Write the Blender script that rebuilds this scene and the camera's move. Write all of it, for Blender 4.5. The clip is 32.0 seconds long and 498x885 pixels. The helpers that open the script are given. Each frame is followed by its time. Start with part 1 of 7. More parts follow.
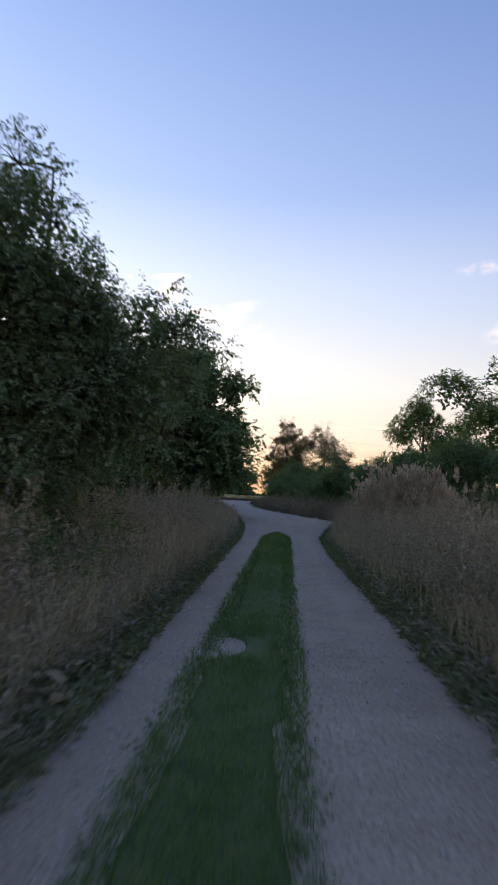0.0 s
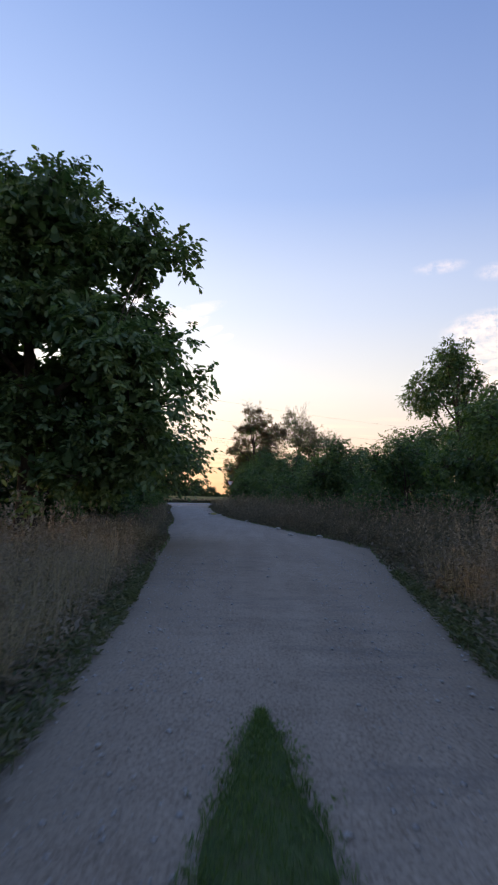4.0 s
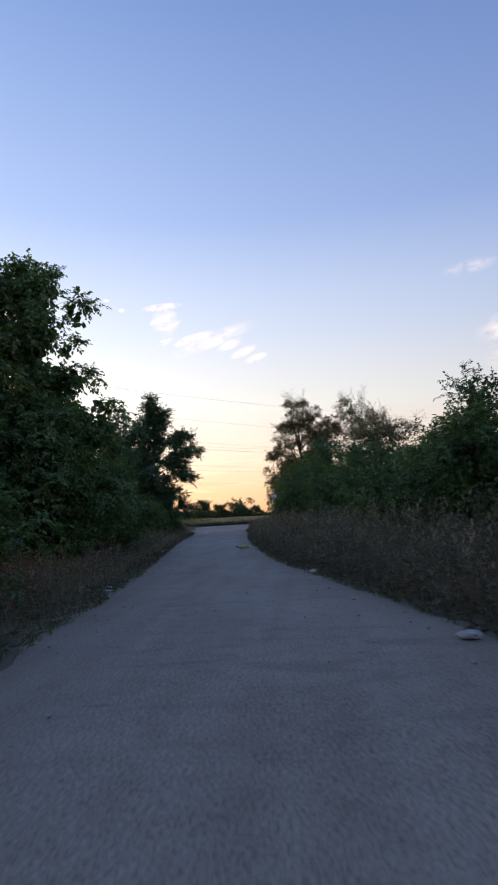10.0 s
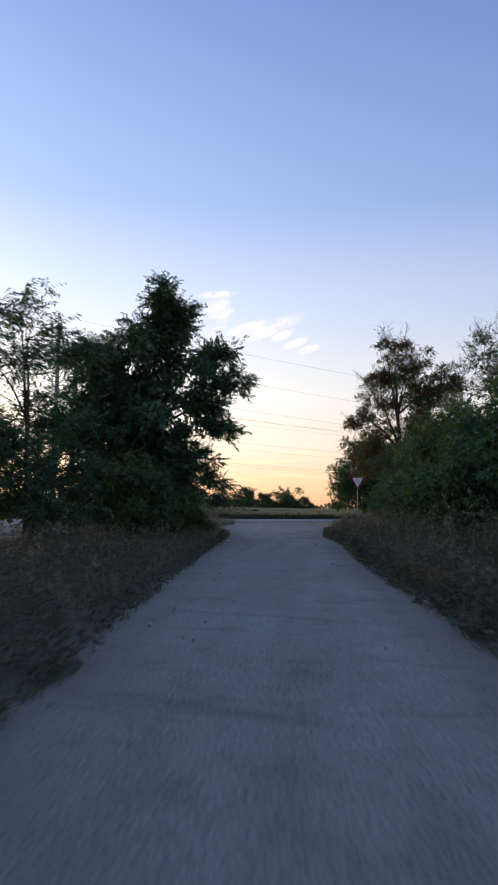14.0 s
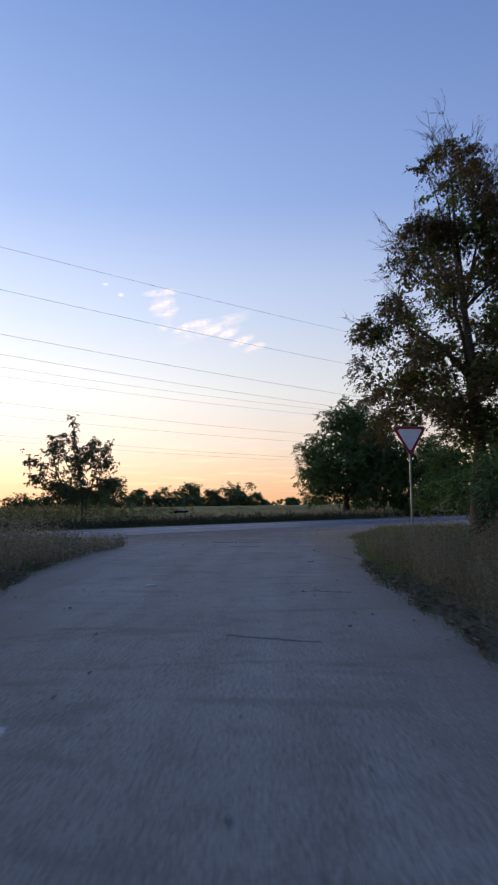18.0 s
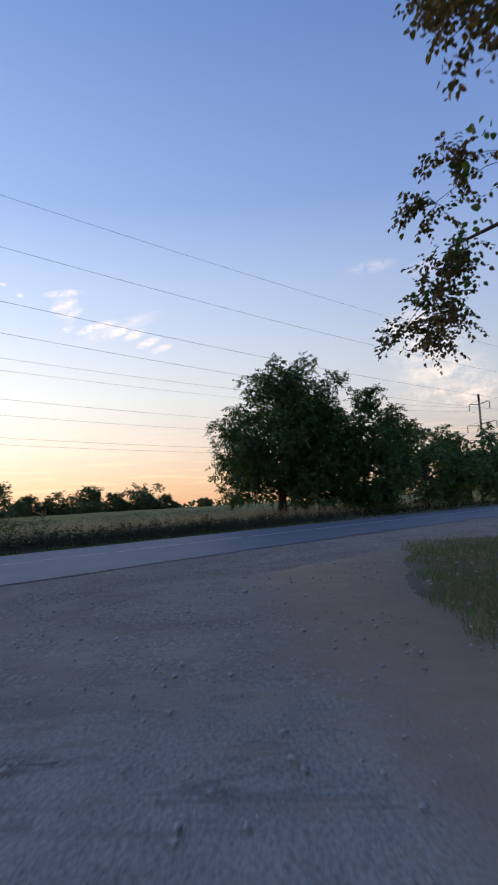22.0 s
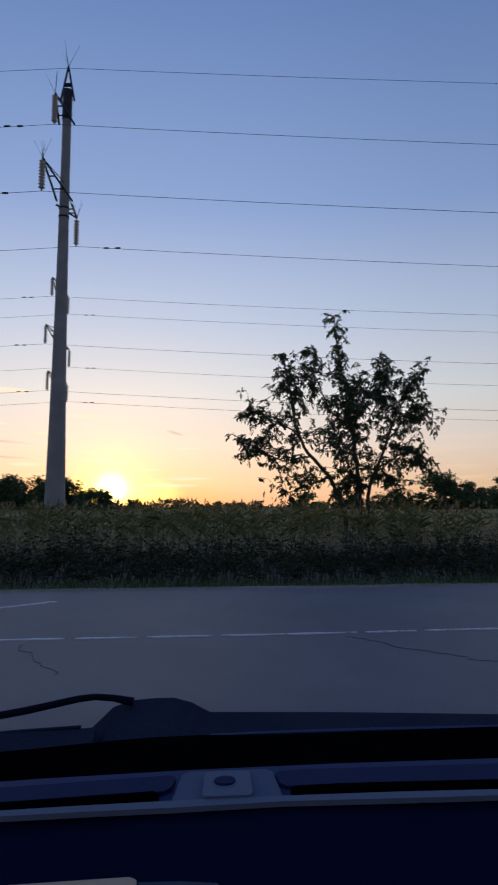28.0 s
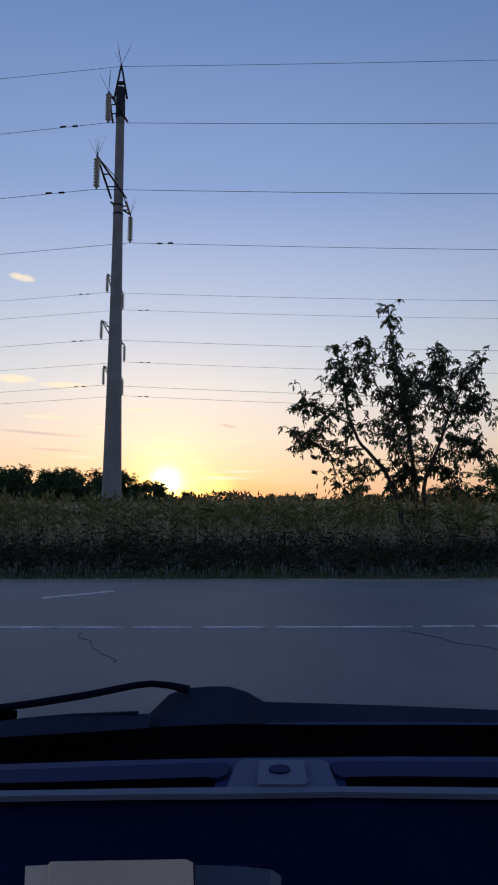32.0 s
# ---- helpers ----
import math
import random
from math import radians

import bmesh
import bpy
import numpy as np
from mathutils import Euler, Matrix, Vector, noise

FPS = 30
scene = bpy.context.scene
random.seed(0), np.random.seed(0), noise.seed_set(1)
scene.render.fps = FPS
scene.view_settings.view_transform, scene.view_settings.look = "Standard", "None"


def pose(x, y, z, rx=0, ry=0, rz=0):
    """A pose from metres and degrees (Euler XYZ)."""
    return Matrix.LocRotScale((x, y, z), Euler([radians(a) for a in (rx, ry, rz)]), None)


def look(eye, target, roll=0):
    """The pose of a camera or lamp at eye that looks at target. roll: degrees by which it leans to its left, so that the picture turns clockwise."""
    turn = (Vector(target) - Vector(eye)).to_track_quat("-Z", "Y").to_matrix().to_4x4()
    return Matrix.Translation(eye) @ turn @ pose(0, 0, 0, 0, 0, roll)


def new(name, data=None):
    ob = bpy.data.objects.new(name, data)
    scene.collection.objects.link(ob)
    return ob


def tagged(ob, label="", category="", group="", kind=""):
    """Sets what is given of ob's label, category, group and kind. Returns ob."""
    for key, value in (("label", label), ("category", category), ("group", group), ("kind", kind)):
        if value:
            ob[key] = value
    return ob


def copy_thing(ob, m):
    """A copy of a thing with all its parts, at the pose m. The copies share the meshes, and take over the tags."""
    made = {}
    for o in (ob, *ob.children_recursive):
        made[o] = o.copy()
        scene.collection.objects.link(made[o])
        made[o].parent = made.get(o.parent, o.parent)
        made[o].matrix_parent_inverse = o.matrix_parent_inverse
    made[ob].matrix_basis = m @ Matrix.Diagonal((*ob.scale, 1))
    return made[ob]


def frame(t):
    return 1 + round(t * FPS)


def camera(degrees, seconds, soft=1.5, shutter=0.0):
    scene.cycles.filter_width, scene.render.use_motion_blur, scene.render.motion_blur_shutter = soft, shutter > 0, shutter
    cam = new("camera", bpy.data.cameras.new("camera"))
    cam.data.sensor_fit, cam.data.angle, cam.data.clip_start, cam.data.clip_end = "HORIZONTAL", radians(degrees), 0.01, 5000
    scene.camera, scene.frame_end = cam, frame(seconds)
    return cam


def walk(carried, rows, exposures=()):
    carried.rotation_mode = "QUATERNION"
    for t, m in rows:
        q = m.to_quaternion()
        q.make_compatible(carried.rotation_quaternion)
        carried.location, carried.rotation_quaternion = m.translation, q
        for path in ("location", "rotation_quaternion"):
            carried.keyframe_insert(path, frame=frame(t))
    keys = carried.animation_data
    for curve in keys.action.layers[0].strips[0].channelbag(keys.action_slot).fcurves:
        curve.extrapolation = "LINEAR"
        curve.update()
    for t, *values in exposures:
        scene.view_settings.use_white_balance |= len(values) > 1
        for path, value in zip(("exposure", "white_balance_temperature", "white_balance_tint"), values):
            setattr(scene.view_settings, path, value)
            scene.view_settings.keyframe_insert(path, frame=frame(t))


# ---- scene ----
cam = camera(42.81, 32.0, soft=2.0, shutter=0.4)

# seconds, x, y, z, heading to the left of +y, tilt up, lean
PATH = [
    (0, 1.990, -56.830, 1.273, 2.86, 4.71, 2.97),
    (0.5, 1.950, -54.311, 1.256, 2.14, 4.78, 2.23),
    (1, 1.867, -51.663, 1.272, 1.55, 4.61, 0.47),
    (1.5, 1.871, -49.308, 1.229, 1.63, 4.13, -1.28),
    (2, 1.800, -46.983, 1.238, 0.94, 3.74, -1.46),
    (2.5, 1.876, -44.732, 1.236, 0.88, 4.42, -1.59),
    (3, 1.781, -42.504, 1.187, -0.13, 5.71, 1.03),
    (3.5, 1.811, -40.005, 1.232, -0.39, 5.31, 1.91),
    (5.5, 2.125, -33.053, 1.298, -0.13, 4.60, -1.33),
    (6, 1.889, -30.381, 1.157, -0.07, 5.58, -0.36),
    (6.5, 1.758, -28.243, 1.165, -0.16, 6.84, 1.07),
    (7, 1.875, -26.614, 1.158, -0.00, 7.21, -0.35),
    (7.5, 1.884, -25.272, 1.218, -0.06, 9.00, -1.68),
    (8, 1.865, -24.083, 1.247, 0.41, 9.07, -0.45),
    (8.5, 1.866, -22.848, 1.262, 0.77, 7.18, -1.44),
    (9, 1.830, -21.599, 1.292, 1.10, 6.12, -1.21),
    (9.5, 1.735, -20.099, 1.261, 2.01, 6.43, -1.54),
    (10, 1.691, -18.604, 1.248, 3.40, 6.56, -2.85),
    (10.5, 1.452, -16.462, 1.265, 5.26, 6.76, -2.66),
    (11, 1.038, -13.848, 1.291, 6.31, 6.48, -1.16),
    (11.5, 0.739, -10.962, 1.278, 7.32, 6.24, -0.91),
    (12, 0.298, -8.002, 1.309, 7.87, 5.45, -0.50),
    (12.5, -0.216, -5.071, 1.285, 8.48, 5.73, 0.79),
    (13, -0.730, -1.900, 1.300, 8.65, 5.93, 1.37),
    (13.5, -1.171, 1.414, 1.266, 8.25, 5.88, 1.50),
    (15.5, -2.643, 15.149, 1.269, 5.26, 5.43, -1.38),
    (16, -2.922, 18.500, 1.243, 4.41, 5.56, -0.99),
    (16.5, -3.129, 21.585, 1.226, 3.63, 5.66, -0.61),
    (17, -3.384, 24.349, 1.212, 3.18, 5.85, -0.64),
    (17.5, -3.505, 27.153, 1.280, 2.87, 5.62, 0.11),
    (18, -3.628, 30.076, 1.233, 2.97, 5.61, -0.79),
    (18.5, -3.764, 32.637, 1.251, 2.72, 6.31, -0.77),
    (19, -3.878, 35.255, 1.274, 2.72, 5.92, -1.69),
    (19.5, -4.039, 37.673, 1.288, 2.68, 6.40, -1.19),
    (20, -4.235, 39.894, 1.199, 1.98, 6.28, -0.63),
    (20.5, -4.105, 42.289, 1.318, -0.36, 5.99, -0.60),
    (21, -3.985, 44.370, 1.285, -2.44, 6.29, -1.18),
    (21.5, -3.824, 46.214, 1.241, -4.49, 5.43, -1.47),
    (22, -3.638, 47.780, 1.251, -5.14, 5.44, -3.23),
    (22.5, -3.515, 49.340, 1.228, -3.84, 4.85, -3.90),
    (23, -3.533, 50.854, 1.226, -0.49, 5.25, -5.26),
    (23.5, -3.730, 52.043, 1.239, 4.65, 5.05, -4.81),
    (24, -4.111, 53.094, 1.220, 10.69, 4.00, -2.71),
    (24.5, -4.543, 53.922, 1.232, 16.44, 3.09, -1.20),
    (25, -5.016, 54.596, 1.244, 22.04, 3.70, -0.46),
    (25.5, -5.414, 55.118, 1.230, 26.22, 4.39, -0.92),
    (26, -6.550, 56.060, 1.232, 28.40, 4.80, -0.80),
    (26.5, -7.400, 56.690, 1.238, 30.60, 5.30, -0.65),
    (27, -7.548, 56.796, 1.239, 33.20, 5.90, -0.55),
    (27.5, -7.554, 56.800, 1.240, 35.60, 6.20, -0.48),
    (28, -7.554, 56.801, 1.241, 39.33, 5.80, 0.07),
    (28.5, -7.553, 56.800, 1.240, 42.68, 5.20, 0.30),
    (29, -7.555, 56.801, 1.232, 43.98, 4.93, 0.15),
    (29.5, -7.555, 56.802, 1.239, 44.11, 5.12, 0.22),
    (32, -7.555, 56.802, 1.239, 44.11, 5.12, 0.22),
]


def carried_pose(x, y, z, yaw, pitch, roll):
    a, b = radians(yaw), radians(pitch)
    ahead = Vector((-math.sin(a) * math.cos(b), math.cos(a) * math.cos(b), math.sin(b)))
    eye = Vector((x, y, z))
    return look(eye, eye + ahead * 5.0, roll)


EXPOSURE = [(0.0, 1.04, 8500, 15), (1.0, 1.14, 8500, 15), (3.0, 1.02, 8500, 15), (6.0, 1.04, 8500, 15), (9.0, 0.87, 8250, 14), (13.0, 0.80, 8100, 14), (16.0, 0.92, 7700, 12), (17.0, 0.86, 7650, 13), (18.0, 0.64, 7600, 14), (19.0, 0.60, 7600, 13), (21.0, 0.56, 7500, 12), (22.0, 0.64, 7400, 12), (23.0, 0.50, 7380, 12), (24.0, 0.36, 7350, 12), (25.0, 0.22, 7300, 12), (28.0, -0.14, 7050, 13), (29.0, -0.15, 7000, 13), (32.0, -0.15, 7000, 13)]
walk(cam, [(r[0], carried_pose(*r[1:])) for r in PATH], EXPOSURE)

# ---- sky and sun ----
SUN_YAW, SUN_UP = 51.5, 1.55          # degrees to the left of +y, degrees above the horizon
sun_way = Vector((-math.sin(radians(SUN_YAW)) * math.cos(radians(SUN_UP)), math.cos(radians(SUN_YAW)) * math.cos(radians(SUN_UP)), math.sin(radians(SUN_UP))))


def way_of(yaw, up):
    a, b = radians(yaw), radians(up)
    return Vector((-math.sin(a) * math.cos(b), math.cos(a) * math.cos(b), math.sin(b)))


class Graph:
    """Short hand for building a node tree."""

    def __init__(self, tree):
        self.t = tree
        tree.nodes.clear()

    def link(self, a, b):
        self.t.links.new(a, b)

    def math(self, op, a, b=None, c=None, clamp=False):
        node = self.t.nodes.new("ShaderNodeMath")
        node.operation, node.use_clamp = op, clamp
        for i, v in enumerate((a, b, c)):
            if v is None:
                continue
            if isinstance(v, (int, float)):
                node.inputs[i].default_value = v
            else:
                self.link(v, node.inputs[i])
        return node.outputs[0]

    def dot(self, vec, const):
        node = self.t.nodes.new("ShaderNodeVectorMath")
        node.operation = "DOT_PRODUCT"
        self.link(vec, node.inputs[0])
        node.inputs[1].default_value = const
        return node.outputs["Value"]

    def mix(self, fac, a, b, blend="MIX"):
        node = self.t.nodes.new("ShaderNodeMix")
        node.data_type, node.blend_type = "RGBA", blend
        for socket, v in ((node.inputs[0], fac), (node.inputs[6], a), (node.inputs[7], b)):
            if isinstance(v, (int, float)):
                socket.default_value = v
            elif isinstance(v, tuple):
                socket.default_value = (*v[:3], 1)
            else:
                self.link(v, socket)
        return node.outputs[2]

    def ramp(self, fac, stops):
        node = self.t.nodes.new("ShaderNodeValToRGB")
        els = node.color_ramp.elements
        while len(els) < len(stops):
            els.new(0.5)
        for e, (pos, col) in zip(els, stops):
            e.position, e.color = pos, (*col, 1)
        self.link(fac, node.inputs[0])
        return node.outputs[0]

    def noise(self, vec, scale, detail=4.0, rough=0.55, distortion=0.0):
        node = self.t.nodes.new("ShaderNodeTexNoise")
        node.inputs["Scale"].default_value, node.inputs["Detail"].default_value = scale, detail
        node.inputs["Roughness"].default_value, node.inputs["Distortion"].default_value = rough, distortion
        self.link(vec, node.inputs["Vector"])
        return node.outputs[0]


world = bpy.data.worlds.new("dusk")
scene.world = world
world.use_nodes = True
g = Graph(world.node_tree)
coord = g.t.nodes.new("ShaderNodeTexCoord").outputs["Generated"]
sky = g.t.nodes.new("ShaderNodeTexSky")
sky.sky_type, sky.sun_disc = "NISHITA", False
sky.sun_elevation, sky.sun_rotation = radians(SUN_UP + 1.0), radians(-SUN_YAW)
sky.altitude, sky.air_density, sky.dust_density, sky.ozone_density = 100.0, 1.0, 1.2, 1.6
SKY_GAIN = 0.15
# how far up a direction points, and how near the sun it is
up = g.dot(coord, (0, 0, 1))
near_sun = g.dot(coord, tuple(sun_way))
glow_wide = g.math("POWER", g.math("MAXIMUM", near_sun, 0.0), 30.0)
glow_broad = g.math("POWER", g.math("MAXIMUM", near_sun, 0.0), 5.0)
glow_mid = g.math("POWER", g.math("MAXIMUM", near_sun, 0.0), 330.0)
glow_near = g.math("POWER", g.math("MAXIMUM", near_sun, 0.0), 1400.0)
glow_core = g.math("POWER", g.math("MAXIMUM", near_sun, 0.0), 6500.0)
# thin streaked clouds: each a soft patch in its own direction, broken up by slanting ripples


def patch(yaw, upward, half_wide, half_high, slant=0.0):
    c = way_of(yaw, upward)
    right = Vector((math.cos(radians(yaw)), math.sin(radians(yaw)), 0))
    high = right.cross(c)
    a = radians(slant)
    e1, e2 = right * math.cos(a) + high * math.sin(a), high * math.cos(a) - right * math.sin(a)
    x = g.math("DIVIDE", g.dot(coord, tuple(e1)), math.tan(radians(half_wide)))
    y = g.math("DIVIDE", g.dot(coord, tuple(e2)), math.tan(radians(half_high)))
    r2 = g.math("ADD", g.math("MULTIPLY", x, x), g.math("MULTIPLY", y, y))
    ahead = g.math("GREATER_THAN", g.dot(coord, tuple(c)), 0.5)
    return g.math("MULTIPLY", g.math("SUBTRACT", 1.0, r2, clamp=True), ahead)


stretch = g.t.nodes.new("ShaderNodeMapping")
stretch.inputs["Rotation"].default_value, stretch.inputs["Scale"].default_value = (0, radians(38), radians(-8)), (30, 30, 110)
g.link(coord, stretch.inputs["Vector"])
ripple = g.noise(stretch.outputs[0], 1.0, 4.0, 0.6, 0.6)
fluff = g.noise(coord, 60.0, 5.0, 0.7)
cloud = None
STREAKS = [(10.9, 18.8, 1.9, 0.34, 6), (10.8, 17.8, 1.4, 0.34, 24), (10.2, 17.1, 1.2, 0.32, 26), (10.6, 15.8, 0.8, 0.3, 20), (8.7, 15.9, 1.3, 0.38, 24), (7.5, 16.2, 1.5, 0.38, 16), (6.0, 15.7, 1.5, 0.42, 22),
           (4.7, 15.4, 1.4, 0.42, 24), (3.5, 14.7, 1.4, 0.40, 22), (2.4, 14.1, 1.2, 0.36, 18), (14.5, 18.5, 0.3, 0.2, 0), (15.9, 19.3, 0.32, 0.15, 0)]
HAZY = [(-17.2, 19.9, 2.6, 0.7, 4), (-21.9, 19.2, 2.0, 0.9, 4), (-20.6, 14.8, 3.8, 1.6, 12), (-21.5, 12.6, 4.0, 2.2, 10), (-22.5, 10.4, 4.8, 2.2, 6), (-24.0, 8.4, 6.5, 1.8, 0)]
for spec in STREAKS + HAZY:
    one = g.math("MULTIPLY", g.math("POWER", patch(*spec), 0.8 if spec in STREAKS else 1.6), 0.8 if spec in STREAKS else (0.32 if spec[1] > 19 else 0.7))
    cloud = one if cloud is None else g.math("MAXIMUM", cloud, one)
VEIL = [(6.2, 15.9, 4.4, 0.75, 20), (10.6, 17.5, 1.3, 1.5, 0)]
for spec in VEIL:
    cloud = g.math("MAXIMUM", cloud, g.math("MULTIPLY", patch(*spec), 0.45))
broken = g.math("ADD", g.math("MULTIPLY", ripple, 0.9), g.math("MULTIPLY", fluff, 1.1))
cloud = g.math("MULTIPLY", cloud, g.math("MULTIPLY", g.math("SUBTRACT", broken, 0.80), 2.4, clamp=True), clamp=True)
# long flat bars of cloud low over the horizon
bars = g.t.nodes.new("ShaderNodeMapping")
bars.inputs["Scale"].default_value = (9, 9, 120)
g.link(coord, bars.inputs["Vector"])
bar = g.math("MULTIPLY", g.math("SUBTRACT", g.noise(bars.outputs[0], 1.0, 3.0, 0.5), 0.52), 7.0, clamp=True)
low = g.math("MULTIPLY", g.math("MULTIPLY", g.math("SUBTRACT", up, 0.01), 30.0, clamp=True), g.math("SUBTRACT", 1.0, g.math("MULTIPLY", up, 6.5), clamp=True), clamp=True)
bar = g.math("MULTIPLY", bar, low)
# clear sky colour by height: warm haze at the horizon, pale, then blue
clear = g.ramp(g.math("MULTIPLY", up, 1.0, clamp=True), SKY_STOPS := [
    (0.0, (0.92, 0.51, 0.30)), (0.04, (0.92, 0.66, 0.46)), (0.095, (0.89, 0.78, 0.72)), (0.17, (0.76, 0.815, 0.875)),
    (0.28, (0.505, 0.635, 0.875)), (0.44, (0.252, 0.405, 0.765)), (0.72, (0.108, 0.228, 0.555)), (1.0, (0.09, 0.18, 0.46))])
scaled = g.mix(1.0, sky.outputs[0], (SKY_GAIN, SKY_GAIN, SKY_GAIN), "MULTIPLY")
base = g.mix(0.88, scaled, clear)
away = g.math("MULTIPLY", g.math("SUBTRACT", 1.0, near_sun), 0.5)
base = g.mix(g.math("MULTIPLY", away, 2.5, clamp=True), base, g.mix(1.0, base, (0.64, 0.70, 0.80), "MULTIPLY"))
# the sky is brightest over the sun's quarter and falls off round the horizon, less so higher up
axes = g.t.nodes.new("ShaderNodeSeparateXYZ")
g.link(coord, axes.inputs[0])
flat_way = g.math("SQRT", g.math("ADD", g.math("ADD", g.math("MULTIPLY", axes.outputs[0], axes.outputs[0]), g.math("MULTIPLY", axes.outputs[1], axes.outputs[1])), 0.0001))
toward_sun = g.math("DIVIDE", g.dot(coord, (-math.sin(radians(SUN_YAW)), math.cos(radians(SUN_YAW)), 0)), flat_way)
quarter = g.math("ADD", g.math("MULTIPLY", toward_sun, 0.5), 0.5)
low_fall = g.ramp(quarter, [(p, (v / 1.25,) * 3) for p, v in ((0.0, 0.74), (0.66, 0.76), (0.815, 0.82), (0.94, 0.97), (0.995, 1.04))])
high_fall = g.ramp(quarter, [(p, (v / 1.25,) * 3) for p, v in ((0.0, 0.90), (0.66, 0.88), (0.815, 0.93), (0.94, 1.0), (0.995, 1.09))])
fall = g.mix(g.math("MULTIPLY", g.math("SUBTRACT", up, 0.13), 5.0, clamp=True), low_fall, high_fall)
base = g.mix(1.0, g.mix(1.0, base, fall, "MULTIPLY"), (1.25, 1.25, 1.25), "MULTIPLY")
base = g.mix(g.math("MULTIPLY", cloud, 0.72), base, (0.95, 0.81, 0.74))
base = g.mix(g.math("MULTIPLY", bar, 0.35), base, (1.0, 0.80, 0.56))
# short bright bars of cloud round the sun, and the redder haze under it
BARS = [(54.0, 7.9, 1.8, 0.22, 0), (52.1, 4.05, 2.4, 0.2, -2), (53.5, 4.8, 1.6, 0.16, -2), (44.9, 5.2, 1.5, 0.13, 0), (57.1, 6.3, 1.3, 0.16, 0), (46.2, 1.9, 2.6, 0.16, 0), (45.0, 2.5, 2.6, 0.14, 1), (58.8, 3.6, 1.6, 0.2, 0),
        (64.3, 18.5, 1.1, 0.34, -6), (64.6, 10.1, 1.8, 0.4, 0), (60.5, 9.8, 2.2, 0.3, 0), (48.6, 3.3, 1.6, 0.12, 0), (62.0, 7.0, 2.0, 0.2, 0)]
wisp = None
for spec in BARS:
    one = g.math("POWER", patch(*spec), 0.7)
    wisp = one if wisp is None else g.math("MAXIMUM", wisp, one)
wisp = g.math("MULTIPLY", wisp, g.math("MULTIPLY", g.math("SUBTRACT", g.math("ADD", fluff, ripple), 0.60), 3.0, clamp=True), clamp=True)
base = g.mix(g.math("MULTIPLY", patch(SUN_YAW, 0.2, 13.0, 2.4), 0.75), base, g.mix(1.0, base, (1.0, 0.80, 0.52), "MULTIPLY"))
base = g.mix(g.math("MULTIPLY", wisp, 0.9), base, (1.12, 0.97, 0.70))
dark_bar = g.math("MAXIMUM", patch(62.5, 5.6, 4.5, 0.16, -3), g.math("MAXIMUM", patch(46.0, 6.6, 1.0, 0.16, -14), patch(61.0, 4.2, 3.0, 0.12, -2)))
base = g.mix(g.math("MULTIPLY", dark_bar, 0.55), base, (0.62, 0.50, 0.46))
base = g.mix(1.0, base, g.mix(glow_wide, (0, 0, 0), (0.02, 0.005, 0.0)), "ADD")
base = g.mix(1.0, base, g.mix(glow_broad, (0, 0, 0), (0.045, 0.05, 0.055)), "ADD")
base = g.mix(1.0, base, g.mix(glow_mid, (0, 0, 0), (0.16, 0.13, 0.0)), "ADD")
base = g.mix(1.0, base, g.mix(glow_near, (0, 0, 0), (0.7, 0.62, 0.12)), "ADD")
base = g.mix(1.0, base, g.mix(g.math("POWER", patch(SUN_YAW - 0.8, SUN_UP - 0.3, 6.0, 1.6), 1.6), (0, 0, 0), (1.3, 1.0, 0.22)), "ADD")
base = g.mix(1.0, base, g.mix(glow_core, (0, 0, 0), (5.0, 4.0, 1.8)), "ADD")
back = g.t.nodes.new("ShaderNodeBackground")
back.inputs["Strength"].default_value = 1.0
g.link(base, back.inputs["Color"])
g.link(back.outputs[0], g.t.nodes.new("ShaderNodeOutputWorld").inputs["Surface"])

sun = new("sun", bpy.data.lights.new("sun", "SUN"))
sun.data.energy, sun.data.angle, sun.data.color = 0.4, radians(1.0), (1.0, 0.62, 0.32)
sun.matrix_world = look(sun_way * 100, (0, 0, 0))


# ---- materials ----
def start_mat(name):
    m = bpy.data.materials.new(name)
    m.use_nodes = True
    gg = Graph(m.node_tree)
    out = gg.t.nodes.new("ShaderNodeOutputMaterial")
    p = gg.t.nodes.new("ShaderNodeBsdfPrincipled")
    gg.link(p.outputs[0], out.inputs["Surface"])
    return m, gg, p, out


def surf(name, stops, scale=2.0, fine=45.0, rough=0.85, bump=0.35, metal=0.0, speck=0.25, spec=0.4, rough_var=0.15):
    """A surface with broad stains, fine grain and relief."""
    m, gg, p, _ = start_mat(name)
    co = gg.t.nodes.new("ShaderNodeTexCoord").outputs["Object"]
    broad, grain = gg.noise(co, scale, 5.0, 0.6), gg.noise(co, fine, 4.0, 0.65)
    col = gg.ramp(broad, [(0.3 + 0.4 * i / max(len(stops) - 1, 1), c) for i, c in enumerate(stops)])
    shade = gg.ramp(grain, [(0.3, (1 - speck,) * 3), (0.7, (1 + 0.0,) * 3)])
    gg.link(gg.mix(1.0, col, shade, "MULTIPLY"), p.inputs["Base Color"])
    gg.link(gg.math("ADD", gg.math("MULTIPLY", grain, rough_var), rough - rough_var / 2), p.inputs["Roughness"])
    p.inputs["Metallic"].default_value, p.inputs["Specular IOR Level"].default_value = metal, spec
    if bump:
        b = gg.t.nodes.new("ShaderNodeBump")
        b.inputs["Strength"].default_value, b.inputs["Distance"].default_value = bump, 0.02
        gg.link(grain, b.inputs["Height"])
        gg.link(b.outputs[0], p.inputs["Normal"])
    return m


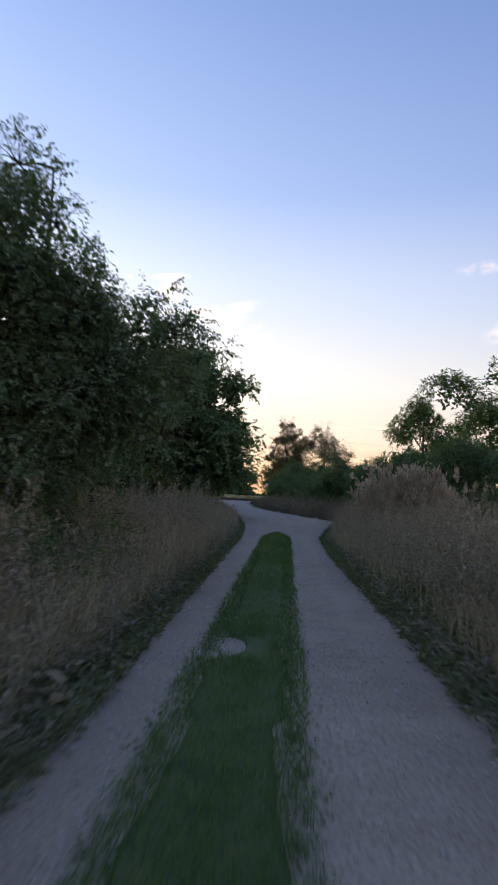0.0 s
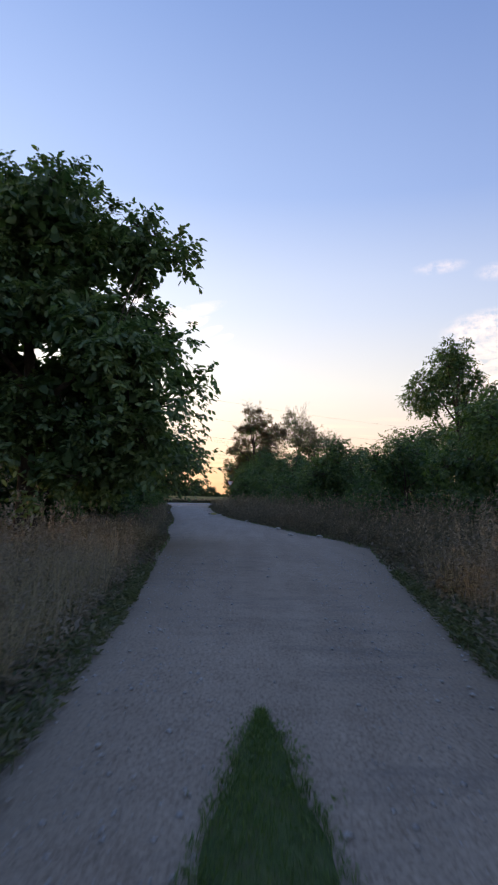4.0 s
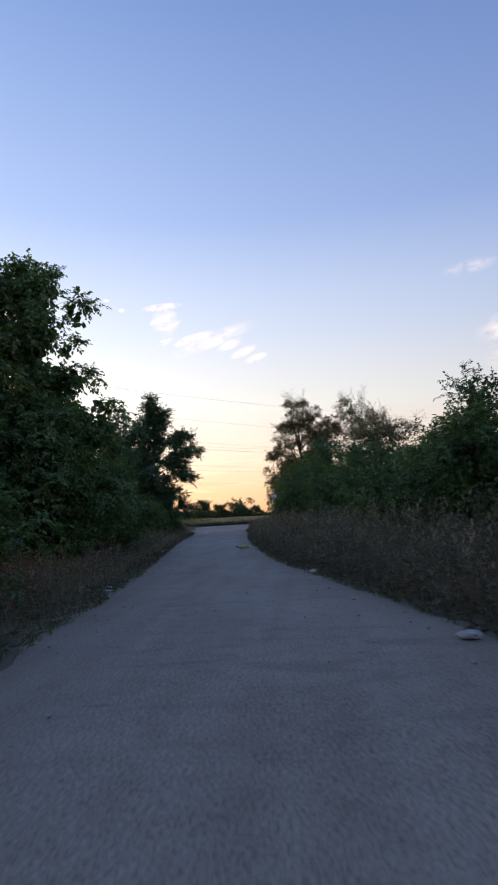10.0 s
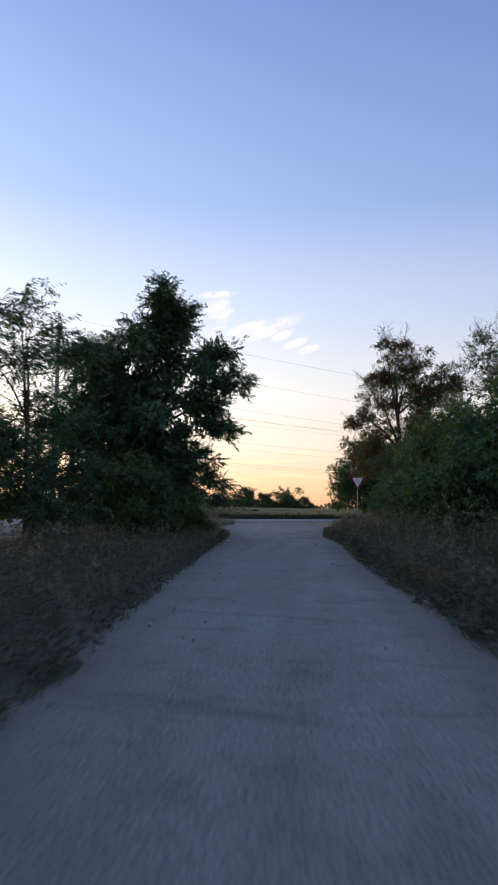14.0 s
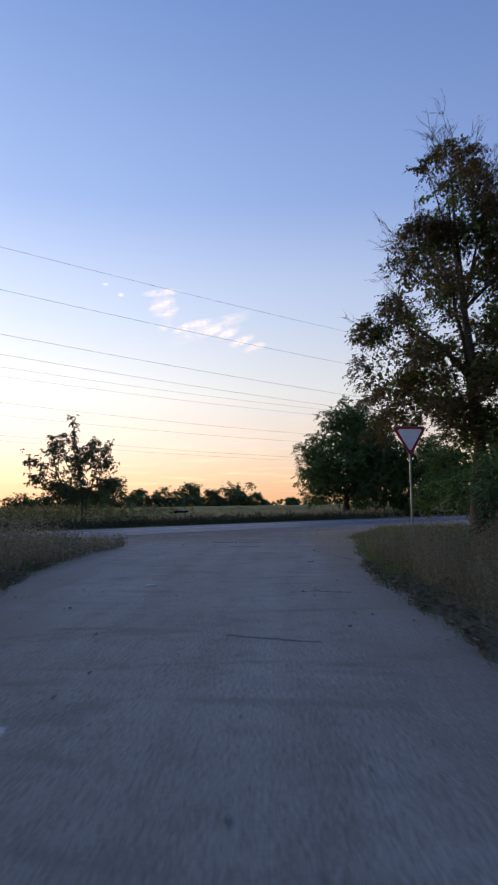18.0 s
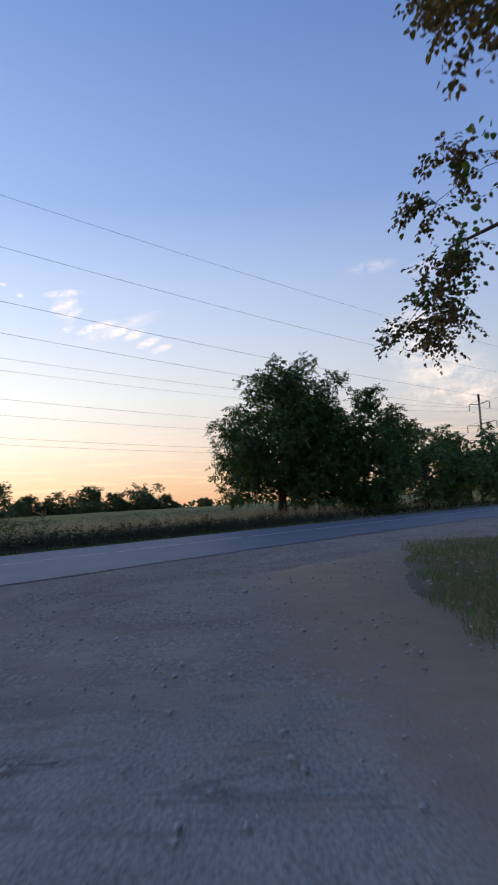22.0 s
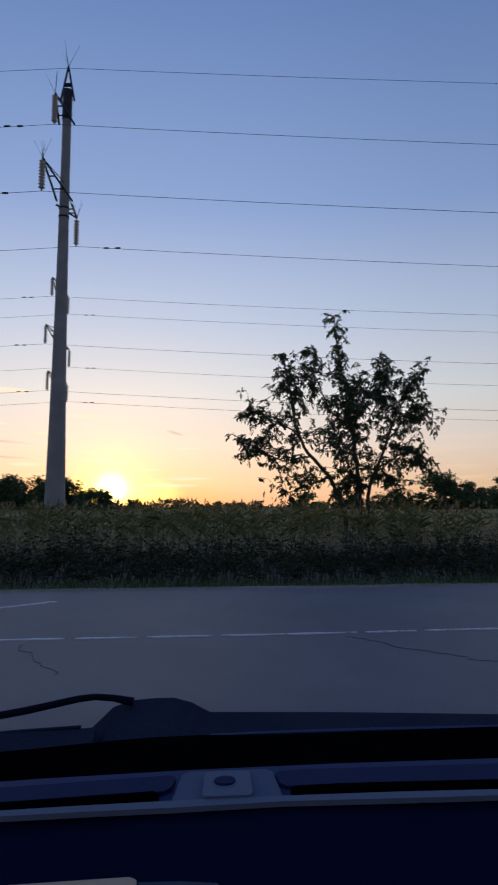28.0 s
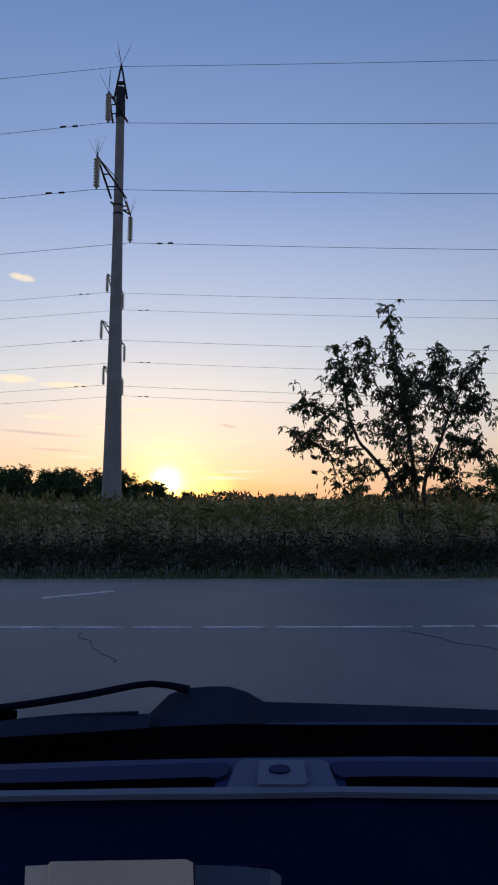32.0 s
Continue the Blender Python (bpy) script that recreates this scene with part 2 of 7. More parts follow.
def leafy(name, stops, through_part=0.42, rough=0.5, patchy=1.2, tint=(1.0, 1.15, 0.55)):
    """Leaves or blades: each its own tint, darker and lighter by the bough, letting some light through."""
    m, gg, p, out = start_mat(name)
    each = gg.t.nodes.new("ShaderNodeNewGeometry").outputs["Random Per Island"]
    co = gg.t.nodes.new("ShaderNodeTexCoord").outputs["Object"]
    bough = gg.noise(co, patchy, 2.0)
    fac = gg.math("ADD", gg.math("MULTIPLY", each, 0.65), gg.math("MULTIPLY", gg.math("SUBTRACT", bough, 0.3), 0.8), clamp=True)
    col = gg.ramp(fac, [(i / max(len(stops) - 1, 1), c) for i, c in enumerate(stops)])
    gg.link(col, p.inputs["Base Color"])
    p.inputs["Roughness"].default_value, p.inputs["Specular IOR Level"].default_value = rough, 0.45
    tr = gg.t.nodes.new("ShaderNodeBsdfTranslucent")
    gg.link(gg.mix(1.0, col, tint, "MULTIPLY"), tr.inputs["Color"])
    mixer = gg.t.nodes.new("ShaderNodeMixShader")
    mixer.inputs[0].default_value = through_part
    gg.link(p.outputs[0], mixer.inputs[1])
    gg.link(tr.outputs[0], mixer.inputs[2])
    gg.link(mixer.outputs[0], out.inputs["Surface"])
    return m


DRY = (1.05, 1.02, 0.80)          # light through dead blades
M = {
    "walnut_leaf": leafy("walnut_leaf", [(0.064, 0.112, 0.056), (0.125, 0.205, 0.094), (0.225, 0.322, 0.145)]),
    "plum_leaf": leafy("plum_leaf", [(0.072, 0.112, 0.068), (0.135, 0.200, 0.112), (0.235, 0.305, 0.170)]),
    # dark_leaf: a hedge shrub's own green, and painted shade inside other crowns
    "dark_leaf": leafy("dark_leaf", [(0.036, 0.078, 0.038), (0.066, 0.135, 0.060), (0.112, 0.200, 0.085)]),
    "acacia_leaf": leafy("acacia_leaf", [(0.036, 0.086, 0.058), (0.074, 0.155, 0.094), (0.140, 0.235, 0.130)], 0.3),
    "hedge_leaf": leafy("hedge_leaf", [(0.044, 0.086, 0.032), (0.096, 0.168, 0.056), (0.185, 0.265, 0.085)]),
    "olive_leaf": leafy("olive_leaf", [(0.060, 0.080, 0.034), (0.130, 0.140, 0.062), (0.240, 0.210, 0.110)]),
    "brown_leaf": leafy("brown_leaf", [(0.050, 0.055, 0.024), (0.135, 0.095, 0.044), (0.250, 0.145, 0.078)]),
    "round_leaf": leafy("round_leaf", [(0.026, 0.060, 0.020), (0.054, 0.115, 0.033), (0.120, 0.195, 0.058)]),
    "lone_leaf": leafy("lone_leaf", [(0.021, 0.039, 0.016), (0.039, 0.065, 0.023), (0.065, 0.091, 0.031)], 0.25),
    "far_leaf": leafy("far_leaf", [(0.037, 0.068, 0.031), (0.076, 0.116, 0.048), (0.136, 0.145, 0.068)], 0.3, 0.7, 0.3),
    "green_grass": leafy("green_grass", [(0.046, 0.096, 0.025), (0.093, 0.171, 0.040), (0.186, 0.232, 0.070)], 0.35, 0.6, 0.5),
    "dry_grass": leafy("dry_grass", [(0.120, 0.112, 0.056), (0.250, 0.205, 0.110), (0.470, 0.380, 0.235)], 0.45, 0.75, 0.4, DRY),
    "straw": leafy("straw", [(0.24, 0.20, 0.115), (0.43, 0.35, 0.215), (0.62, 0.52, 0.355)], 0.5, 0.75, 0.4, DRY),
    "verge_green": leafy("verge_green", [(0.038, 0.072, 0.024), (0.078, 0.128, 0.038), (0.145, 0.170, 0.060)], 0.3, 0.6, 0.5),
    "weed_leaf": leafy("weed_leaf", [(0.150, 0.138, 0.092), (0.295, 0.250, 0.180), (0.470, 0.390, 0.300)], 0.48, 0.7, 0.6, DRY),
    "seed_head": leafy("seed_head", [(0.150, 0.122, 0.080), (0.290, 0.235, 0.160), (0.480, 0.400, 0.295)], 0.45, 0.8, 0.5, DRY),
    "herb": leafy("herb", [(0.075, 0.098, 0.046), (0.150, 0.165, 0.085), (0.270, 0.245, 0.150)], 0.35, 0.7, 0.6),
    "dark_weed": leafy("dark_weed", [(0.080, 0.078, 0.048), (0.165, 0.142, 0.094), (0.300, 0.240, 0.170)], 0.4, 0.7, 0.6, DRY),
    "plume": leafy("plume", [(0.300, 0.235, 0.170), (0.450, 0.365, 0.280), (0.600, 0.510, 0.400)], 0.45, 0.8, 0.5, DRY),
    # leaf colour darkened to stand for the shade down in the ditch
    "ditch_leaf_shade": leafy("ditch_leaf_shade", [(0.022, 0.026, 0.015), (0.046, 0.048, 0.027), (0.090, 0.078, 0.047)], 0.3, 0.7, 0.5),
    "corn_stalk": leafy("corn_stalk", [(0.050, 0.062, 0.028), (0.095, 0.100, 0.050), (0.150, 0.135, 0.075)], 0.2, 0.8, 0.3),
    "corn_leaf": leafy("corn_leaf", [(0.112, 0.132, 0.054), (0.225, 0.220, 0.098), (0.410, 0.350, 0.195)], 0.42, 0.6, 0.3),
    "bark": surf("bark", [(0.055, 0.042, 0.032), (0.11, 0.088, 0.066)], 6.0, 40.0, 0.95, 0.9),
    "pale_twig": surf("pale_twig", [(0.13, 0.105, 0.085), (0.21, 0.175, 0.145)], 6.0, 40.0, 0.9, 0.4),
    "turf": surf("turf", [(0.040, 0.085, 0.022), (0.085, 0.150, 0.040), (0.150, 0.165, 0.070)], 3.5, 50.0, 0.95, 1.0, speck=0.6),
    "soil": surf("soil", [(0.115, 0.098, 0.062), (0.175, 0.146, 0.098), (0.105, 0.112, 0.052)], 0.35, 9.0, 0.95, 0.6),
    "concrete": surf("concrete", [(0.27, 0.26, 0.245), (0.38, 0.37, 0.35)], 1.2, 30.0, 0.9, 0.3),
    "steel": surf("steel", [(0.030, 0.032, 0.038), (0.055, 0.055, 0.06)], 5.0, 60.0, 0.6, 0.2, 0.6),
    "galvanised": surf("galvanised", [(0.30, 0.31, 0.32), (0.42, 0.43, 0.44)], 8.0, 80.0, 0.5, 0.1, 0.7),
    "porcelain": surf("porcelain", [(0.42, 0.40, 0.36), (0.55, 0.53, 0.48)], 9.0, 60.0, 0.35, 0.05),
    "wire": surf("wire", [(0.05, 0.05, 0.055), (0.08, 0.08, 0.085)], 3.0, 40.0, 0.6, 0.0, 0.5),
    "sign_red": surf("sign_red", [(0.34, 0.020, 0.028), (0.46, 0.035, 0.040)], 6.0, 60.0, 0.5, 0.05),
    "sign_white": surf("sign_white", [(0.70, 0.71, 0.74), (0.80, 0.80, 0.82)], 3.0, 50.0, 0.4, 0.03, speck=0.06),
    "stone": surf("stone", [(0.38, 0.36, 0.33), (0.60, 0.575, 0.53)], 3.0, 60.0, 0.9, 0.5),
    "paper": surf("paper", [(0.62, 0.62, 0.62), (0.78, 0.78, 0.78)], 9.0, 50.0, 0.7, 0.2, speck=0.1),
    "blue_plastic": surf("blue_plastic", [(0.10, 0.20, 0.60), (0.42, 0.52, 0.80)], 11.0, 50.0, 0.4, 0.2, speck=0.1),
    "yellow_plastic": surf("yellow_plastic", [(0.52, 0.46, 0.12), (0.66, 0.62, 0.28)], 9.0, 50.0, 0.5, 0.2, speck=0.1),
    "crack": surf("crack", [(0.085, 0.082, 0.080), (0.130, 0.124, 0.118)], 9.0, 60.0, 0.95, 0.4),
    # dashboard plastics: shade of the unbuilt car body is put into their colours
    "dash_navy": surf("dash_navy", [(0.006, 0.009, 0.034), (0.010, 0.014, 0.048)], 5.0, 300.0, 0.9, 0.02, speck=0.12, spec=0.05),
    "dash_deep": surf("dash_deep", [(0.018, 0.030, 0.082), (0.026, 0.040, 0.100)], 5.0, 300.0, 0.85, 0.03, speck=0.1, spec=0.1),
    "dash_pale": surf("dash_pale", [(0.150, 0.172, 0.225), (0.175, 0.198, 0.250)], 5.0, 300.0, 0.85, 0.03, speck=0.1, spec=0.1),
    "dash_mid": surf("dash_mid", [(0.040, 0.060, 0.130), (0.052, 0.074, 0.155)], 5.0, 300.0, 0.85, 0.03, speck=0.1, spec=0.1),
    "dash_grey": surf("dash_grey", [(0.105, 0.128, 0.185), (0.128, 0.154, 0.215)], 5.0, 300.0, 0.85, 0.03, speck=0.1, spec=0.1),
    "black_rubber": surf("black_rubber", [(0.002, 0.002, 0.002), (0.004, 0.004, 0.004)], 5.0, 200.0, 1.0, 0.0, spec=0.0, rough_var=0.0),
    "wiper": surf("wiper", [(0.010, 0.012, 0.022), (0.016, 0.018, 0.030)], 4.0, 200.0, 0.95, 0.03, spec=0.0),
    "cowl": surf("cowl", [(0.030, 0.035, 0.055), (0.042, 0.048, 0.072)], 4.0, 200.0, 0.95, 0.03, spec=0.0),
    "beige_shell": surf("beige_shell", [(0.74, 0.47, 0.27), (0.82, 0.55, 0.34)], 12.0, 200.0, 0.45, 0.03, speck=0.06),
    "dark_shell": surf("dark_shell", [(0.05, 0.055, 0.075), (0.08, 0.085, 0.11)], 12.0, 200.0, 0.4, 0.03),
}


def gravel_colour(gg, co):
    """Small mixed stones in brown earth, in drifts."""
    vor = gg.t.nodes.new("ShaderNodeTexVoronoi")
    vor.inputs["Scale"].default_value = 44.0
    gg.link(co, vor.inputs["Vector"])
    tone = gg.t.nodes.new("ShaderNodeSeparateColor")
    gg.link(vor.outputs["Color"], tone.inputs[0])
    col = gg.ramp(tone.outputs[0], [(0.0, (0.13, 0.105, 0.082)), (0.7, (0.29, 0.235, 0.185)), (0.97, (0.56, 0.50, 0.43))])
    drift = gg.ramp(gg.noise(co, 0.7, 5.0, 0.65), [(0.35, (0.235, 0.180, 0.132)), (0.65, (0.39, 0.312, 0.240))])
    return gg.mix(gg.ramp(gg.noise(co, 1.6, 4.0), [(0.4, (0.35,) * 3), (0.62, (0.95,) * 3)]), col, drift), vor


def ground_mats():
    # worn lane: pale dust and limestone grit over old tarmac
    m, gg, p, _ = start_mat("lane_dirt")
    co = gg.t.nodes.new("ShaderNodeTexCoord").outputs["Object"]
    broad, mid, grit = gg.noise(co, 0.45, 5.0, 0.6), gg.noise(co, 3.2, 5.0, 0.65), gg.noise(co, 38.0, 3.0, 0.7)
    along = gg.t.nodes.new("ShaderNodeMapping")
    along.inputs["Scale"].default_value = (2.2, 0.16, 1.0)
    gg.link(co, along.inputs["Vector"])
    ruts = gg.noise(along.outputs[0], 1.0, 3.0, 0.5)
    col = gg.ramp(gg.math("ADD", gg.math("MULTIPLY", broad, 0.5), gg.math("MULTIPLY", ruts, 0.5)), [(0.34, (0.34, 0.292, 0.24)), (0.5, (0.45, 0.395, 0.33)), (0.66, (0.55, 0.49, 0.415))])
    col = gg.mix(0.35, col, gg.ramp(mid, [(0.35, (0.29, 0.25, 0.205)), (0.62, (0.55, 0.495, 0.42))]))
    vor = gg.t.nodes.new("ShaderNodeTexVoronoi")
    vor.inputs["Scale"].default_value = 24.0
    gg.link(co, vor.inputs["Vector"])
    pebble = gg.math("LESS_THAN", vor.outputs["Distance"], 0.26)
    pebble = gg.math("MULTIPLY", pebble, gg.math("GREATER_THAN", gg.noise(co, 1.4, 3.0), 0.53))
    col = gg.mix(gg.math("MULTIPLY", pebble, 0.55), col, (0.48, 0.44, 0.38))
    col = gg.mix(1.0, col, gg.ramp(grit, [(0.32, (0.46, 0.45, 0.43)), (0.60, (1.06, 1.06, 1.06))]), "MULTIPLY")
    # bare brown earth where the lane opens onto the road
    where = gg.t.nodes.new("ShaderNodeSeparateXYZ")
    gg.link(co, where.inputs[0])
    earth = gg.math("ADD", gg.math("MULTIPLY", gg.math("SUBTRACT", where.outputs[1], 51.0), 0.5), gg.math("MULTIPLY", gg.math("SUBTRACT", mid, 0.5), 3.0), clamp=True)
    bare = gg.math("MULTIPLY", gg.math("MULTIPLY", gg.math("ADD", gg.math("ADD", where.outputs[0], 2.2), gg.math("MULTIPLY", mid, 1.8)), 0.8, clamp=True), gg.math("MULTIPLY", gg.math("SUBTRACT", where.outputs[1], 40.0), 0.14, clamp=True))
    tan = gg.mix(gg.noise(co, 1.1, 5.0, 0.65), (0.32, 0.200, 0.112), (0.57, 0.400, 0.250))
    # browner among the trees, paler over the old tarmac further on; dark stains lie across it
    onward = gg.math("ADD", gg.math("MULTIPLY", where.outputs[1], 0.022), 0.72, clamp=True)
    col = gg.mix(1.0, col, gg.mix(onward, (0.84, 0.745, 0.66), (0.90, 0.905, 0.93)), "MULTIPLY")
    athwart = gg.t.nodes.new("ShaderNodeMapping")
    athwart.inputs["Scale"].default_value = (0.45, 1.5, 1.0)
    gg.link(co, athwart.inputs["Vector"])
    stain = gg.ramp(gg.noise(athwart.outputs[0], 1.0, 6.0, 0.7, 0.8), [(0.55, (0, 0, 0)), (0.72, (1, 1, 1))])
    col = gg.mix(gg.math("MULTIPLY", stain, 0.65), col, (0.17, 0.148, 0.125))
    # the old tarmac breaks up towards the road: thin ragged lips across the way
    lips = gg.t.nodes.new("ShaderNodeMapping")
    lips.inputs["Scale"].default_value = (0.32, 1.15, 1.0)
    gg.link(co, lips.inputs["Vector"])
    lip = gg.ramp(gg.noise(lips.outputs[0], 1.0, 8.0, 0.62, 0.5), [(0.485, (0, 0, 0)), (0.505, (1, 1, 1)), (0.525, (0, 0, 0)), (0.585, (0, 0, 0)), (0.60, (0.8, 0.8, 0.8)), (0.615, (0, 0, 0))])
    broken = gg.math("MULTIPLY", gg.math("MULTIPLY", gg.math("SUBTRACT", where.outputs[1], 41.0), 0.2, clamp=True), gg.math("GREATER_THAN", gg.noise(co, 0.9, 3.0), 0.48))
    col = gg.mix(gg.math("MULTIPLY", gg.math("MULTIPLY", lip, broken), 0.5), col, (0.11, 0.098, 0.088))
    col = gg.mix(earth, col, gravel_colour(gg, co)[0])
    col = gg.mix(bare, col, tan)
    # brown soil and litter swept to the sides
    side = gg.t.nodes.new("ShaderNodeAttribute")
    side.attribute_name = "edge"
    litter = gg.math("MULTIPLY", gg.math("ADD", side.outputs["Fac"], gg.math("MULTIPLY", gg.math("SUBTRACT", mid, 0.5), 1.2)), 1.0, clamp=True)
    col = gg.mix(gg.math("MULTIPLY", litter, 0.75), col, gg.mix(gg.noise(co, 16.0, 4.0, 0.7), (0.13, 0.102, 0.070), (0.33, 0.262, 0.190)))
    gg.link(col, p.inputs["Base Color"])
    p.inputs["Roughness"].default_value, p.inputs["Specular IOR Level"].default_value = 0.95, 0.2
    b = gg.t.nodes.new("ShaderNodeBump")
    b.inputs["Strength"].default_value, b.inputs["Distance"].default_value = 0.6, 0.03
    gg.link(gg.math("ADD", gg.math("MULTIPLY", mid, 0.3), gg.math("ADD", gg.math("MULTIPLY", grit, 0.45), gg.math("MULTIPLY", pebble, 0.25))), b.inputs["Height"])
    gg.link(b.outputs[0], p.inputs["Normal"])
    M["lane"] = m
    # tarmac of the through road, with wheel-polished bands, tar bleeding and stone speckle
    m, gg, p, _ = start_mat("tarmac")
    co = gg.t.nodes.new("ShaderNodeTexCoord").outputs["Object"]
    broad, grit = gg.noise(co, 0.5, 5.0, 0.6), gg.noise(co, 90.0, 2.0, 0.7)
    col = gg.ramp(broad, [(0.3, (0.084, 0.099, 0.130)), (0.5, (0.106, 0.122, 0.156)), (0.7, (0.138, 0.154, 0.188))])
    col = gg.mix(1.0, col, gg.ramp(grit, [(0.3, (0.62, 0.62, 0.62)), (0.72, (1.0, 1.0, 1.0))]), "MULTIPLY")
    gg.link(col, p.inputs["Base Color"])
    p.inputs["Roughness"].default_value = 0.6
    b = gg.t.nodes.new("ShaderNodeBump")
    b.inputs["Strength"].default_value, b.inputs["Distance"].default_value = 0.3, 0.008
    gg.link(grit, b.inputs["Height"])
    gg.link(b.outputs[0], p.inputs["Normal"])
    M["tarmac"] = m
    # loose roadside gravel
    m, gg, p, _ = start_mat("gravel")
    co = gg.t.nodes.new("ShaderNodeTexCoord").outputs["Object"]
    col, vor = gravel_colour(gg, co)
    gg.link(col, p.inputs["Base Color"])
    p.inputs["Roughness"].default_value, p.inputs["Specular IOR Level"].default_value = 0.95, 0.2
    b = gg.t.nodes.new("ShaderNodeBump")
    b.inputs["Strength"].default_value, b.inputs["Distance"].default_value = 0.7, 0.03
    gg.link(gg.math("SUBTRACT", 1.0, vor.outputs["Distance"]), b.inputs["Height"])
    gg.link(b.outputs[0], p.inputs["Normal"])
    M["gravel"] = m
    # worn road paint
    m, gg, p, out = start_mat("road_paint")
    co = gg.t.nodes.new("ShaderNodeTexCoord").outputs["Object"]
    col = gg.ramp(gg.noise(co, 14.0, 5.0, 0.7), [(0.34, (0.20, 0.20, 0.20)), (0.46, (0.66, 0.66, 0.65)), (0.7, (0.78, 0.78, 0.76))])
    gg.link(col, p.inputs["Base Color"])
    p.inputs["Roughness"].default_value = 0.7
    M["paint"] = m


ground_mats()


# ---- geometry helpers ----
def fast_mesh(name, verts, faces, material, smooth=False):
    """A mesh from an array of vertices and one or more arrays of faces."""
    verts = np.ascontiguousarray(verts, dtype=np.float32)
    groups = faces if isinstance(faces, list) else [faces]
    groups = [np.ascontiguousarray(f, dtype=np.int32) for f in groups if len(f)]
    me = bpy.data.meshes.new(name)
    me.vertices.add(len(verts))
    me.vertices.foreach_set("co", verts.ravel())
    loops = np.concatenate([f.ravel() for f in groups])
    totals = np.concatenate([np.full(len(f), f.shape[1], dtype=np.int32) for f in groups])
    me.loops.add(len(loops))
    me.loops.foreach_set("vertex_index", loops)
    me.polygons.add(len(totals))
    me.polygons.foreach_set("loop_start", np.concatenate([[0], np.cumsum(totals)[:-1]]).astype(np.int32))
    me.polygons.foreach_set("loop_total", totals)
    if smooth:
        me.polygons.foreach_set("use_smooth", np.ones(len(totals), dtype=bool))
    me.update(calc_edges=True)
    me.materials.append(material)
    return me


def thing(name, place, label, category, group="", kind=""):
    ob = new(name)
    ob.location = place
    ob.empty_display_size = 0.1
    return tagged(ob, label, category, group, kind)


def part(name, data, parent, label=""):
    """One mesh under a thing or a part, given in the parent's own space."""
    ob = new(name, data)
    ob.parent = parent
    return tagged(ob, label)


def bm_mesh(name, bm, material, smooth=False):
    me = bpy.data.meshes.new(name)
    bm.normal_update()
    bm.to_mesh(me)
    bm.free()
    me.materials.append(material)
    if smooth:
        for f in me.polygons:
            f.use_smooth = True
    return me


def tube_arrays(lines, sides=6):
    """Vertices and quads of tapered tubes along polylines [(points, radii)]."""
    vs, fs, at = [], [], 0
    ring = np.linspace(0, 2 * np.pi, sides, endpoint=False)
    for pts, rad in lines:
        pts, rad = np.asarray(pts, float), np.asarray(rad, float)
        way = np.gradient(pts, axis=0)
        way /= np.linalg.norm(way, axis=1, keepdims=True) + 1e-9
        ref = np.where(np.abs(way[:, 2:3]) > 0.9, [[1.0, 0, 0]], [[0, 0, 1.0]])
        a = np.cross(way, ref)
        a /= np.linalg.norm(a, axis=1, keepdims=True) + 1e-9
        b = np.cross(way, a)
        v = pts[:, None] + rad[:, None, None] * (a[:, None] * np.cos(ring)[None, :, None] + b[:, None] * np.sin(ring)[None, :, None])
        k = len(pts)
        i = np.arange(k - 1)[:, None] * sides + np.arange(sides)[None]
        j = np.arange(k - 1)[:, None] * sides + (np.arange(sides)[None] + 1) % sides
        fs.append(np.stack([i, j, j + sides, i + sides], -1).reshape(-1, 4) + at)
        vs.append(v.reshape(-1, 3))
        at += k * sides
    return np.concatenate(vs), np.concatenate(fs)


def tubes(name, lines, material, sides=6):
    v, f = tube_arrays(lines, sides)
    return fast_mesh(name, v, f, material, True)


def unit(v):
    return v / (np.linalg.norm(v, axis=-1, keepdims=True) + 1e-9)


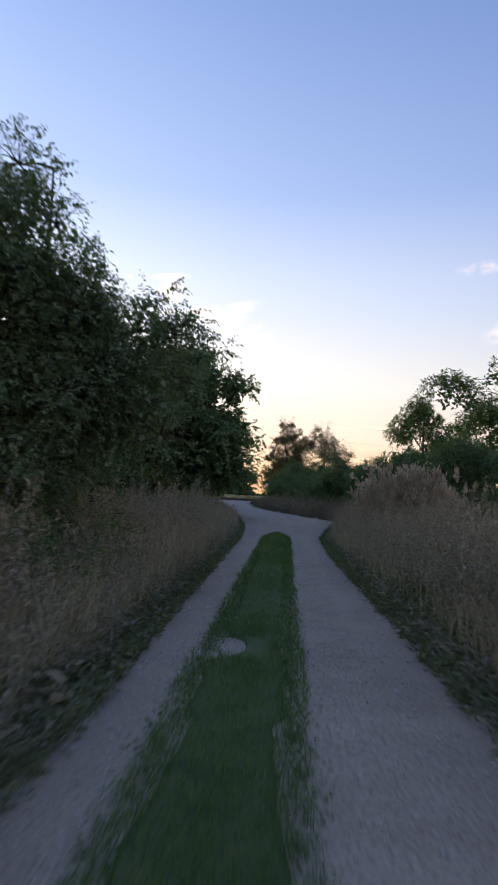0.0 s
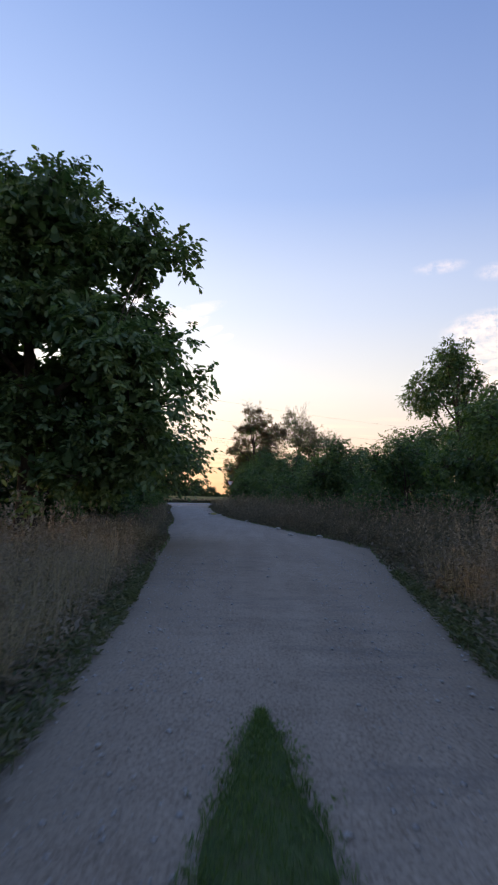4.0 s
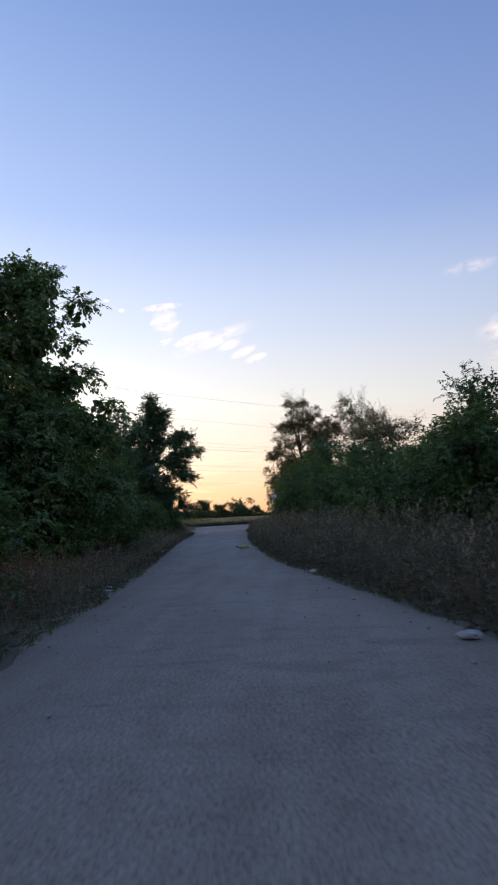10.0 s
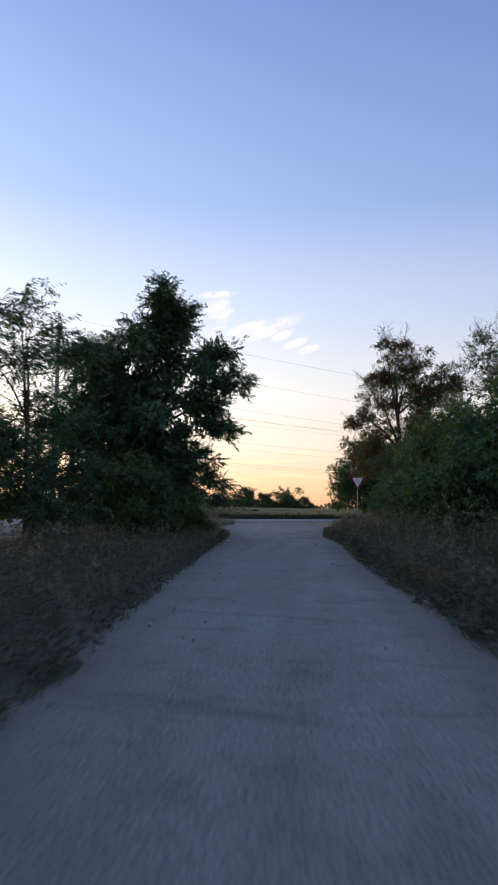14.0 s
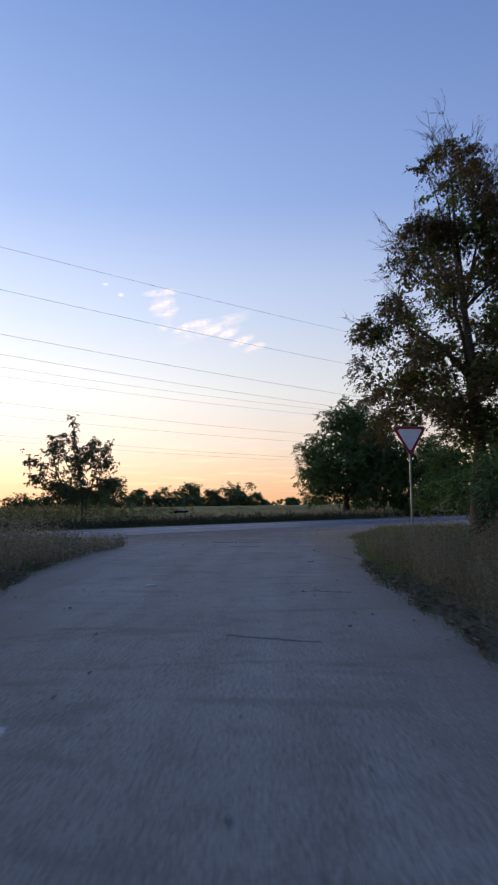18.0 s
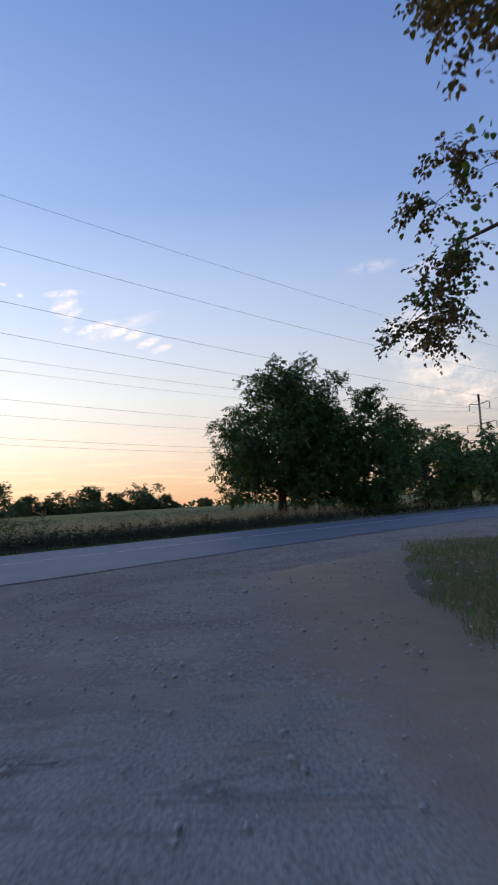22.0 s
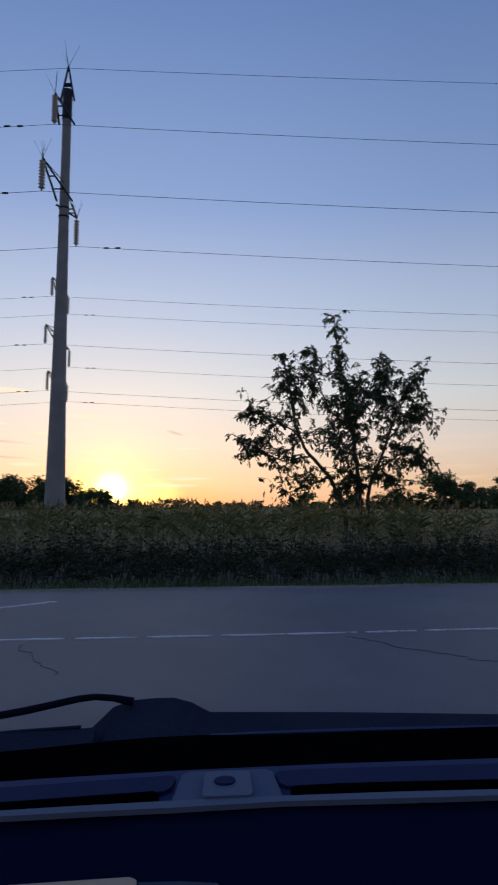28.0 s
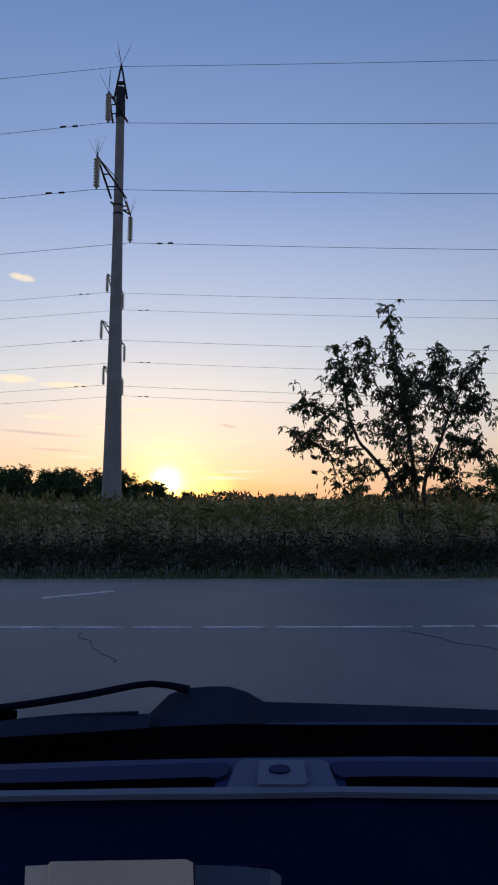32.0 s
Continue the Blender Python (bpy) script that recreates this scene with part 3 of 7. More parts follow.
def leaf_arrays(root, axis, normal, length, width, curl=0.15, fine=True):
    """Folded, curling leaves: root, axis and normal (n, 3); length and width (n,)."""
    side = unit(np.cross(axis, normal))
    nrm = np.cross(side, axis)
    L, W = length[:, None], width[:, None]
    if fine == "oval":
        # rounded leaflets, folded along the midrib
        def at(t, w, lift):
            return root + axis * L * t + side * W * w + nrm * (W * lift - L * curl * t * t)
        v = np.stack([at(0, 0, 0), at(0.13, 0.30, 0.10), at(0.36, 0.5, 0.16), at(0.62, 0.46, 0.14), at(0.85, 0.27, 0.08), at(1.0, 0, 0),
                      at(0.85, -0.27, 0.08), at(0.62, -0.46, 0.14), at(0.36, -0.5, 0.16), at(0.13, -0.30, 0.10), at(0.36, 0, 0), at(0.62, 0, 0)], 1)
        f = np.array([[0, 1, 2, 10], [10, 2, 3, 11], [11, 3, 4, 5], [0, 10, 8, 9], [10, 11, 7, 8], [11, 5, 6, 7]])
    elif fine:
        v = np.stack([root, root + axis * L * 0.32 + side * W * 0.5 + nrm * W * 0.16, root + axis * L * 0.72 + side * W * 0.40 + nrm * (W * 0.10 - L * curl * 0.5),
                      root + axis * L - nrm * L * curl, root + axis * L * 0.72 - side * W * 0.40 + nrm * (W * 0.10 - L * curl * 0.5), root + axis * L * 0.32 - side * W * 0.5 + nrm * W * 0.16], 1)
        f = np.array([[0, 1, 2, 3], [0, 3, 4, 5]])
    else:
        v = np.stack([root, root + axis * L * 0.45 + side * W * 0.5 + nrm * W * 0.15, root + axis * L - nrm * L * curl, root + axis * L * 0.45 - side * W * 0.5 + nrm * W * 0.15], 1)
        f = np.array([[0, 1, 2], [0, 2, 3]])
    k = v.shape[1]
    faces = (f[None] + (np.arange(len(v)) * k)[:, None, None]).reshape(-1, f.shape[1])
    return v.reshape(-1, 3), faces


def grow_tree(name, place, label, env, leaf, bark, height, trunk_r, clumps, per, leaf_size, seed, clump_r=0.45, limbs=9, forks=((0, 0),), fine=False,
              frond=False, category="tree", group="", boughs=34, bough_r=1.0, droop=0.35, bare=0, base_up=0.28, slim=0.5, inner=None, hollow=0.55, flat=0.72, reach=0.0, skirt=0.15, twigs=(), sprays=1, stray=0.6, fill=0.17):
    """A tree: tapered trunks, limbs and twigs, and a crown of boughs, each a lobe of leafy shoots.
    env: ellipsoids (x, y, z, rx, ry, rz) that the crown fills, from the foot of the tree."""
    rng = np.random.default_rng(seed)
    root = thing(name, place, label, category, group)
    env = np.array(env, float)
    vol = (env[:, 3] * env[:, 4] * env[:, 5]) ** 0.8
    pick = rng.choice(len(env), boughs, p=vol / vol.sum())
    ways = unit(rng.normal(size=(boughs, 3)))
    far = hollow + (0.97 - hollow) * rng.random(boughs) ** 0.6
    bough = env[pick, :3] + ways * far[:, None] * env[pick, 3:]
    heart = env[:, :3].mean(0)
    out = unit((bough - heart) * np.array([1, 1, 0.6]))
    rb = bough_r * rng.uniform(0.55, 1.35, boughs)
    own = rng.choice(boughs, clumps, p=rb ** 2 / (rb ** 2).sum())
    whole = boughs
    if twigs:
        # single branches that reach out of the crown
        bough = np.concatenate([bough, np.array(twigs, float)])
        rb = np.concatenate([rb, np.full(len(twigs), 0.28)])
        out = unit((bough - heart) * np.array([1, 1, 0.6]))
        own = np.concatenate([own, np.repeat(np.arange(boughs, len(bough)), sprays)])
        boughs, clumps = len(bough), len(own)
    dirs = unit(rng.normal(size=(clumps, 3)) + 0.55 * out[own] + np.array([0, 0, 0.35]))
    mid = bough[own] + dirs * (rb[own] * rng.random(clumps) ** 0.38)[:, None] * np.array([1, 1, flat])
    mid = mid + out[own] * (rng.random(clumps) ** 4 * reach * rb[own])[:, None] * np.array([1, 1, 0.3])
    keep = mid[:, 2] > skirt + rng.normal(0, 0.15, clumps)
    mid, own, dirs = mid[keep], own[keep], dirs[keep]
    # trunks and limbs; each limb runs to a bough
    wood, pts_on = [], []
    top = env[:, 2].max() + 0.45 * env[np.argmax(env[:, 2]), 5]
    for fx, fy, *rest in forks:
        k = 9
        tall = top * (rest[0] if rest else 1.0)
        z = np.linspace(0, 1, k)
        wob = np.cumsum(rng.normal(0, 0.05 * height / 8, (k, 2)), axis=0)
        axis = np.stack([fx * z ** 1.3 + wob[:, 0] - wob[0, 0], fy * z ** 1.3 + wob[:, 1] - wob[0, 1], tall * z], 1)
        rad = trunk_r * (1 - 0.88 * z) * (1.0 + 0.5 * np.exp(-z * 14))
        wood.append((axis, rad))
        for _ in range(limbs):
            goal = bough[rng.integers(boughs)]
            s = np.clip(base_up + (goal[2] / tall - base_up) * rng.uniform(0.25, 0.7), 0.12, 0.9)
            start = np.array([np.interp(s, z, axis[:, i]) for i in range(3)])
            t = np.linspace(0, 1, 7)[:, None]
            bend = start + (goal - start) * t + np.array([0, 0, 1.0]) * (np.sin(t * np.pi) * 0.10 * np.linalg.norm(goal - start)) + np.cumsum(rng.normal(0, 0.05, (7, 3)), 0) * t
            r0 = trunk_r * (1 - 0.8 * s) * 0.55
            wood.append((bend, r0 * (1 - 0.85 * t[:, 0]) + 0.004))
            pts_on.append(bend[1:])
        pts_on.append(axis[3:])
    part("trunk", tubes("trunk", wood, bark, 8), root)
    nodes = np.concatenate(pts_on)
    lines = []
    near = np.argmin(((bough[:, None] - nodes[None]) ** 2).sum(-1), 1)
    for c, k in zip(bough[:whole], near):
        a = nodes[k]
        m2 = (a + c) / 2 + rng.normal(0, 0.10, 3) + np.array([0, 0, 0.08])
        lines.append((np.stack([a, m2, c]), [0.028, 0.02, 0.014]))
    for c in bough[whole:]:
        a = bough[np.argmin(((bough[:whole] - c) ** 2).sum(-1))]
        t = np.linspace(0, 1, 6)[:, None]
        bow = np.array([0, 0, 0.16]) * np.linalg.norm(c - a) * np.sin(t * np.pi) + np.cumsum(rng.normal(0, 0.02, (6, 3)), 0) * np.sin(t * np.pi)
        lines.append((a + (c - a) * t + bow, [0.011, 0.010, 0.008, 0.007, 0.006, 0.005]))
    for c, o in zip(mid, own):
        a = bough[o]
        m2 = (a + c) / 2 + rng.normal(0, 0.06, 3)
        lines.append((np.stack([a, m2, c]), [0.013, 0.009, 0.004]))
    high = np.argsort(bough[:, 2])[boughs // 2:]
    for _ in range(bare):
        c = bough[rng.choice(high)]
        lead = unit(unit(c - heart) + np.array([0, 0, 0.25]) + rng.normal(0, 0.4, 3))
        ln = rng.uniform(0.6, 1.5)
        stem = c + lead * ln * np.linspace(0, 1, 5)[:, None] + np.cumsum(rng.normal(0, 0.085, (5, 3)), 0)
        lines.append((stem, [0.022, 0.017, 0.012, 0.009, 0.004]))
        for j in range(1, 5):
            for _ in range(3):
                way = unit(lead + rng.normal(0, 0.75, 3))
                q = stem[j] + way * ln * rng.uniform(0.2, 0.5)
                lines.append((np.stack([stem[j], (stem[j] + q) / 2 + rng.normal(0, 0.06, 3), q]), [0.009, 0.007, 0.003]))
                side = q + unit(way + rng.normal(0, 0.8, 3)) * ln * rng.uniform(0.12, 0.3)
                lines.append((np.stack([(stem[j] + q) / 2, (q + side) / 2 + rng.normal(0, 0.03, 3), side]), [0.006, 0.005, 0.003]))
    tagged(part("branchwork", tubes("branchwork", lines, bark if not bare else M["pale_twig"], 3), root), kind="stuff")
    # leafy shoots
    each = (frond if frond > 1 else 12) if frond else 8
    shoots = max(per // each, 1)
    src = np.repeat(np.arange(len(mid)), shoots)
    ns = len(src)
    start = mid[src] + rng.normal(size=(ns, 3)) * clump_r * 0.16
    flat = np.concatenate([dirs[:, :2], dirs[:, 2:] * 0.5], 1)[src]
    way = unit(flat * 0.7 + rng.normal(0, stray, (ns, 3)) + np.array([0, 0, 0.12]))
    ln = clump_r * rng.uniform(0.6, 1.3, ns)
    half = each // 2 if frond else each
    steps = np.linspace(0.15, 1.0, half)
    spine = start[:, None] + way[:, None] * (ln[:, None] * steps)[..., None] - np.array([0, 0, 1.0]) * (ln[:, None] * steps ** 2)[..., None] * droop * 0.8
    across = unit(np.cross(way, np.array([0, 0, 1.0])) + rng.normal(0, 0.15, (ns, 3)))
    if frond:
        rootp = np.repeat(spine[:, :, None], 2, 2).reshape(-1, 3)
        axis = (across[:, None, None] * np.array([1, -1])[None, None, :, None] + 0.45 * way[:, None, None] + np.zeros((1, half, 1, 1))).reshape(-1, 3)
        axis = unit(axis + rng.normal(0, 0.18, axis.shape) - np.array([0, 0, 0.25]))
        normal = unit(np.array([0, 0, 1.0]) + rng.normal(0, 0.3, axis.shape))
    else:
        rootp = spine.reshape(-1, 3)
        sign = np.where(np.arange(half) % 2 == 0, 1.0, -1.0)
        axis = (across[:, None] * sign[None, :, None] * 0.9 + 0.6 * way[:, None]).reshape(-1, 3)
        axis = unit(axis + rng.normal(0, 0.35, axis.shape) - np.array([0, 0, droop]))
        normal = unit(np.array([0, 0, 1.0]) + np.repeat(flat, half, 0) * 0.5 + rng.normal(0, 0.4, axis.shape))
    length = leaf_size * rng.uniform(0.6, 1.25, len(rootp))
    ok = rootp[:, 2] > 0.05
    v, f = leaf_arrays(rootp[ok], axis[ok], normal[ok], length[ok], length[ok] * slim, 0.15, fine)
    tagged(part("crown", fast_mesh("crown", v, f, leaf), root), kind="stuff")
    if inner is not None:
        # the inside of each bough; a darker inner leaf puts shade into the colour
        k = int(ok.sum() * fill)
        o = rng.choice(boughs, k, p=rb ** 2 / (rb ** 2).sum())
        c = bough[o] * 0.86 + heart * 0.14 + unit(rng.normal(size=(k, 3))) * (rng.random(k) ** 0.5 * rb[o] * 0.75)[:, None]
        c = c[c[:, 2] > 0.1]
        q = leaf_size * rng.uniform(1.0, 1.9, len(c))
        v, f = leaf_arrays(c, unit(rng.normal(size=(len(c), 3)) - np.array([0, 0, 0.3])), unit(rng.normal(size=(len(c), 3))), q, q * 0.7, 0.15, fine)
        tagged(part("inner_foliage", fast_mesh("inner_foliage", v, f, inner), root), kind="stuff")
    return root


def compound_sprigs(parent, specs, leaf, bark, seed, reach=0.105):
    """Compound leaves on a tree's outermost shoots: (start, end, pairs of leaflets, droop)."""
    r = np.random.default_rng(seed)
    down = np.array([0, 0, 1.0])
    stems, roots, axes, normals, sizes = [], [], [], [], []
    for a, b, pairs, droop in specs:
        a, b = np.array(a, float), np.array(b, float)
        way = unit((b - a)[None])[0]
        across = unit(np.cross(way, down)[None] + r.normal(0, 0.2, (1, 3)))[0]
        t = np.linspace(0, 1, 6)[:, None]
        bow = a + (b - a) * t + down * np.sin(t * np.pi) * 0.05 * np.linalg.norm(b - a)
        stems.append((bow, np.linspace(0.006, 0.002, 6)))
        for k in range(pairs):
            p = a + (b - a) * (0.2 + 0.8 * (k + r.uniform(-0.15, 0.15)) / max(pairs, 1))
            for sgn in (1, -1):
                roots.append(p)
                axes.append(across * sgn + way * r.uniform(0.3, 0.8) - down * droop * r.uniform(0.5, 1.3) + r.normal(0, 0.15, 3))
                sizes.append(reach * r.uniform(0.75, 1.15) * (0.8 + 0.3 * k / max(pairs, 1)))
        roots.append(b)
        axes.append(way - down * droop * 0.6 + r.normal(0, 0.1, 3))
        sizes.append(reach * r.uniform(1.05, 1.3))
    n = len(roots)
    normals = unit(down + r.normal(0, 0.45, (n, 3)))
    sizes = np.array(sizes)
    v, f = leaf_arrays(np.array(roots), unit(np.array(axes)), normals, sizes, sizes * r.uniform(0.46, 0.6, n), 0.16, "oval")
    tagged(part("outer_spray", fast_mesh("outer_spray", v, f, leaf, True), parent), kind="stuff")
    tagged(part("stalkwork", tubes("stalkwork", stems, bark, 5), parent), kind="stuff")


def blade_arrays(rng, xy, z0, height, width, lean):
    """Blades of grass: three triangles each, bent over by their lean."""
    n = len(xy)
    a, b = rng.uniform(0, 2 * np.pi, n), rng.uniform(0, 2 * np.pi, n)
    side = np.stack([np.cos(a), np.sin(a), np.zeros(n)], 1) * width[:, None]
    tilt = np.stack([np.cos(b), np.sin(b), np.zeros(n)], 1) * (lean * height)[:, None]
    up = np.array([0, 0, 1.0]) * height[:, None]
    r = np.concatenate([xy, np.full((n, 1), z0) if np.isscalar(z0) else z0[:, None]], 1)
    v = np.stack([r - side * 0.5, r + side * 0.5, r + up * 0.55 + tilt * 0.35 - side * 0.38, r + up * 0.55 + tilt * 0.35 + side * 0.38, r + up * (1 - 0.25 * lean[:, None]) + tilt], 1).reshape(-1, 3)
    f = np.array([[0, 1, 2], [1, 3, 2], [2, 3, 4]])
    return v, (f[None] + (np.arange(n) * 5)[:, None, None]).reshape(-1, 3)


def merge(*pairs):
    vs, fs, at = [], [], 0
    for v, f in pairs:
        vs.append(v)
        fs.append(f + at)
        at += len(v)
    return np.concatenate(vs), np.concatenate(fs)


def weed_arrays(rng, xy, height, leaves=9, leaf_len=0.12):
    """Tall leafy stalks: a thin bent stem each and leaves up its length."""
    n = len(xy)
    stem = blade_arrays(rng, xy, 0.0, height, np.full(n, 0.012), rng.uniform(0.05, 0.25, n))
    own = np.repeat(np.arange(n), leaves)
    tip = stem[0].reshape(n, 5, 3)[:, 4]
    s = rng.uniform(0.15, 1.0, len(own))[:, None]
    base = np.concatenate([xy, np.zeros((n, 1))], 1)[own]
    pts = base * (1 - s) + tip[own] * s + rng.normal(0, 0.03, (len(own), 3))
    ax = unit(rng.normal(0, 1, (len(own), 3)) * np.array([1, 1, 0.4]) + np.array([0, 0, 0.35]))
    ln = leaf_len * rng.uniform(0.5, 1.4, len(own)) * (1.2 - 0.6 * s[:, 0])
    lv = leaf_arrays(pts, ax, unit(np.array([0, 0, 1.0]) + rng.normal(0, 0.4, pts.shape)), ln, ln * 0.32, 0.25, False)
    return merge(stem, lv), tip


def head_arrays(rng, tips, count=7, size=0.07):
    """Feathery seed heads at the tips of stalks."""
    own = np.repeat(np.arange(len(tips)), count)
    pts = tips[own] + rng.normal(0, 1, (len(own), 3)) * np.array([0.025, 0.025, 0.07])
    ax = unit(rng.normal(0, 0.5, (len(own), 3)) + np.array([0, 0, 1.0]))
    ln = size * rng.uniform(0.6, 1.5, len(own))
    return leaf_arrays(pts, ax, unit(rng.normal(size=pts.shape)), ln, ln * 0.35, 0.1, False)


def stone_arrays(rng, xyz, size):
    """Angular stones: jittered octahedra pressed a little into the ground."""
    n = len(xyz)
    o = np.array([[1, 0, 0], [0, 1, 0], [-1, 0, 0], [0, -1, 0], [0, 0, 1], [0, 0, -1]], float)
    v = o[None] * rng.uniform(0.6, 1.3, (n, 6, 1)) + rng.normal(0, 0.12, (n, 6, 3))
    a = rng.uniform(0, 6.28, n)
    c, s = np.cos(a)[:, None], np.sin(a)[:, None]
    v = np.stack([v[..., 0] * c - v[..., 1] * s, v[..., 0] * s + v[..., 1] * c, v[..., 2] * 0.6], -1) * size[:, None, None]
    f = np.array([[0, 1, 4], [1, 2, 4], [2, 3, 4], [3, 0, 4], [1, 0, 5], [2, 1, 5], [3, 2, 5], [0, 3, 5]])
    return (v + xyz[:, None]).reshape(-1, 3), (f[None] + (np.arange(n) * 6)[:, None, None]).reshape(-1, 3)


# ---- the lie of the land ----
LEFT = np.array([(-75, 1.2), (-57, 0.9), (-43, 0.84), (-38, 0.84), (-35, 0.74), (-31, 0.55), (-23, -0.08), (-19.7, -0.3), (-14, -1.05), (-9, -1.4), (-5, -1.8), (1.4, -2.6),
                 (7.6, -3.4), (15, -4.33), (23, -5.2), (27, -5.55), (31, -6.0), (34.5, -6.5), (40.5, -8.15), (47, -9.3), (51, -10.0)])
RIGHT = np.array([(-75, 3.6), (-57, 3.35), (-42.6, 3.31), (-37, 3.45), (-35, 3.65), (-26.5, 4.65), (-21.4, 5.3), (-17.5, 4.75), (-13.5, 3.85), (-10.4, 3.2), (-5.5, 2.25), (-2, 1.4),
                  (4.3, 0.6), (11.5, -0.2), (21, -0.95), (27, -1.2), (33.7, -1.95), (40, -2.0), (45, -2.15), (51, -1.5)])


def left_edge(y):
    return np.interp(y, LEFT[:, 0], LEFT[:, 1])


def right_edge(y):
    return np.interp(y, RIGHT[:, 0], RIGHT[:, 1])


# the through road: its painted middle line, and places by the distance along it and to its far side
ROAD = np.array([(-420.0, -345.0), (-100.0, -31.5), (-31.0, 41.0), (-13.5, 59.5), (-10.4, 62.7), (-6.8, 66.4), (-2.5, 70.5), (5.0, 77.4), (15.0, 86.2), (40.0, 107.5), (120.0, 172.0), (700.0, 620.0)])
_len = np.concatenate([[0], np.cumsum(np.hypot(*np.diff(ROAD, axis=0).T))])
_len -= _len[4]


def road_at(s, off):
    s, off = np.broadcast_arrays(np.asarray(s, float), np.asarray(off, float))
    x, y = np.interp(s, _len, ROAD[:, 0]), np.interp(s, _len, ROAD[:, 1])
    dx, dy = np.interp(s + 1.5, _len, ROAD[:, 0]) - np.interp(s - 1.5, _len, ROAD[:, 0]), np.interp(s + 1.5, _len, ROAD[:, 1]) - np.interp(s - 1.5, _len, ROAD[:, 1])
    k = np.hypot(dx, dy)
    return np.stack([x - dy / k * off, y + dx / k * off], -1)


def wavy(p, seed=0.0):
    """A gentle unevenness of the ground, a few centimetres."""
    x, y = p[..., 0], p[..., 1]
    return 0.5 * np.sin(x * 0.9 + 1.3 * y + seed) * np.sin(y * 0.7 - 0.4 * x + 2 * seed) + 0.25 * np.sin(x * 1.7 + seed) * np.sin(y * 1.3 + seed)


def sheet(name, rows, material, z, rough_z=0.0, label="", category="", sink=0.0):
    """A strip of ground: rows of points across it. Its long edges are sunk by `sink`."""
    rows = np.asarray(rows, float)
    r, c = rows.shape[:2]
    zz = z + rough_z * wavy(rows)
    if sink:
        fall = np.zeros(c)
        fall[0], fall[-1] = sink if isinstance(sink, tuple) else (sink, sink)
        zz = zz - fall[None]
    v = np.concatenate([rows, zz[..., None]], -1).reshape(-1, 3)
    i = (np.arange(r - 1)[:, None] * c + np.arange(c - 1)[None]).ravel()
    f = np.stack([i, i + 1, i + c + 1, i + c], 1)
    ob = new(name, fast_mesh(name, v, f, material, True))
    return tagged(ob, label, category, kind="structure")


rng = np.random.default_rng(11)
# ground: one sheet to the horizon, finer near the lane
gx = np.concatenate([[-2500, -1200, -600, -300, -150, -90, -60], np.arange(-45, 46, 3.0), [60, 90, 150, 300, 600, 1200, 2500]])
gy = np.concatenate([[-2500, -1200, -600, -300, -160, -110], np.arange(-80, 121, 4.0), [150, 220, 350, 700, 1300, 2500]])
grid = np.stack(np.meshgrid(gx, gy), -1)
sheet("ground", grid, M["soil"], -0.035, 0.0, "dry bare soil and trodden grass beside a country lane", "ground")

# lane
ys = np.arange(-75, 51.01, 0.3)
across = np.linspace(0, 1, 15)
le = left_edge(ys) - 0.15 + 0.16 * np.sin(ys * 2.1) * np.sin(ys * 0.7 + 1) + rng.normal(0, 0.05, len(ys))
ri = right_edge(ys) + 0.15 + 0.5 * np.clip((ys - 41) / 3, 0, 1) + 0.16 * np.sin(ys * 1.7 + 2) * np.sin(ys * 0.9) + rng.normal(0, 0.05, len(ys))
rows = np.stack([le[:, None] + (ri - le)[:, None] * across, np.repeat(ys[:, None], len(across), 1)], -1)
mouth_l = np.array([(-10.0, 51.0), (-11.0, 52.6), (-12.0, 53.6), (-13.0, 54.2), (-12.4, 54.6), (-11.5, 55.6), (-10.6, 56.5)])
mouth_r = np.array([(-0.85, 51.0), (-0.8, 53.0), (-0.4, 55.9), (0.3, 59.4), (1.4, 62.4), (3.6, 66.4), (7.0, 72.6)])
t = np.linspace(0.05, 6, 60)
ml = np.stack([np.interp(t, np.arange(7), mouth_l[:, i]) for i in (0, 1)], 1) + rng.normal(0, 0.05, (60, 2))
mr = np.stack([np.interp(t, np.arange(7), mouth_r[:, i]) for i in (0, 1)], 1) + np.stack([0.16 * np.sin(t * 2.3) + 0.08 * np.sin(t * 5.1) + rng.normal(0, 0.03, 60), np.zeros(60)], 1)
rows = np.concatenate([rows, ml[:, None] + (mr - ml)[:, None] * across[None, :, None]], 0)
lane = sheet("lane", rows, M["lane"], 0.0, 0.007, "pale dusty unpaved lane with worn ruts and loose grit", "lane", sink=0.05)
swept = np.clip((np.abs(across - 0.5) - 0.26) / 0.22, 0, 1)
edge = lane.data.attributes.new("edge", "FLOAT", "POINT")
edge.data.foreach_set("value", np.tile(swept, len(rows)).astype(np.float32))

# through road, its shoulders and its markings
ss = np.concatenate([np.arange(-520, -40, 20.0), np.arange(-40, 60, 1.0), np.arange(60, 860, 20.0)])
offs = np.linspace(-4.45, 3.35, 9)
rows = road_at(ss[:, None], offs[None])
ragged_edge = rng.normal(0, 0.05, len(ss))
rows[:, 0] = road_at(ss, offs[0] + ragged_edge)
road = sheet("road", rows, M["tarmac"], 0.035, 0.004, "grey worn tarmac country road with fine cracks", "road", sink=0.0)
rows = road_at(ss[:, None], np.array([-8.9, -7.9, -6.6, -5.4, -4.2])[None])
rows[:, 0] += rng.normal(0, 0.45, (len(ss), 2))
rows[:, 1] += rng.normal(0, 0.15, (len(ss), 2))
sheet("shoulder", rows, M["gravel"], 0.018, 0.008, "loose grey gravel shoulder beside the tarmac", "gravel shoulder", sink=(0.06, 0.0))
rows = road_at(ss[:, None], np.array([3.25, 3.5, 3.8, 4.1])[None])
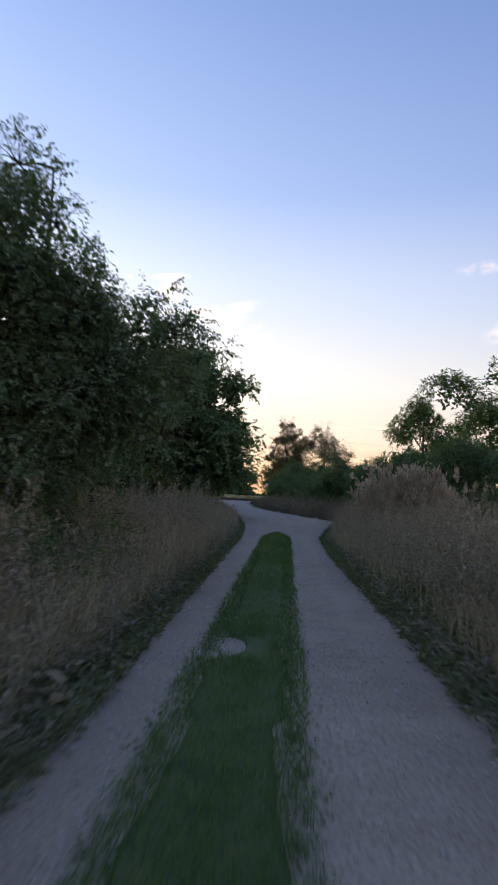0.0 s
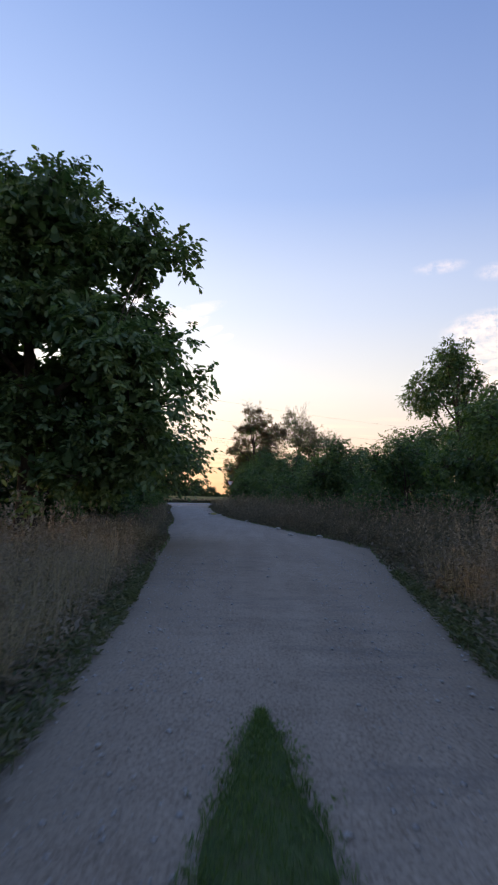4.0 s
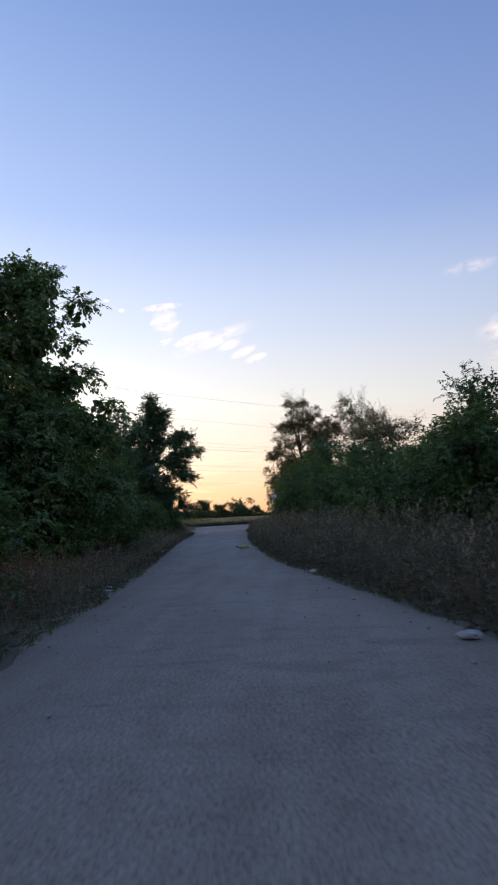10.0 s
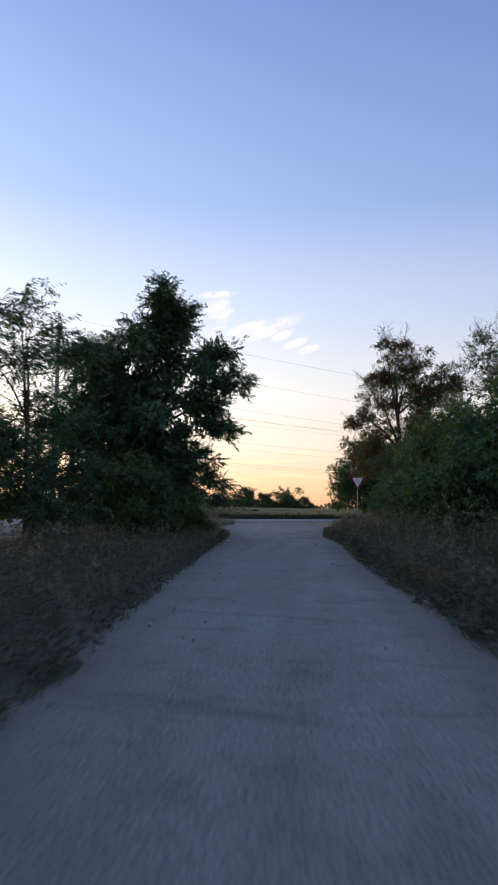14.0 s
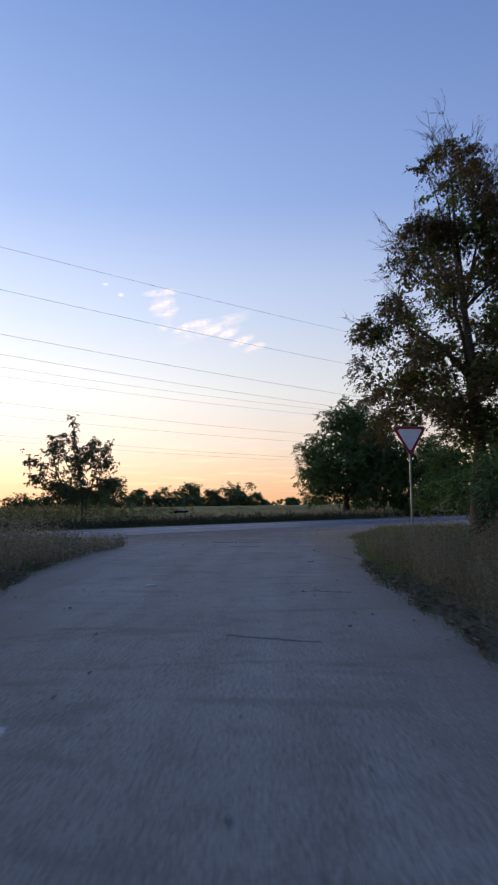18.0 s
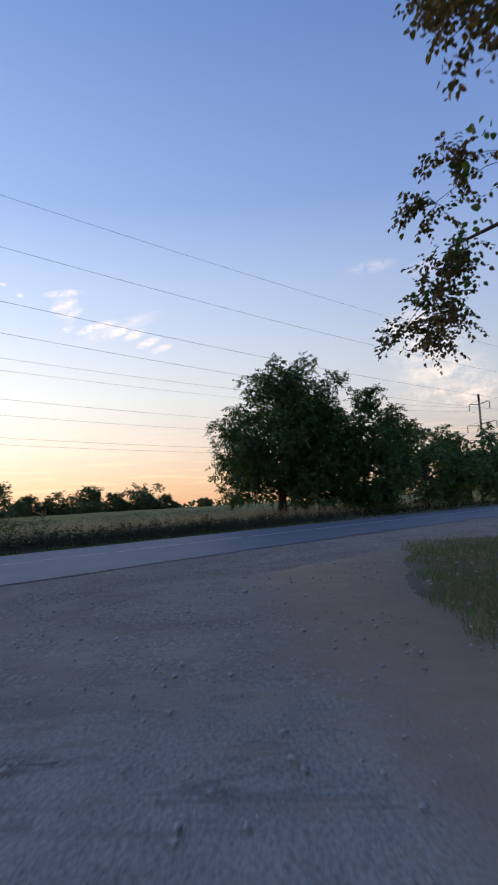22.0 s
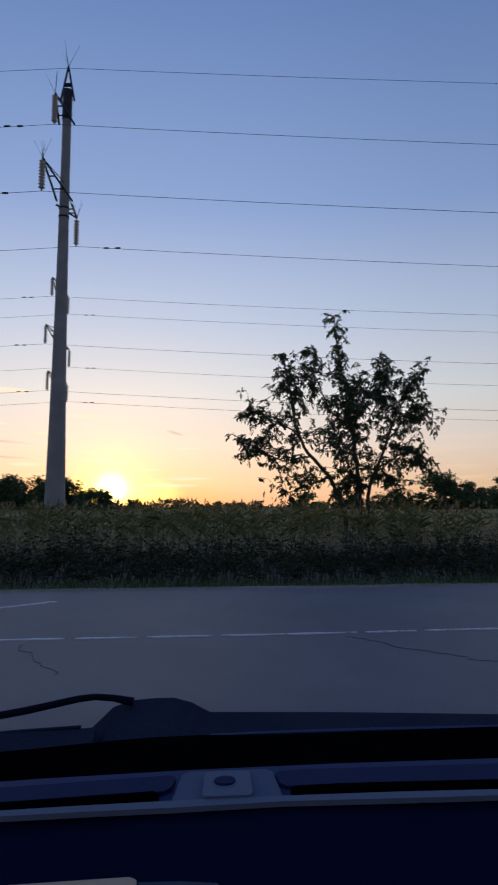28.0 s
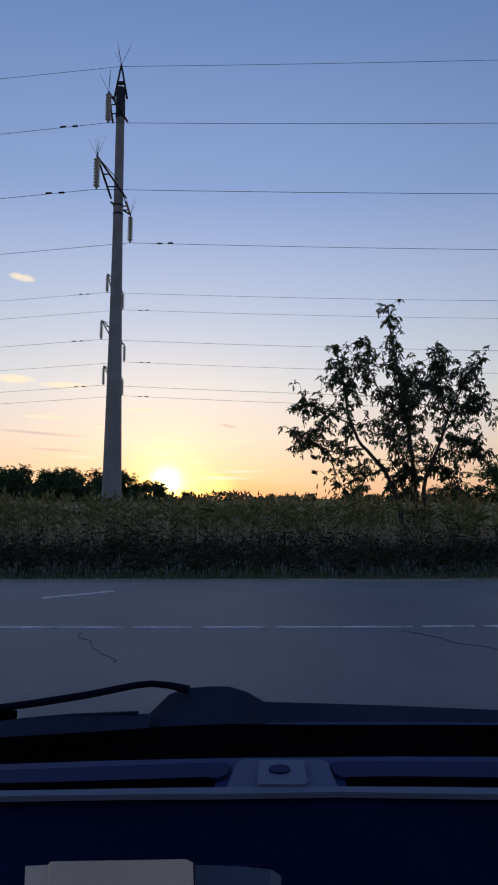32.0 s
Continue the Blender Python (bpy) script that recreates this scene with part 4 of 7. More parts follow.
rows[:, -1] += rng.normal(0, 0.08, (len(ss), 2))
sheet("shoulder", rows, M["gravel"], 0.02, 0.01, "narrow strip of pale gravel along the tarmac edge", "gravel shoulder", sink=0.04)


def strip_mesh(name, pts, widths, z, material):
    pts, widths = np.asarray(pts, float), np.asarray(widths, float)
    way = unit(np.gradient(pts, axis=0))
    nrm = np.stack([-way[:, 1], way[:, 0]], 1)
    a, b = pts + nrm * widths[:, None] / 2, pts - nrm * widths[:, None] / 2
    n = len(pts)
    v = np.concatenate([np.c_[a, np.full(n, z)], np.c_[b, np.full(n, z)], np.c_[a, np.full(n, z - 0.03)], np.c_[b, np.full(n, z - 0.03)]])
    i = np.arange(n - 1)
    f = np.concatenate([np.stack([i, i + 1, i + 1 + n, i + n], 1), np.stack([i, i + 2 * n, i + 2 * n + 1, i + 1], 1), np.stack([i + n, i + n + 1, i + 3 * n + 1, i + 3 * n], 1)])
    return fast_mesh(name, v, f, material)


# worn middle line: strokes of paint of uneven length
breaks = [-60, -52, -46, -40, -35, -30, -26, -22, -18, -14.6, -12, -9.0, -7.1, -5.9, -4.6, -3.2, -2.55, -1.85, -0.45, 0.15, 1.2, 2.5, 6.0, 9, 12, 16, 20, 26, 32, 40, 50, 62, 75, 90]
for k, (a, b) in enumerate(zip(breaks, breaks[1:])):
    gap = 0.09 if b - a < 2.2 else 0.28
    s = np.linspace(a + gap / 2, b - gap / 2, max(int((b - a) / 0.12), 3))
    if len(s) < 3:
        continue
    w = 0.05 + 0.008 * np.sin(s * 9 + k) + rng.normal(0, 0.008, len(s))
    w[[0, -1]] *= 0.6
    part("road_marking", strip_mesh("road_marking", road_at(s, 0.03 * np.sin(s * 0.7)), w, 0.0412, M["paint"]), road)
for a, b, o1, o2 in ((-4.5, -3.75, 1.75, 2.35), (-6.6, -5.2, 0.9, 1.5)):
    s = np.linspace(a, b, 12)
    part("road_marking", strip_mesh("road_marking", road_at(s, np.linspace(o1, o2, 12)), np.full(12, 0.09), 0.0412, M["paint"]), road)


def crack(parent, pts, z, width, seed):
    """A jagged crack along a line of places."""
    r = np.random.default_rng(seed)
    pts = np.asarray(pts, float)
    run = np.concatenate([[0], np.cumsum(np.hypot(*np.diff(pts, axis=0).T))])
    t = np.linspace(0, run[-1], max(int(run[-1] / 0.07), 8))
    q = np.stack([np.interp(t, run, pts[:, i]) for i in (0, 1)], 1)
    walk_off = np.cumsum(r.normal(0, 0.032, (len(t), 2)), 0)
    q += walk_off - np.linspace(0, 1, len(t))[:, None] * walk_off[-1] + r.normal(0, 0.012, (len(t), 2))
    w = width * np.clip(r.lognormal(-0.3, 0.6, len(t)), 0.15, 2.2) * np.minimum(1, np.minimum(t, t[-1] - t) * 3 + 0.1)
    part("crack", strip_mesh("crack", q, w, z, M["crack"]), parent)


for k, line in enumerate(([(-1.65, 19.8), (-1.62, 19.45), (-1.3, 19.1)], [(-6.0, 51.3), (-5.2, 51.15), (-4.4, 51.2)], [(-5.2, 49.2), (-4.7, 49.0), (-4.3, 49.25)], [(-2.5, 45.4), (-2.2, 45.0), (-2.1, 44.3)])):
    crack(lane, line, 0.0064, 0.0035 if k < 1 else 0.003, k)
cr = random.Random(6)
for k in range(4):
    x0, y0, turn = cr.uniform(-6.2, -2.4), cr.uniform(24, 42), cr.uniform(-0.5, 0.5) + (1.57 if k % 4 == 0 else 0)
    x0 = max(x0, float(left_edge(y0)) + 0.6)
    crack(lane, [(x0 + 0.45 * j * math.cos(turn), y0 + 0.45 * j * math.sin(turn) + cr.uniform(-0.12, 0.12)) for j in range(3)], 0.0066, cr.uniform(0.0015, 0.003), 60 + k)
for k, (s0, o0, s1, o1) in enumerate(((-0.6, -0.2, 0.3, -1.3), (-6.4, -1.9, -5.2, -0.8), (-3.6, -0.2, -3.1, -1.3))):
    crack(road, road_at(np.linspace(s0, s1, 5), np.linspace(o0, o1, 5)), 0.0392, 0.006, 40 + k)



# turf under the grass between the wheel tracks
ty = np.arange(-75, -34.3, 0.2)
th = 0.33 * np.sqrt(np.clip((-34.2 - ty) / 3.4, 0.003, 1)) + 0.015 * np.sin(ty * 1.9) + 0.015 * np.sin(ty * 4.7) + rng.normal(0, 0.035, len(ty))
rows = np.stack([(1.98 + 0.012 * (ty + 38))[:, None] + th[:, None] * np.where(np.linspace(-1, 1, 7)[None] < 0, 1 - 0.85 * np.exp(-((ty + 51.45) / 0.4) ** 4)[:, None], 1.0) * np.linspace(-1, 1, 7), np.repeat(ty[:, None], 7, 1)], -1)
sheet("turf", rows, M["turf"], 0.022, 0.008, "low green turf between the wheel tracks", "turf", sink=0.05)


# ---- trees on the left of the lane ----
grow_tree("wild_plum_tree", (-1.75, -47.7, 0), "small-leaved green fruit tree overhanging the lane", [(1.5, 0.0, 3.4, 0.35, 0.4, 0.3), (2.0, -0.1, 2.1, 0.35, 0.4, 0.5), (1.9, 0.1, 2.9, 0.4, 0.5, 0.4), (-0.32, 0.08, 2.01, 1.2, 0.96, 1.2), (-0.24, -0.32, 3.61, 1.12, 0.88, 0.96), (0.72, -0.48, 2.97, 0.72, 0.64, 0.56), (-1.12, -0.32, 4.89, 1.04, 0.96, 0.96), (-0.08, -0.4, 3.93, 0.72, 0.72, 0.64), (-1.92, 0.08, 3.45, 1.28, 1.2, 1.92), (0.0, 0.08, 2.65, 0.96, 0.72, 0.96), (-0.16, -0.4, 1.21, 1.2, 0.88, 0.72), (0.88, -0.16, 2.73, 0.68, 0.64, 0.96), (0.24, -0.4, 4.01, 0.64, 0.56, 0.64), (0.8, 0.16, 1.69, 0.64, 0.64, 0.64), (1.28, -0.08, 2.41, 0.56, 0.56, 0.48), (0.4, 0.08, 2.33, 1.04, 0.88, 0.88), (0.32, -0.16, 3.37, 0.96, 0.8, 0.72), (-0.16, -0.72, 4.73, 0.72, 0.64, 0.56), (-0.72, -0.32, 5.77, 0.88, 0.72, 0.8), (1.52, -0.24, 2.81, 0.4, 0.4, 0.32), (1.2, -0.4, 2.09, 0.56, 0.48, 0.4), (0.8, -0.64, 2.65, 0.64, 0.48, 0.56), (0.8, -0.8, 3.93, 0.56, 0.48, 0.56)],
          M["plum_leaf"], M["bark"], 6.6, 0.12, 2300, 48, 0.064, 3, 0.28, 10, fine=False, boughs=210, bough_r=0.47, slim=0.55, skirt=0.3, inner=M["plum_leaf"], twigs=((2.65, -0.4, 3.3), (2.5, -0.1, 3.2), (2.2, 0.0, 3.7), (2.32, -0.64, 3.53), (2.4, -0.64, 2.77), (1.04, -0.72, 4.57), (1.92, -0.56, 3.89), (2.0, -0.72, 2.49), (2.2, -0.64, 3.41), (2.16, -0.56, 2.85)), sprays=6, fill=0.22)
grow_tree("wild_plum_tree", (-1.9, -43.6, 0), "thin small-leaved fruit tree among weeds beside the lane", [(-0.8, 0, 3.0, 1.4, 1.2, 1.5), (0.8, 0, 3.5, 0.9, 0.9, 0.7), (-0.5, -0.3, 2.0, 1.1, 0.9, 0.9), (-0.7, 0, 4.6, 1.1, 1.0, 0.8), (1.5, -0.6, 3.7, 0.5, 0.5, 0.4)],
          M["plum_leaf"], M["bark"], 5.4, 0.09, 640, 48, 0.07, 4, 0.3, 8, fine=False, boughs=80, bough_r=0.48, slim=0.55, skirt=0.4, inner=M["plum_leaf"], twigs=((2.1, -1.2, 3.7), (1.9, -1.0, 3.3)), sprays=6, fill=0.2)
walnut = grow_tree("walnut_tree", (-3.4, -22.4, 0), "big dense walnut tree with large leaves beside the lane", [(-0.5, 0.0, 4.8, 2.3, 2.7, 2.6), (2.6, -2.0, 3.2, 1.0, 0.9, 1.2), (2.2, -0.8, 2.2, 1.1, 1.2, 0.9), (1.2, 1.6, 2.3, 1.5, 1.4, 0.7), (0.3, -1.0, 7.8, 1.5, 1.3, 1.0), (2.5, -2.2, 4.8, 0.8, 0.8, 1.2), (2.3, -1.7, 6.7, 1.0, 1.0, 1.1), (-1.3, 0.5, 5.8, 1.9, 2.0, 1.9), (1.4, -0.2, 1.6, 1.4, 2.2, 0.7), (-0.8, -0.3, 8.4, 1.0, 1.0, 0.6), (2.5, 1.7, 2.3, 0.6, 0.8, 0.4), (2.8, -1.0, 5.0, 0.7, 0.7, 0.9), (0.6, -0.3, 7.4, 1.0, 1.0, 1.1), (-2.6, 0.2, 5.0, 1.2, 1.3, 1.7), (-2.9, 0.2, 3.3, 1.2, 1.2, 1.4)],
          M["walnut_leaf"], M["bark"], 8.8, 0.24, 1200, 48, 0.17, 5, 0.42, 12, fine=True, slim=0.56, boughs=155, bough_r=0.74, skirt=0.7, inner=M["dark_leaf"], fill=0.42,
          twigs=((3.85, -1.0, 4.9), (3.6, -0.8, 4.6), (4.2, 0.2, 4.2), (3.9, 0.0, 3.9)), sprays=2)
# its outermost leaves, hanging over the wheel track
wr = np.random.default_rng(77)
SPRIGS = [((4.60, 0.56, 1.99), (4.85, 0.32, 1.98), 0, 0.2), ((4.85, 0.32, 1.98), (4.91, 0.18, 2.06), 3, 0.0), ((4.85, 0.32, 1.98), (5.01, 0.38, 1.95), 1, 0.5), ((4.80, 0.36, 1.97), (4.84, 0.38, 1.90), 1, 1.2),
          ((3.90, 2.80, 2.40), (4.38, 2.85, 2.56), 2, 0.4), ((4.38, 2.85, 2.56), (4.44, 2.82, 2.62), 2, 0.1), ((4.38, 2.85, 2.56), (4.54, 2.96, 2.60), 1, 0.4),
          ((3.80, 3.20, 2.40), (4.25, 3.40, 2.28), 4, 0.7), ((3.90, 1.80, 2.50), (4.36, 1.90, 2.52), 3, 0.6), ((3.40, 1.0, 2.1), (4.60, 0.56, 1.99), 5, 0.6)]
for cx, cy, cz, sx, sy, sz, many in ((3.55, 1.7, 2.3, 0.5, 1.3, 0.35, 40), (3.25, 2.4, 2.1, 0.6, 0.9, 0.8, 130), (3.1, 3.4, 2.1, 0.5, 0.7, 0.7, 70), (2.9, 1.2, 3.4, 0.7, 0.9, 0.7, 60), (3.75, 0.5, 2.5, 0.35, 0.5, 0.4, 9), (3.8, 1.2, 3.0, 0.3, 0.4, 0.25, 7), (3.95, -0.4, 3.3, 0.3, 0.4, 0.4, 8)):
    for _ in range(many):
        a = np.array([cx, cy, cz]) + wr.uniform(-1, 1, 3) * np.array([sx, sy, sz])
        SPRIGS.append((tuple(a), tuple(a + np.array([wr.uniform(0.15, 0.42), wr.uniform(-0.3, 0.3), wr.uniform(-0.22, 0.16)])), 3 + int(wr.integers(2)), wr.uniform(0.3, 1.0)))
compound_sprigs(walnut, SPRIGS, M["walnut_leaf"], M["bark"], 78, 0.128)
grow_tree("walnut_tree", (-7.4, 0.6, 0), "tall dark green walnut tree rising over the lane's edge", [(-0.5, -0.6, 5.6, 2.9, 2.3, 4.0), (0.2, -1.0, 3.0, 2.9, 3.0, 2.6), (-0.3, 0.3, 8.6, 2.1, 2.0, 2.0), (0.6, 0.2, 5.0, 1.9, 1.9, 2.4), (1.3, 0.3, 4.0, 1.9, 1.9, 1.5), (1.4, 1.4, 1.9, 2.2, 2.4, 1.4), (1.0, 1.3, 7.2, 0.9, 1.0, 1.2), (1.6, 1.4, 5.4, 1.0, 1.1, 1.1), (2.2, 1.5, 3.6, 1.1, 1.2, 1.0), (0.3, 1.1, 8.8, 1.0, 1.2, 1.0)],
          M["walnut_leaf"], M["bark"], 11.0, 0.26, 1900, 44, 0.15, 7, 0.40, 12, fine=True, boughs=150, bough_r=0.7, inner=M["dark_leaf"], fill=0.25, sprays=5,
          twigs=((2.45, 1.6, 8.6), (2.2, 1.5, 8.9), (2.0, 1.4, 7.3), (3.55, 1.2, 4.75), (3.6, 1.1, 4.4), (3.35, 1.2, 5.05), (2.5, 1.6, 6.2), (1.5, 1.4, 9.7), (3.3, 1.5, 3.6)))
grow_tree("acacia_tree", (-9.9, 31.3, 0), "dark acacia with feathery drooping sprays of leaflets", [(0.2, 0, 5.0, 3.0, 2.9, 2.3), (0.2, 0, 7.4, 2.3, 2.2, 1.5), (0.7, 0, 9.2, 1.2, 1.2, 1.2), (1.0, 0, 10.5, 0.5, 0.5, 0.8), (2.3, 0, 7.6, 1.4, 1.4, 0.5), (3.2, 0, 6.4, 1.4, 1.4, 0.5), (2.7, 0, 4.5, 1.6, 1.7, 0.6), (2.0, 0.2, 5.5, 1.6, 1.6, 0.8), (2.1, 0, 3.1, 1.3, 1.4, 0.5), (1.5, 0, 9.5, 0.7, 0.8, 0.4), (-1.4, 0.3, 4.8, 2.9, 3.0, 2.5), (-0.2, 0.2, 2.3, 2.8, 2.6, 1.5), (-1.5, 0, 7.6, 1.8, 1.9, 1.1), (2.9, 0.0, 2.1, 0.7, 0.8, 0.5), (2.4, 0.2, 1.6, 1.0, 1.0, 0.6), (1.2, 0.3, 1.5, 1.4, 1.2, 0.8)],
          M["acacia_leaf"], M["bark"], 10.8, 0.17, 1700, 72, 0.15, 9, 0.55, 12, fill=0.2, boughs=170, bough_r=0.66, flat=0.4, reach=0.6, forks=((0.8, 0.2), (-0.9, -0.3, 0.7)), frond=18, droop=0.22, slim=0.42, hollow=0.2, stray=0.34, inner=M["acacia_leaf"], sprays=9,
          twigs=((4.4, 0.2, 6.6), (4.0, 0.6, 6.3), (3.5, 0.2, 4.3), (3.3, -0.5, 4.6), (3.4, 0, 7.7), (2.9, 0.5, 7.9), (1.9, 0.2, 9.5), (1.5, -0.3, 9.3), (1.0, 0, 10.9), (0.8, 0.2, 10.4), (3.1, 0, 3.2), (3.3, -0.3, 5.5), (2.5, 0.4, 3.6), (3.3, 0.2, 2.3), (3.3, 0.1, 1.7)))
grow_tree("acacia_tree", (-10.2, 22.0, 0), "young acacia with pinnate leaves among weeds", [(0, 0, 4.4, 2.4, 2.4, 2.4), (0.7, 0, 6.0, 1.5, 1.5, 1.2), (0.2, 0, 2.2, 2.2, 2.2, 1.4)],
          M["acacia_leaf"], M["bark"], 7.2, 0.10, 330, 60, 0.15, 10, 0.55, 8, boughs=36, bough_r=0.9, flat=0.4, reach=0.8, frond=True, droop=0.2, slim=0.38)
grow_tree("acacia_tree", (-13.0, 18.0, 0), "thin acacia standing in the roadside thicket", [(0, 0, 4.4, 2.4, 2.2, 2.0), (0.4, 0, 2.2, 2.4, 2.2, 1.4)],
          M["acacia_leaf"], M["bark"], 6.4, 0.09, 300, 60, 0.15, 12, 0.55, 7, boughs=34, bough_r=0.9, flat=0.4, reach=0.8, frond=True, droop=0.2, slim=0.4)

# ---- trees on the right of the lane ----
grow_tree("field_maple", (13.4, -23.5, 0), "spreading green tree behind tall dry grass", [(0, 0, 5.0, 3.2, 3.4, 2.8), (-2.6, 0.2, 5.0, 1.9, 1.8, 1.3), (-2.0, 0.5, 7.0, 1.8, 1.8, 1.3), (0.3, 0, 7.4, 2.2, 2.2, 1.4), (-4.6, 0.4, 3.6, 1.5, 1.6, 1.1), (-2.8, 0, 2.6, 2.6, 2.4, 1.8), (0.5, 0, 2.8, 3.0, 3.0, 2.4)],
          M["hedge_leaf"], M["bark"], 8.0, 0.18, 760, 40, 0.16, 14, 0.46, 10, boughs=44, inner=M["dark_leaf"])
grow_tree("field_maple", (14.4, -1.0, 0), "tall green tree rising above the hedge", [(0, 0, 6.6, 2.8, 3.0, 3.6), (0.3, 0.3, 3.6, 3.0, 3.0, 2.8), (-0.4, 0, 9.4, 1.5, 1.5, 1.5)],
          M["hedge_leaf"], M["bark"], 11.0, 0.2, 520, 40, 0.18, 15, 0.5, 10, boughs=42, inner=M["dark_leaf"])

SHRUBS = []
for k, (hh, ww, lf) in enumerate(((4.4, 2.3, "hedge_leaf"), (5.6, 2.2, "dark_leaf"), (3.4, 2.1, "hedge_leaf"))):
    SHRUBS.append((hh, [(0, 0, hh * 0.48, ww, ww, hh * 0.46), (0.8, -0.4, hh * 0.30, ww * 0.9, ww * 0.9, hh * 0.30), (-0.6, 0.5, hh * 0.74, ww * 0.55, ww * 0.55, hh * 0.26)], lf))
shrub_spots = {
    0: [(8.2, -13.5, 0.85, 20), (6.8, -1.0, 0.95, 140), (3.4, 29.5, 1.1, 75), (4.6, 40.5, 1.2, 200), (-6.4, -13.0, 0.9, 260), (9.8, -30.0, 0.8, 30), (-7.0, -33.5, 1.0, 100), (-8.0, -40.5, 1.1, 50), (-11.0, -42.0, 1.3, 150), (-10.5, -30.0, 1.4, 10), (-12.5, -24.0, 1.4, 200), (-9.0, 8.6, 1.1, 30), (-7.6, 5.6, 0.95, 130), (-5.9, 6.2, 0.8, 40)],
    1: [(8.8, -6.2, 0.72, 60), (5.6, 9.0, 0.75, 10), (8.1, 0.6, 0.92, 80), (-6.0, 3.6, 0.8, 250), (4.4, 19.0, 0.95, 100), (2.6, 36.0, 1.1, 300), (5.6, 46.5, 1.1, 45), (9.6, 14.5, 0.95, 190), (-6.6, -6.0, 0.95, 10), (-12.5, 27.0, 0.8, 70), (9.0, 24.0, 1.25, 20), (-9.0, -36.5, 1.0, 40), (-8.2, -15.0, 1.1, 300), (-10.8, -9.5, 1.2, 40), (-15.5, 24.5, 0.9, 10)],
    2: [(10.6, -9.5, 1.2, 10), (7.6, 4.6, 1.4, 200), (4.6, 14.0, 1.1, 320), (3.2, 24.5, 1.2, 250), (8.4, 33.0, 1.5, 120), (-4.6, -10.0, 0.95, 30), (-5.0, -16.0, 0.8, 180), (-9.8, 12.5, 1.0, 60), (10.2, -17.5, 1.0, 80), (2.8, 44.0, 0.95, 150), (-6.5, -37.0, 0.85, 10), (-7.2, -28.5, 1.1, 10), (-5.6, -0.2, 1.0, 120), (-7.0, -27.2, 1.1, 60), (-8.8, -28.6, 1.35, 200), (-8.2, 26.6, 0.75, 20), (-12.0, 33.0, 1.0, 240), (-7.4, 31.6, 0.36, 100)],
}
for k, spots in shrub_spots.items():
    hh, env, lf = SHRUBS[k]
    first = None
    for x, y, sc, turn in spots:
        if first is None:
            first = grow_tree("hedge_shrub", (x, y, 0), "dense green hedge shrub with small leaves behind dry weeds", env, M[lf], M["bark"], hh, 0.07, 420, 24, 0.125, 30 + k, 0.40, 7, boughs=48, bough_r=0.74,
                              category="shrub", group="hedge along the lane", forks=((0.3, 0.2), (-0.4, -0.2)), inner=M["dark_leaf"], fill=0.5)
            first.rotation_euler[2], first.scale = radians(turn), (sc,) * 3
        else:
            ob = copy_thing(first, pose(x, y, 0, 0, 0, turn))
            ob.scale = (sc, sc * 0.92, sc * (0.86 + 0.34 * math.sin(x * 3.1 + y * 1.7) ** 2))

grow_tree("half_bare_tree", (3.3, 53.0, 0), "tall tree with browning leaves and bare upper twigs", [(-0.4, 0, 8.6, 2.9, 2.7, 3.5), (-2.3, 1.3, 7.9, 1.3, 1.2, 0.7), (-2.0, 3.3, 5.5, 0.8, 0.9, 0.8), (-2.0, 5.0, 4.8, 0.7, 1.1, 0.35), (-1.0, 3.6, 6.6, 0.7, 0.8, 0.6), (0.2, -0.6, 11.8, 2.2, 2.2, 1.7), (-0.4, 0, 13.2, 1.1, 1.1, 0.9), (2.9, -0.5, 9.2, 1.7, 1.7, 2.2), (-2.9, 0.5, 7.0, 0.8, 0.8, 1.0), (-1.2, 0.6, 5.2, 2.4, 2.2, 1.6), (1.4, 0, 5.4, 2.8, 2.6, 3.0), (-3.1, 0, 7.9, 0.7, 0.8, 0.5), (-1.4, 0.4, 6.4, 1.0, 1.2, 0.7), (-2.3, 0.2, 10.6, 0.8, 0.8, 0.6), (-3.1, -0.3, 5.4, 0.9, 0.9, 0.7), (-3.3, 0.3, 4.4, 0.9, 0.9, 0.5), (-3.5, 0.0, 6.0, 0.8, 0.8, 0.5), (-2.6, 0.2, 6.0, 0.9, 0.9, 0.7), (-2.4, 0.2, 4.2, 0.9, 0.9, 0.6), (3.0, 0, 11.0, 2.0, 2.0, 1.6)],
          M["brown_leaf"], M["bark"], 13.4, 0.26, 2300, 40, 0.098, 21, 0.38, 14, bare=130, boughs=150, bough_r=0.62, hollow=0.3, inner=M["hedge_leaf"], sprays=6, fine=True, slim=0.66, fill=0.08,
          twigs=((-2.9, 6.2, 4.25), (-2.6, 5.6, 4.35), (-2.3, 6.3, 4.2), (-3.2, 3.5, 5.5), (-3.1, 3.0, 5.9), (-2.8, 4.4, 4.8), (-1.8, 6.4, 4.6), (-2.3, 4.6, 5.2)))
grow_tree("half_bare_tree", (9.0, 47.0, 0), "tall thin-leaved tree with many bare grey twigs", [(0, 0, 7.2, 3.0, 3.0, 3.8), (0.3, 0.3, 3.6, 3.0, 3.0, 2.6), (-0.4, 0, 10.6, 2.3, 2.2, 1.7), (1.6, 0.2, 9.4, 1.8, 1.8, 1.6)],
          M["olive_leaf"], M["bark"], 12.4, 0.22, 620, 24, 0.15, 16, 0.45, 12, boughs=70, bough_r=0.8, bare=110, hollow=0.4, inner=M["dark_leaf"], fill=0.1)
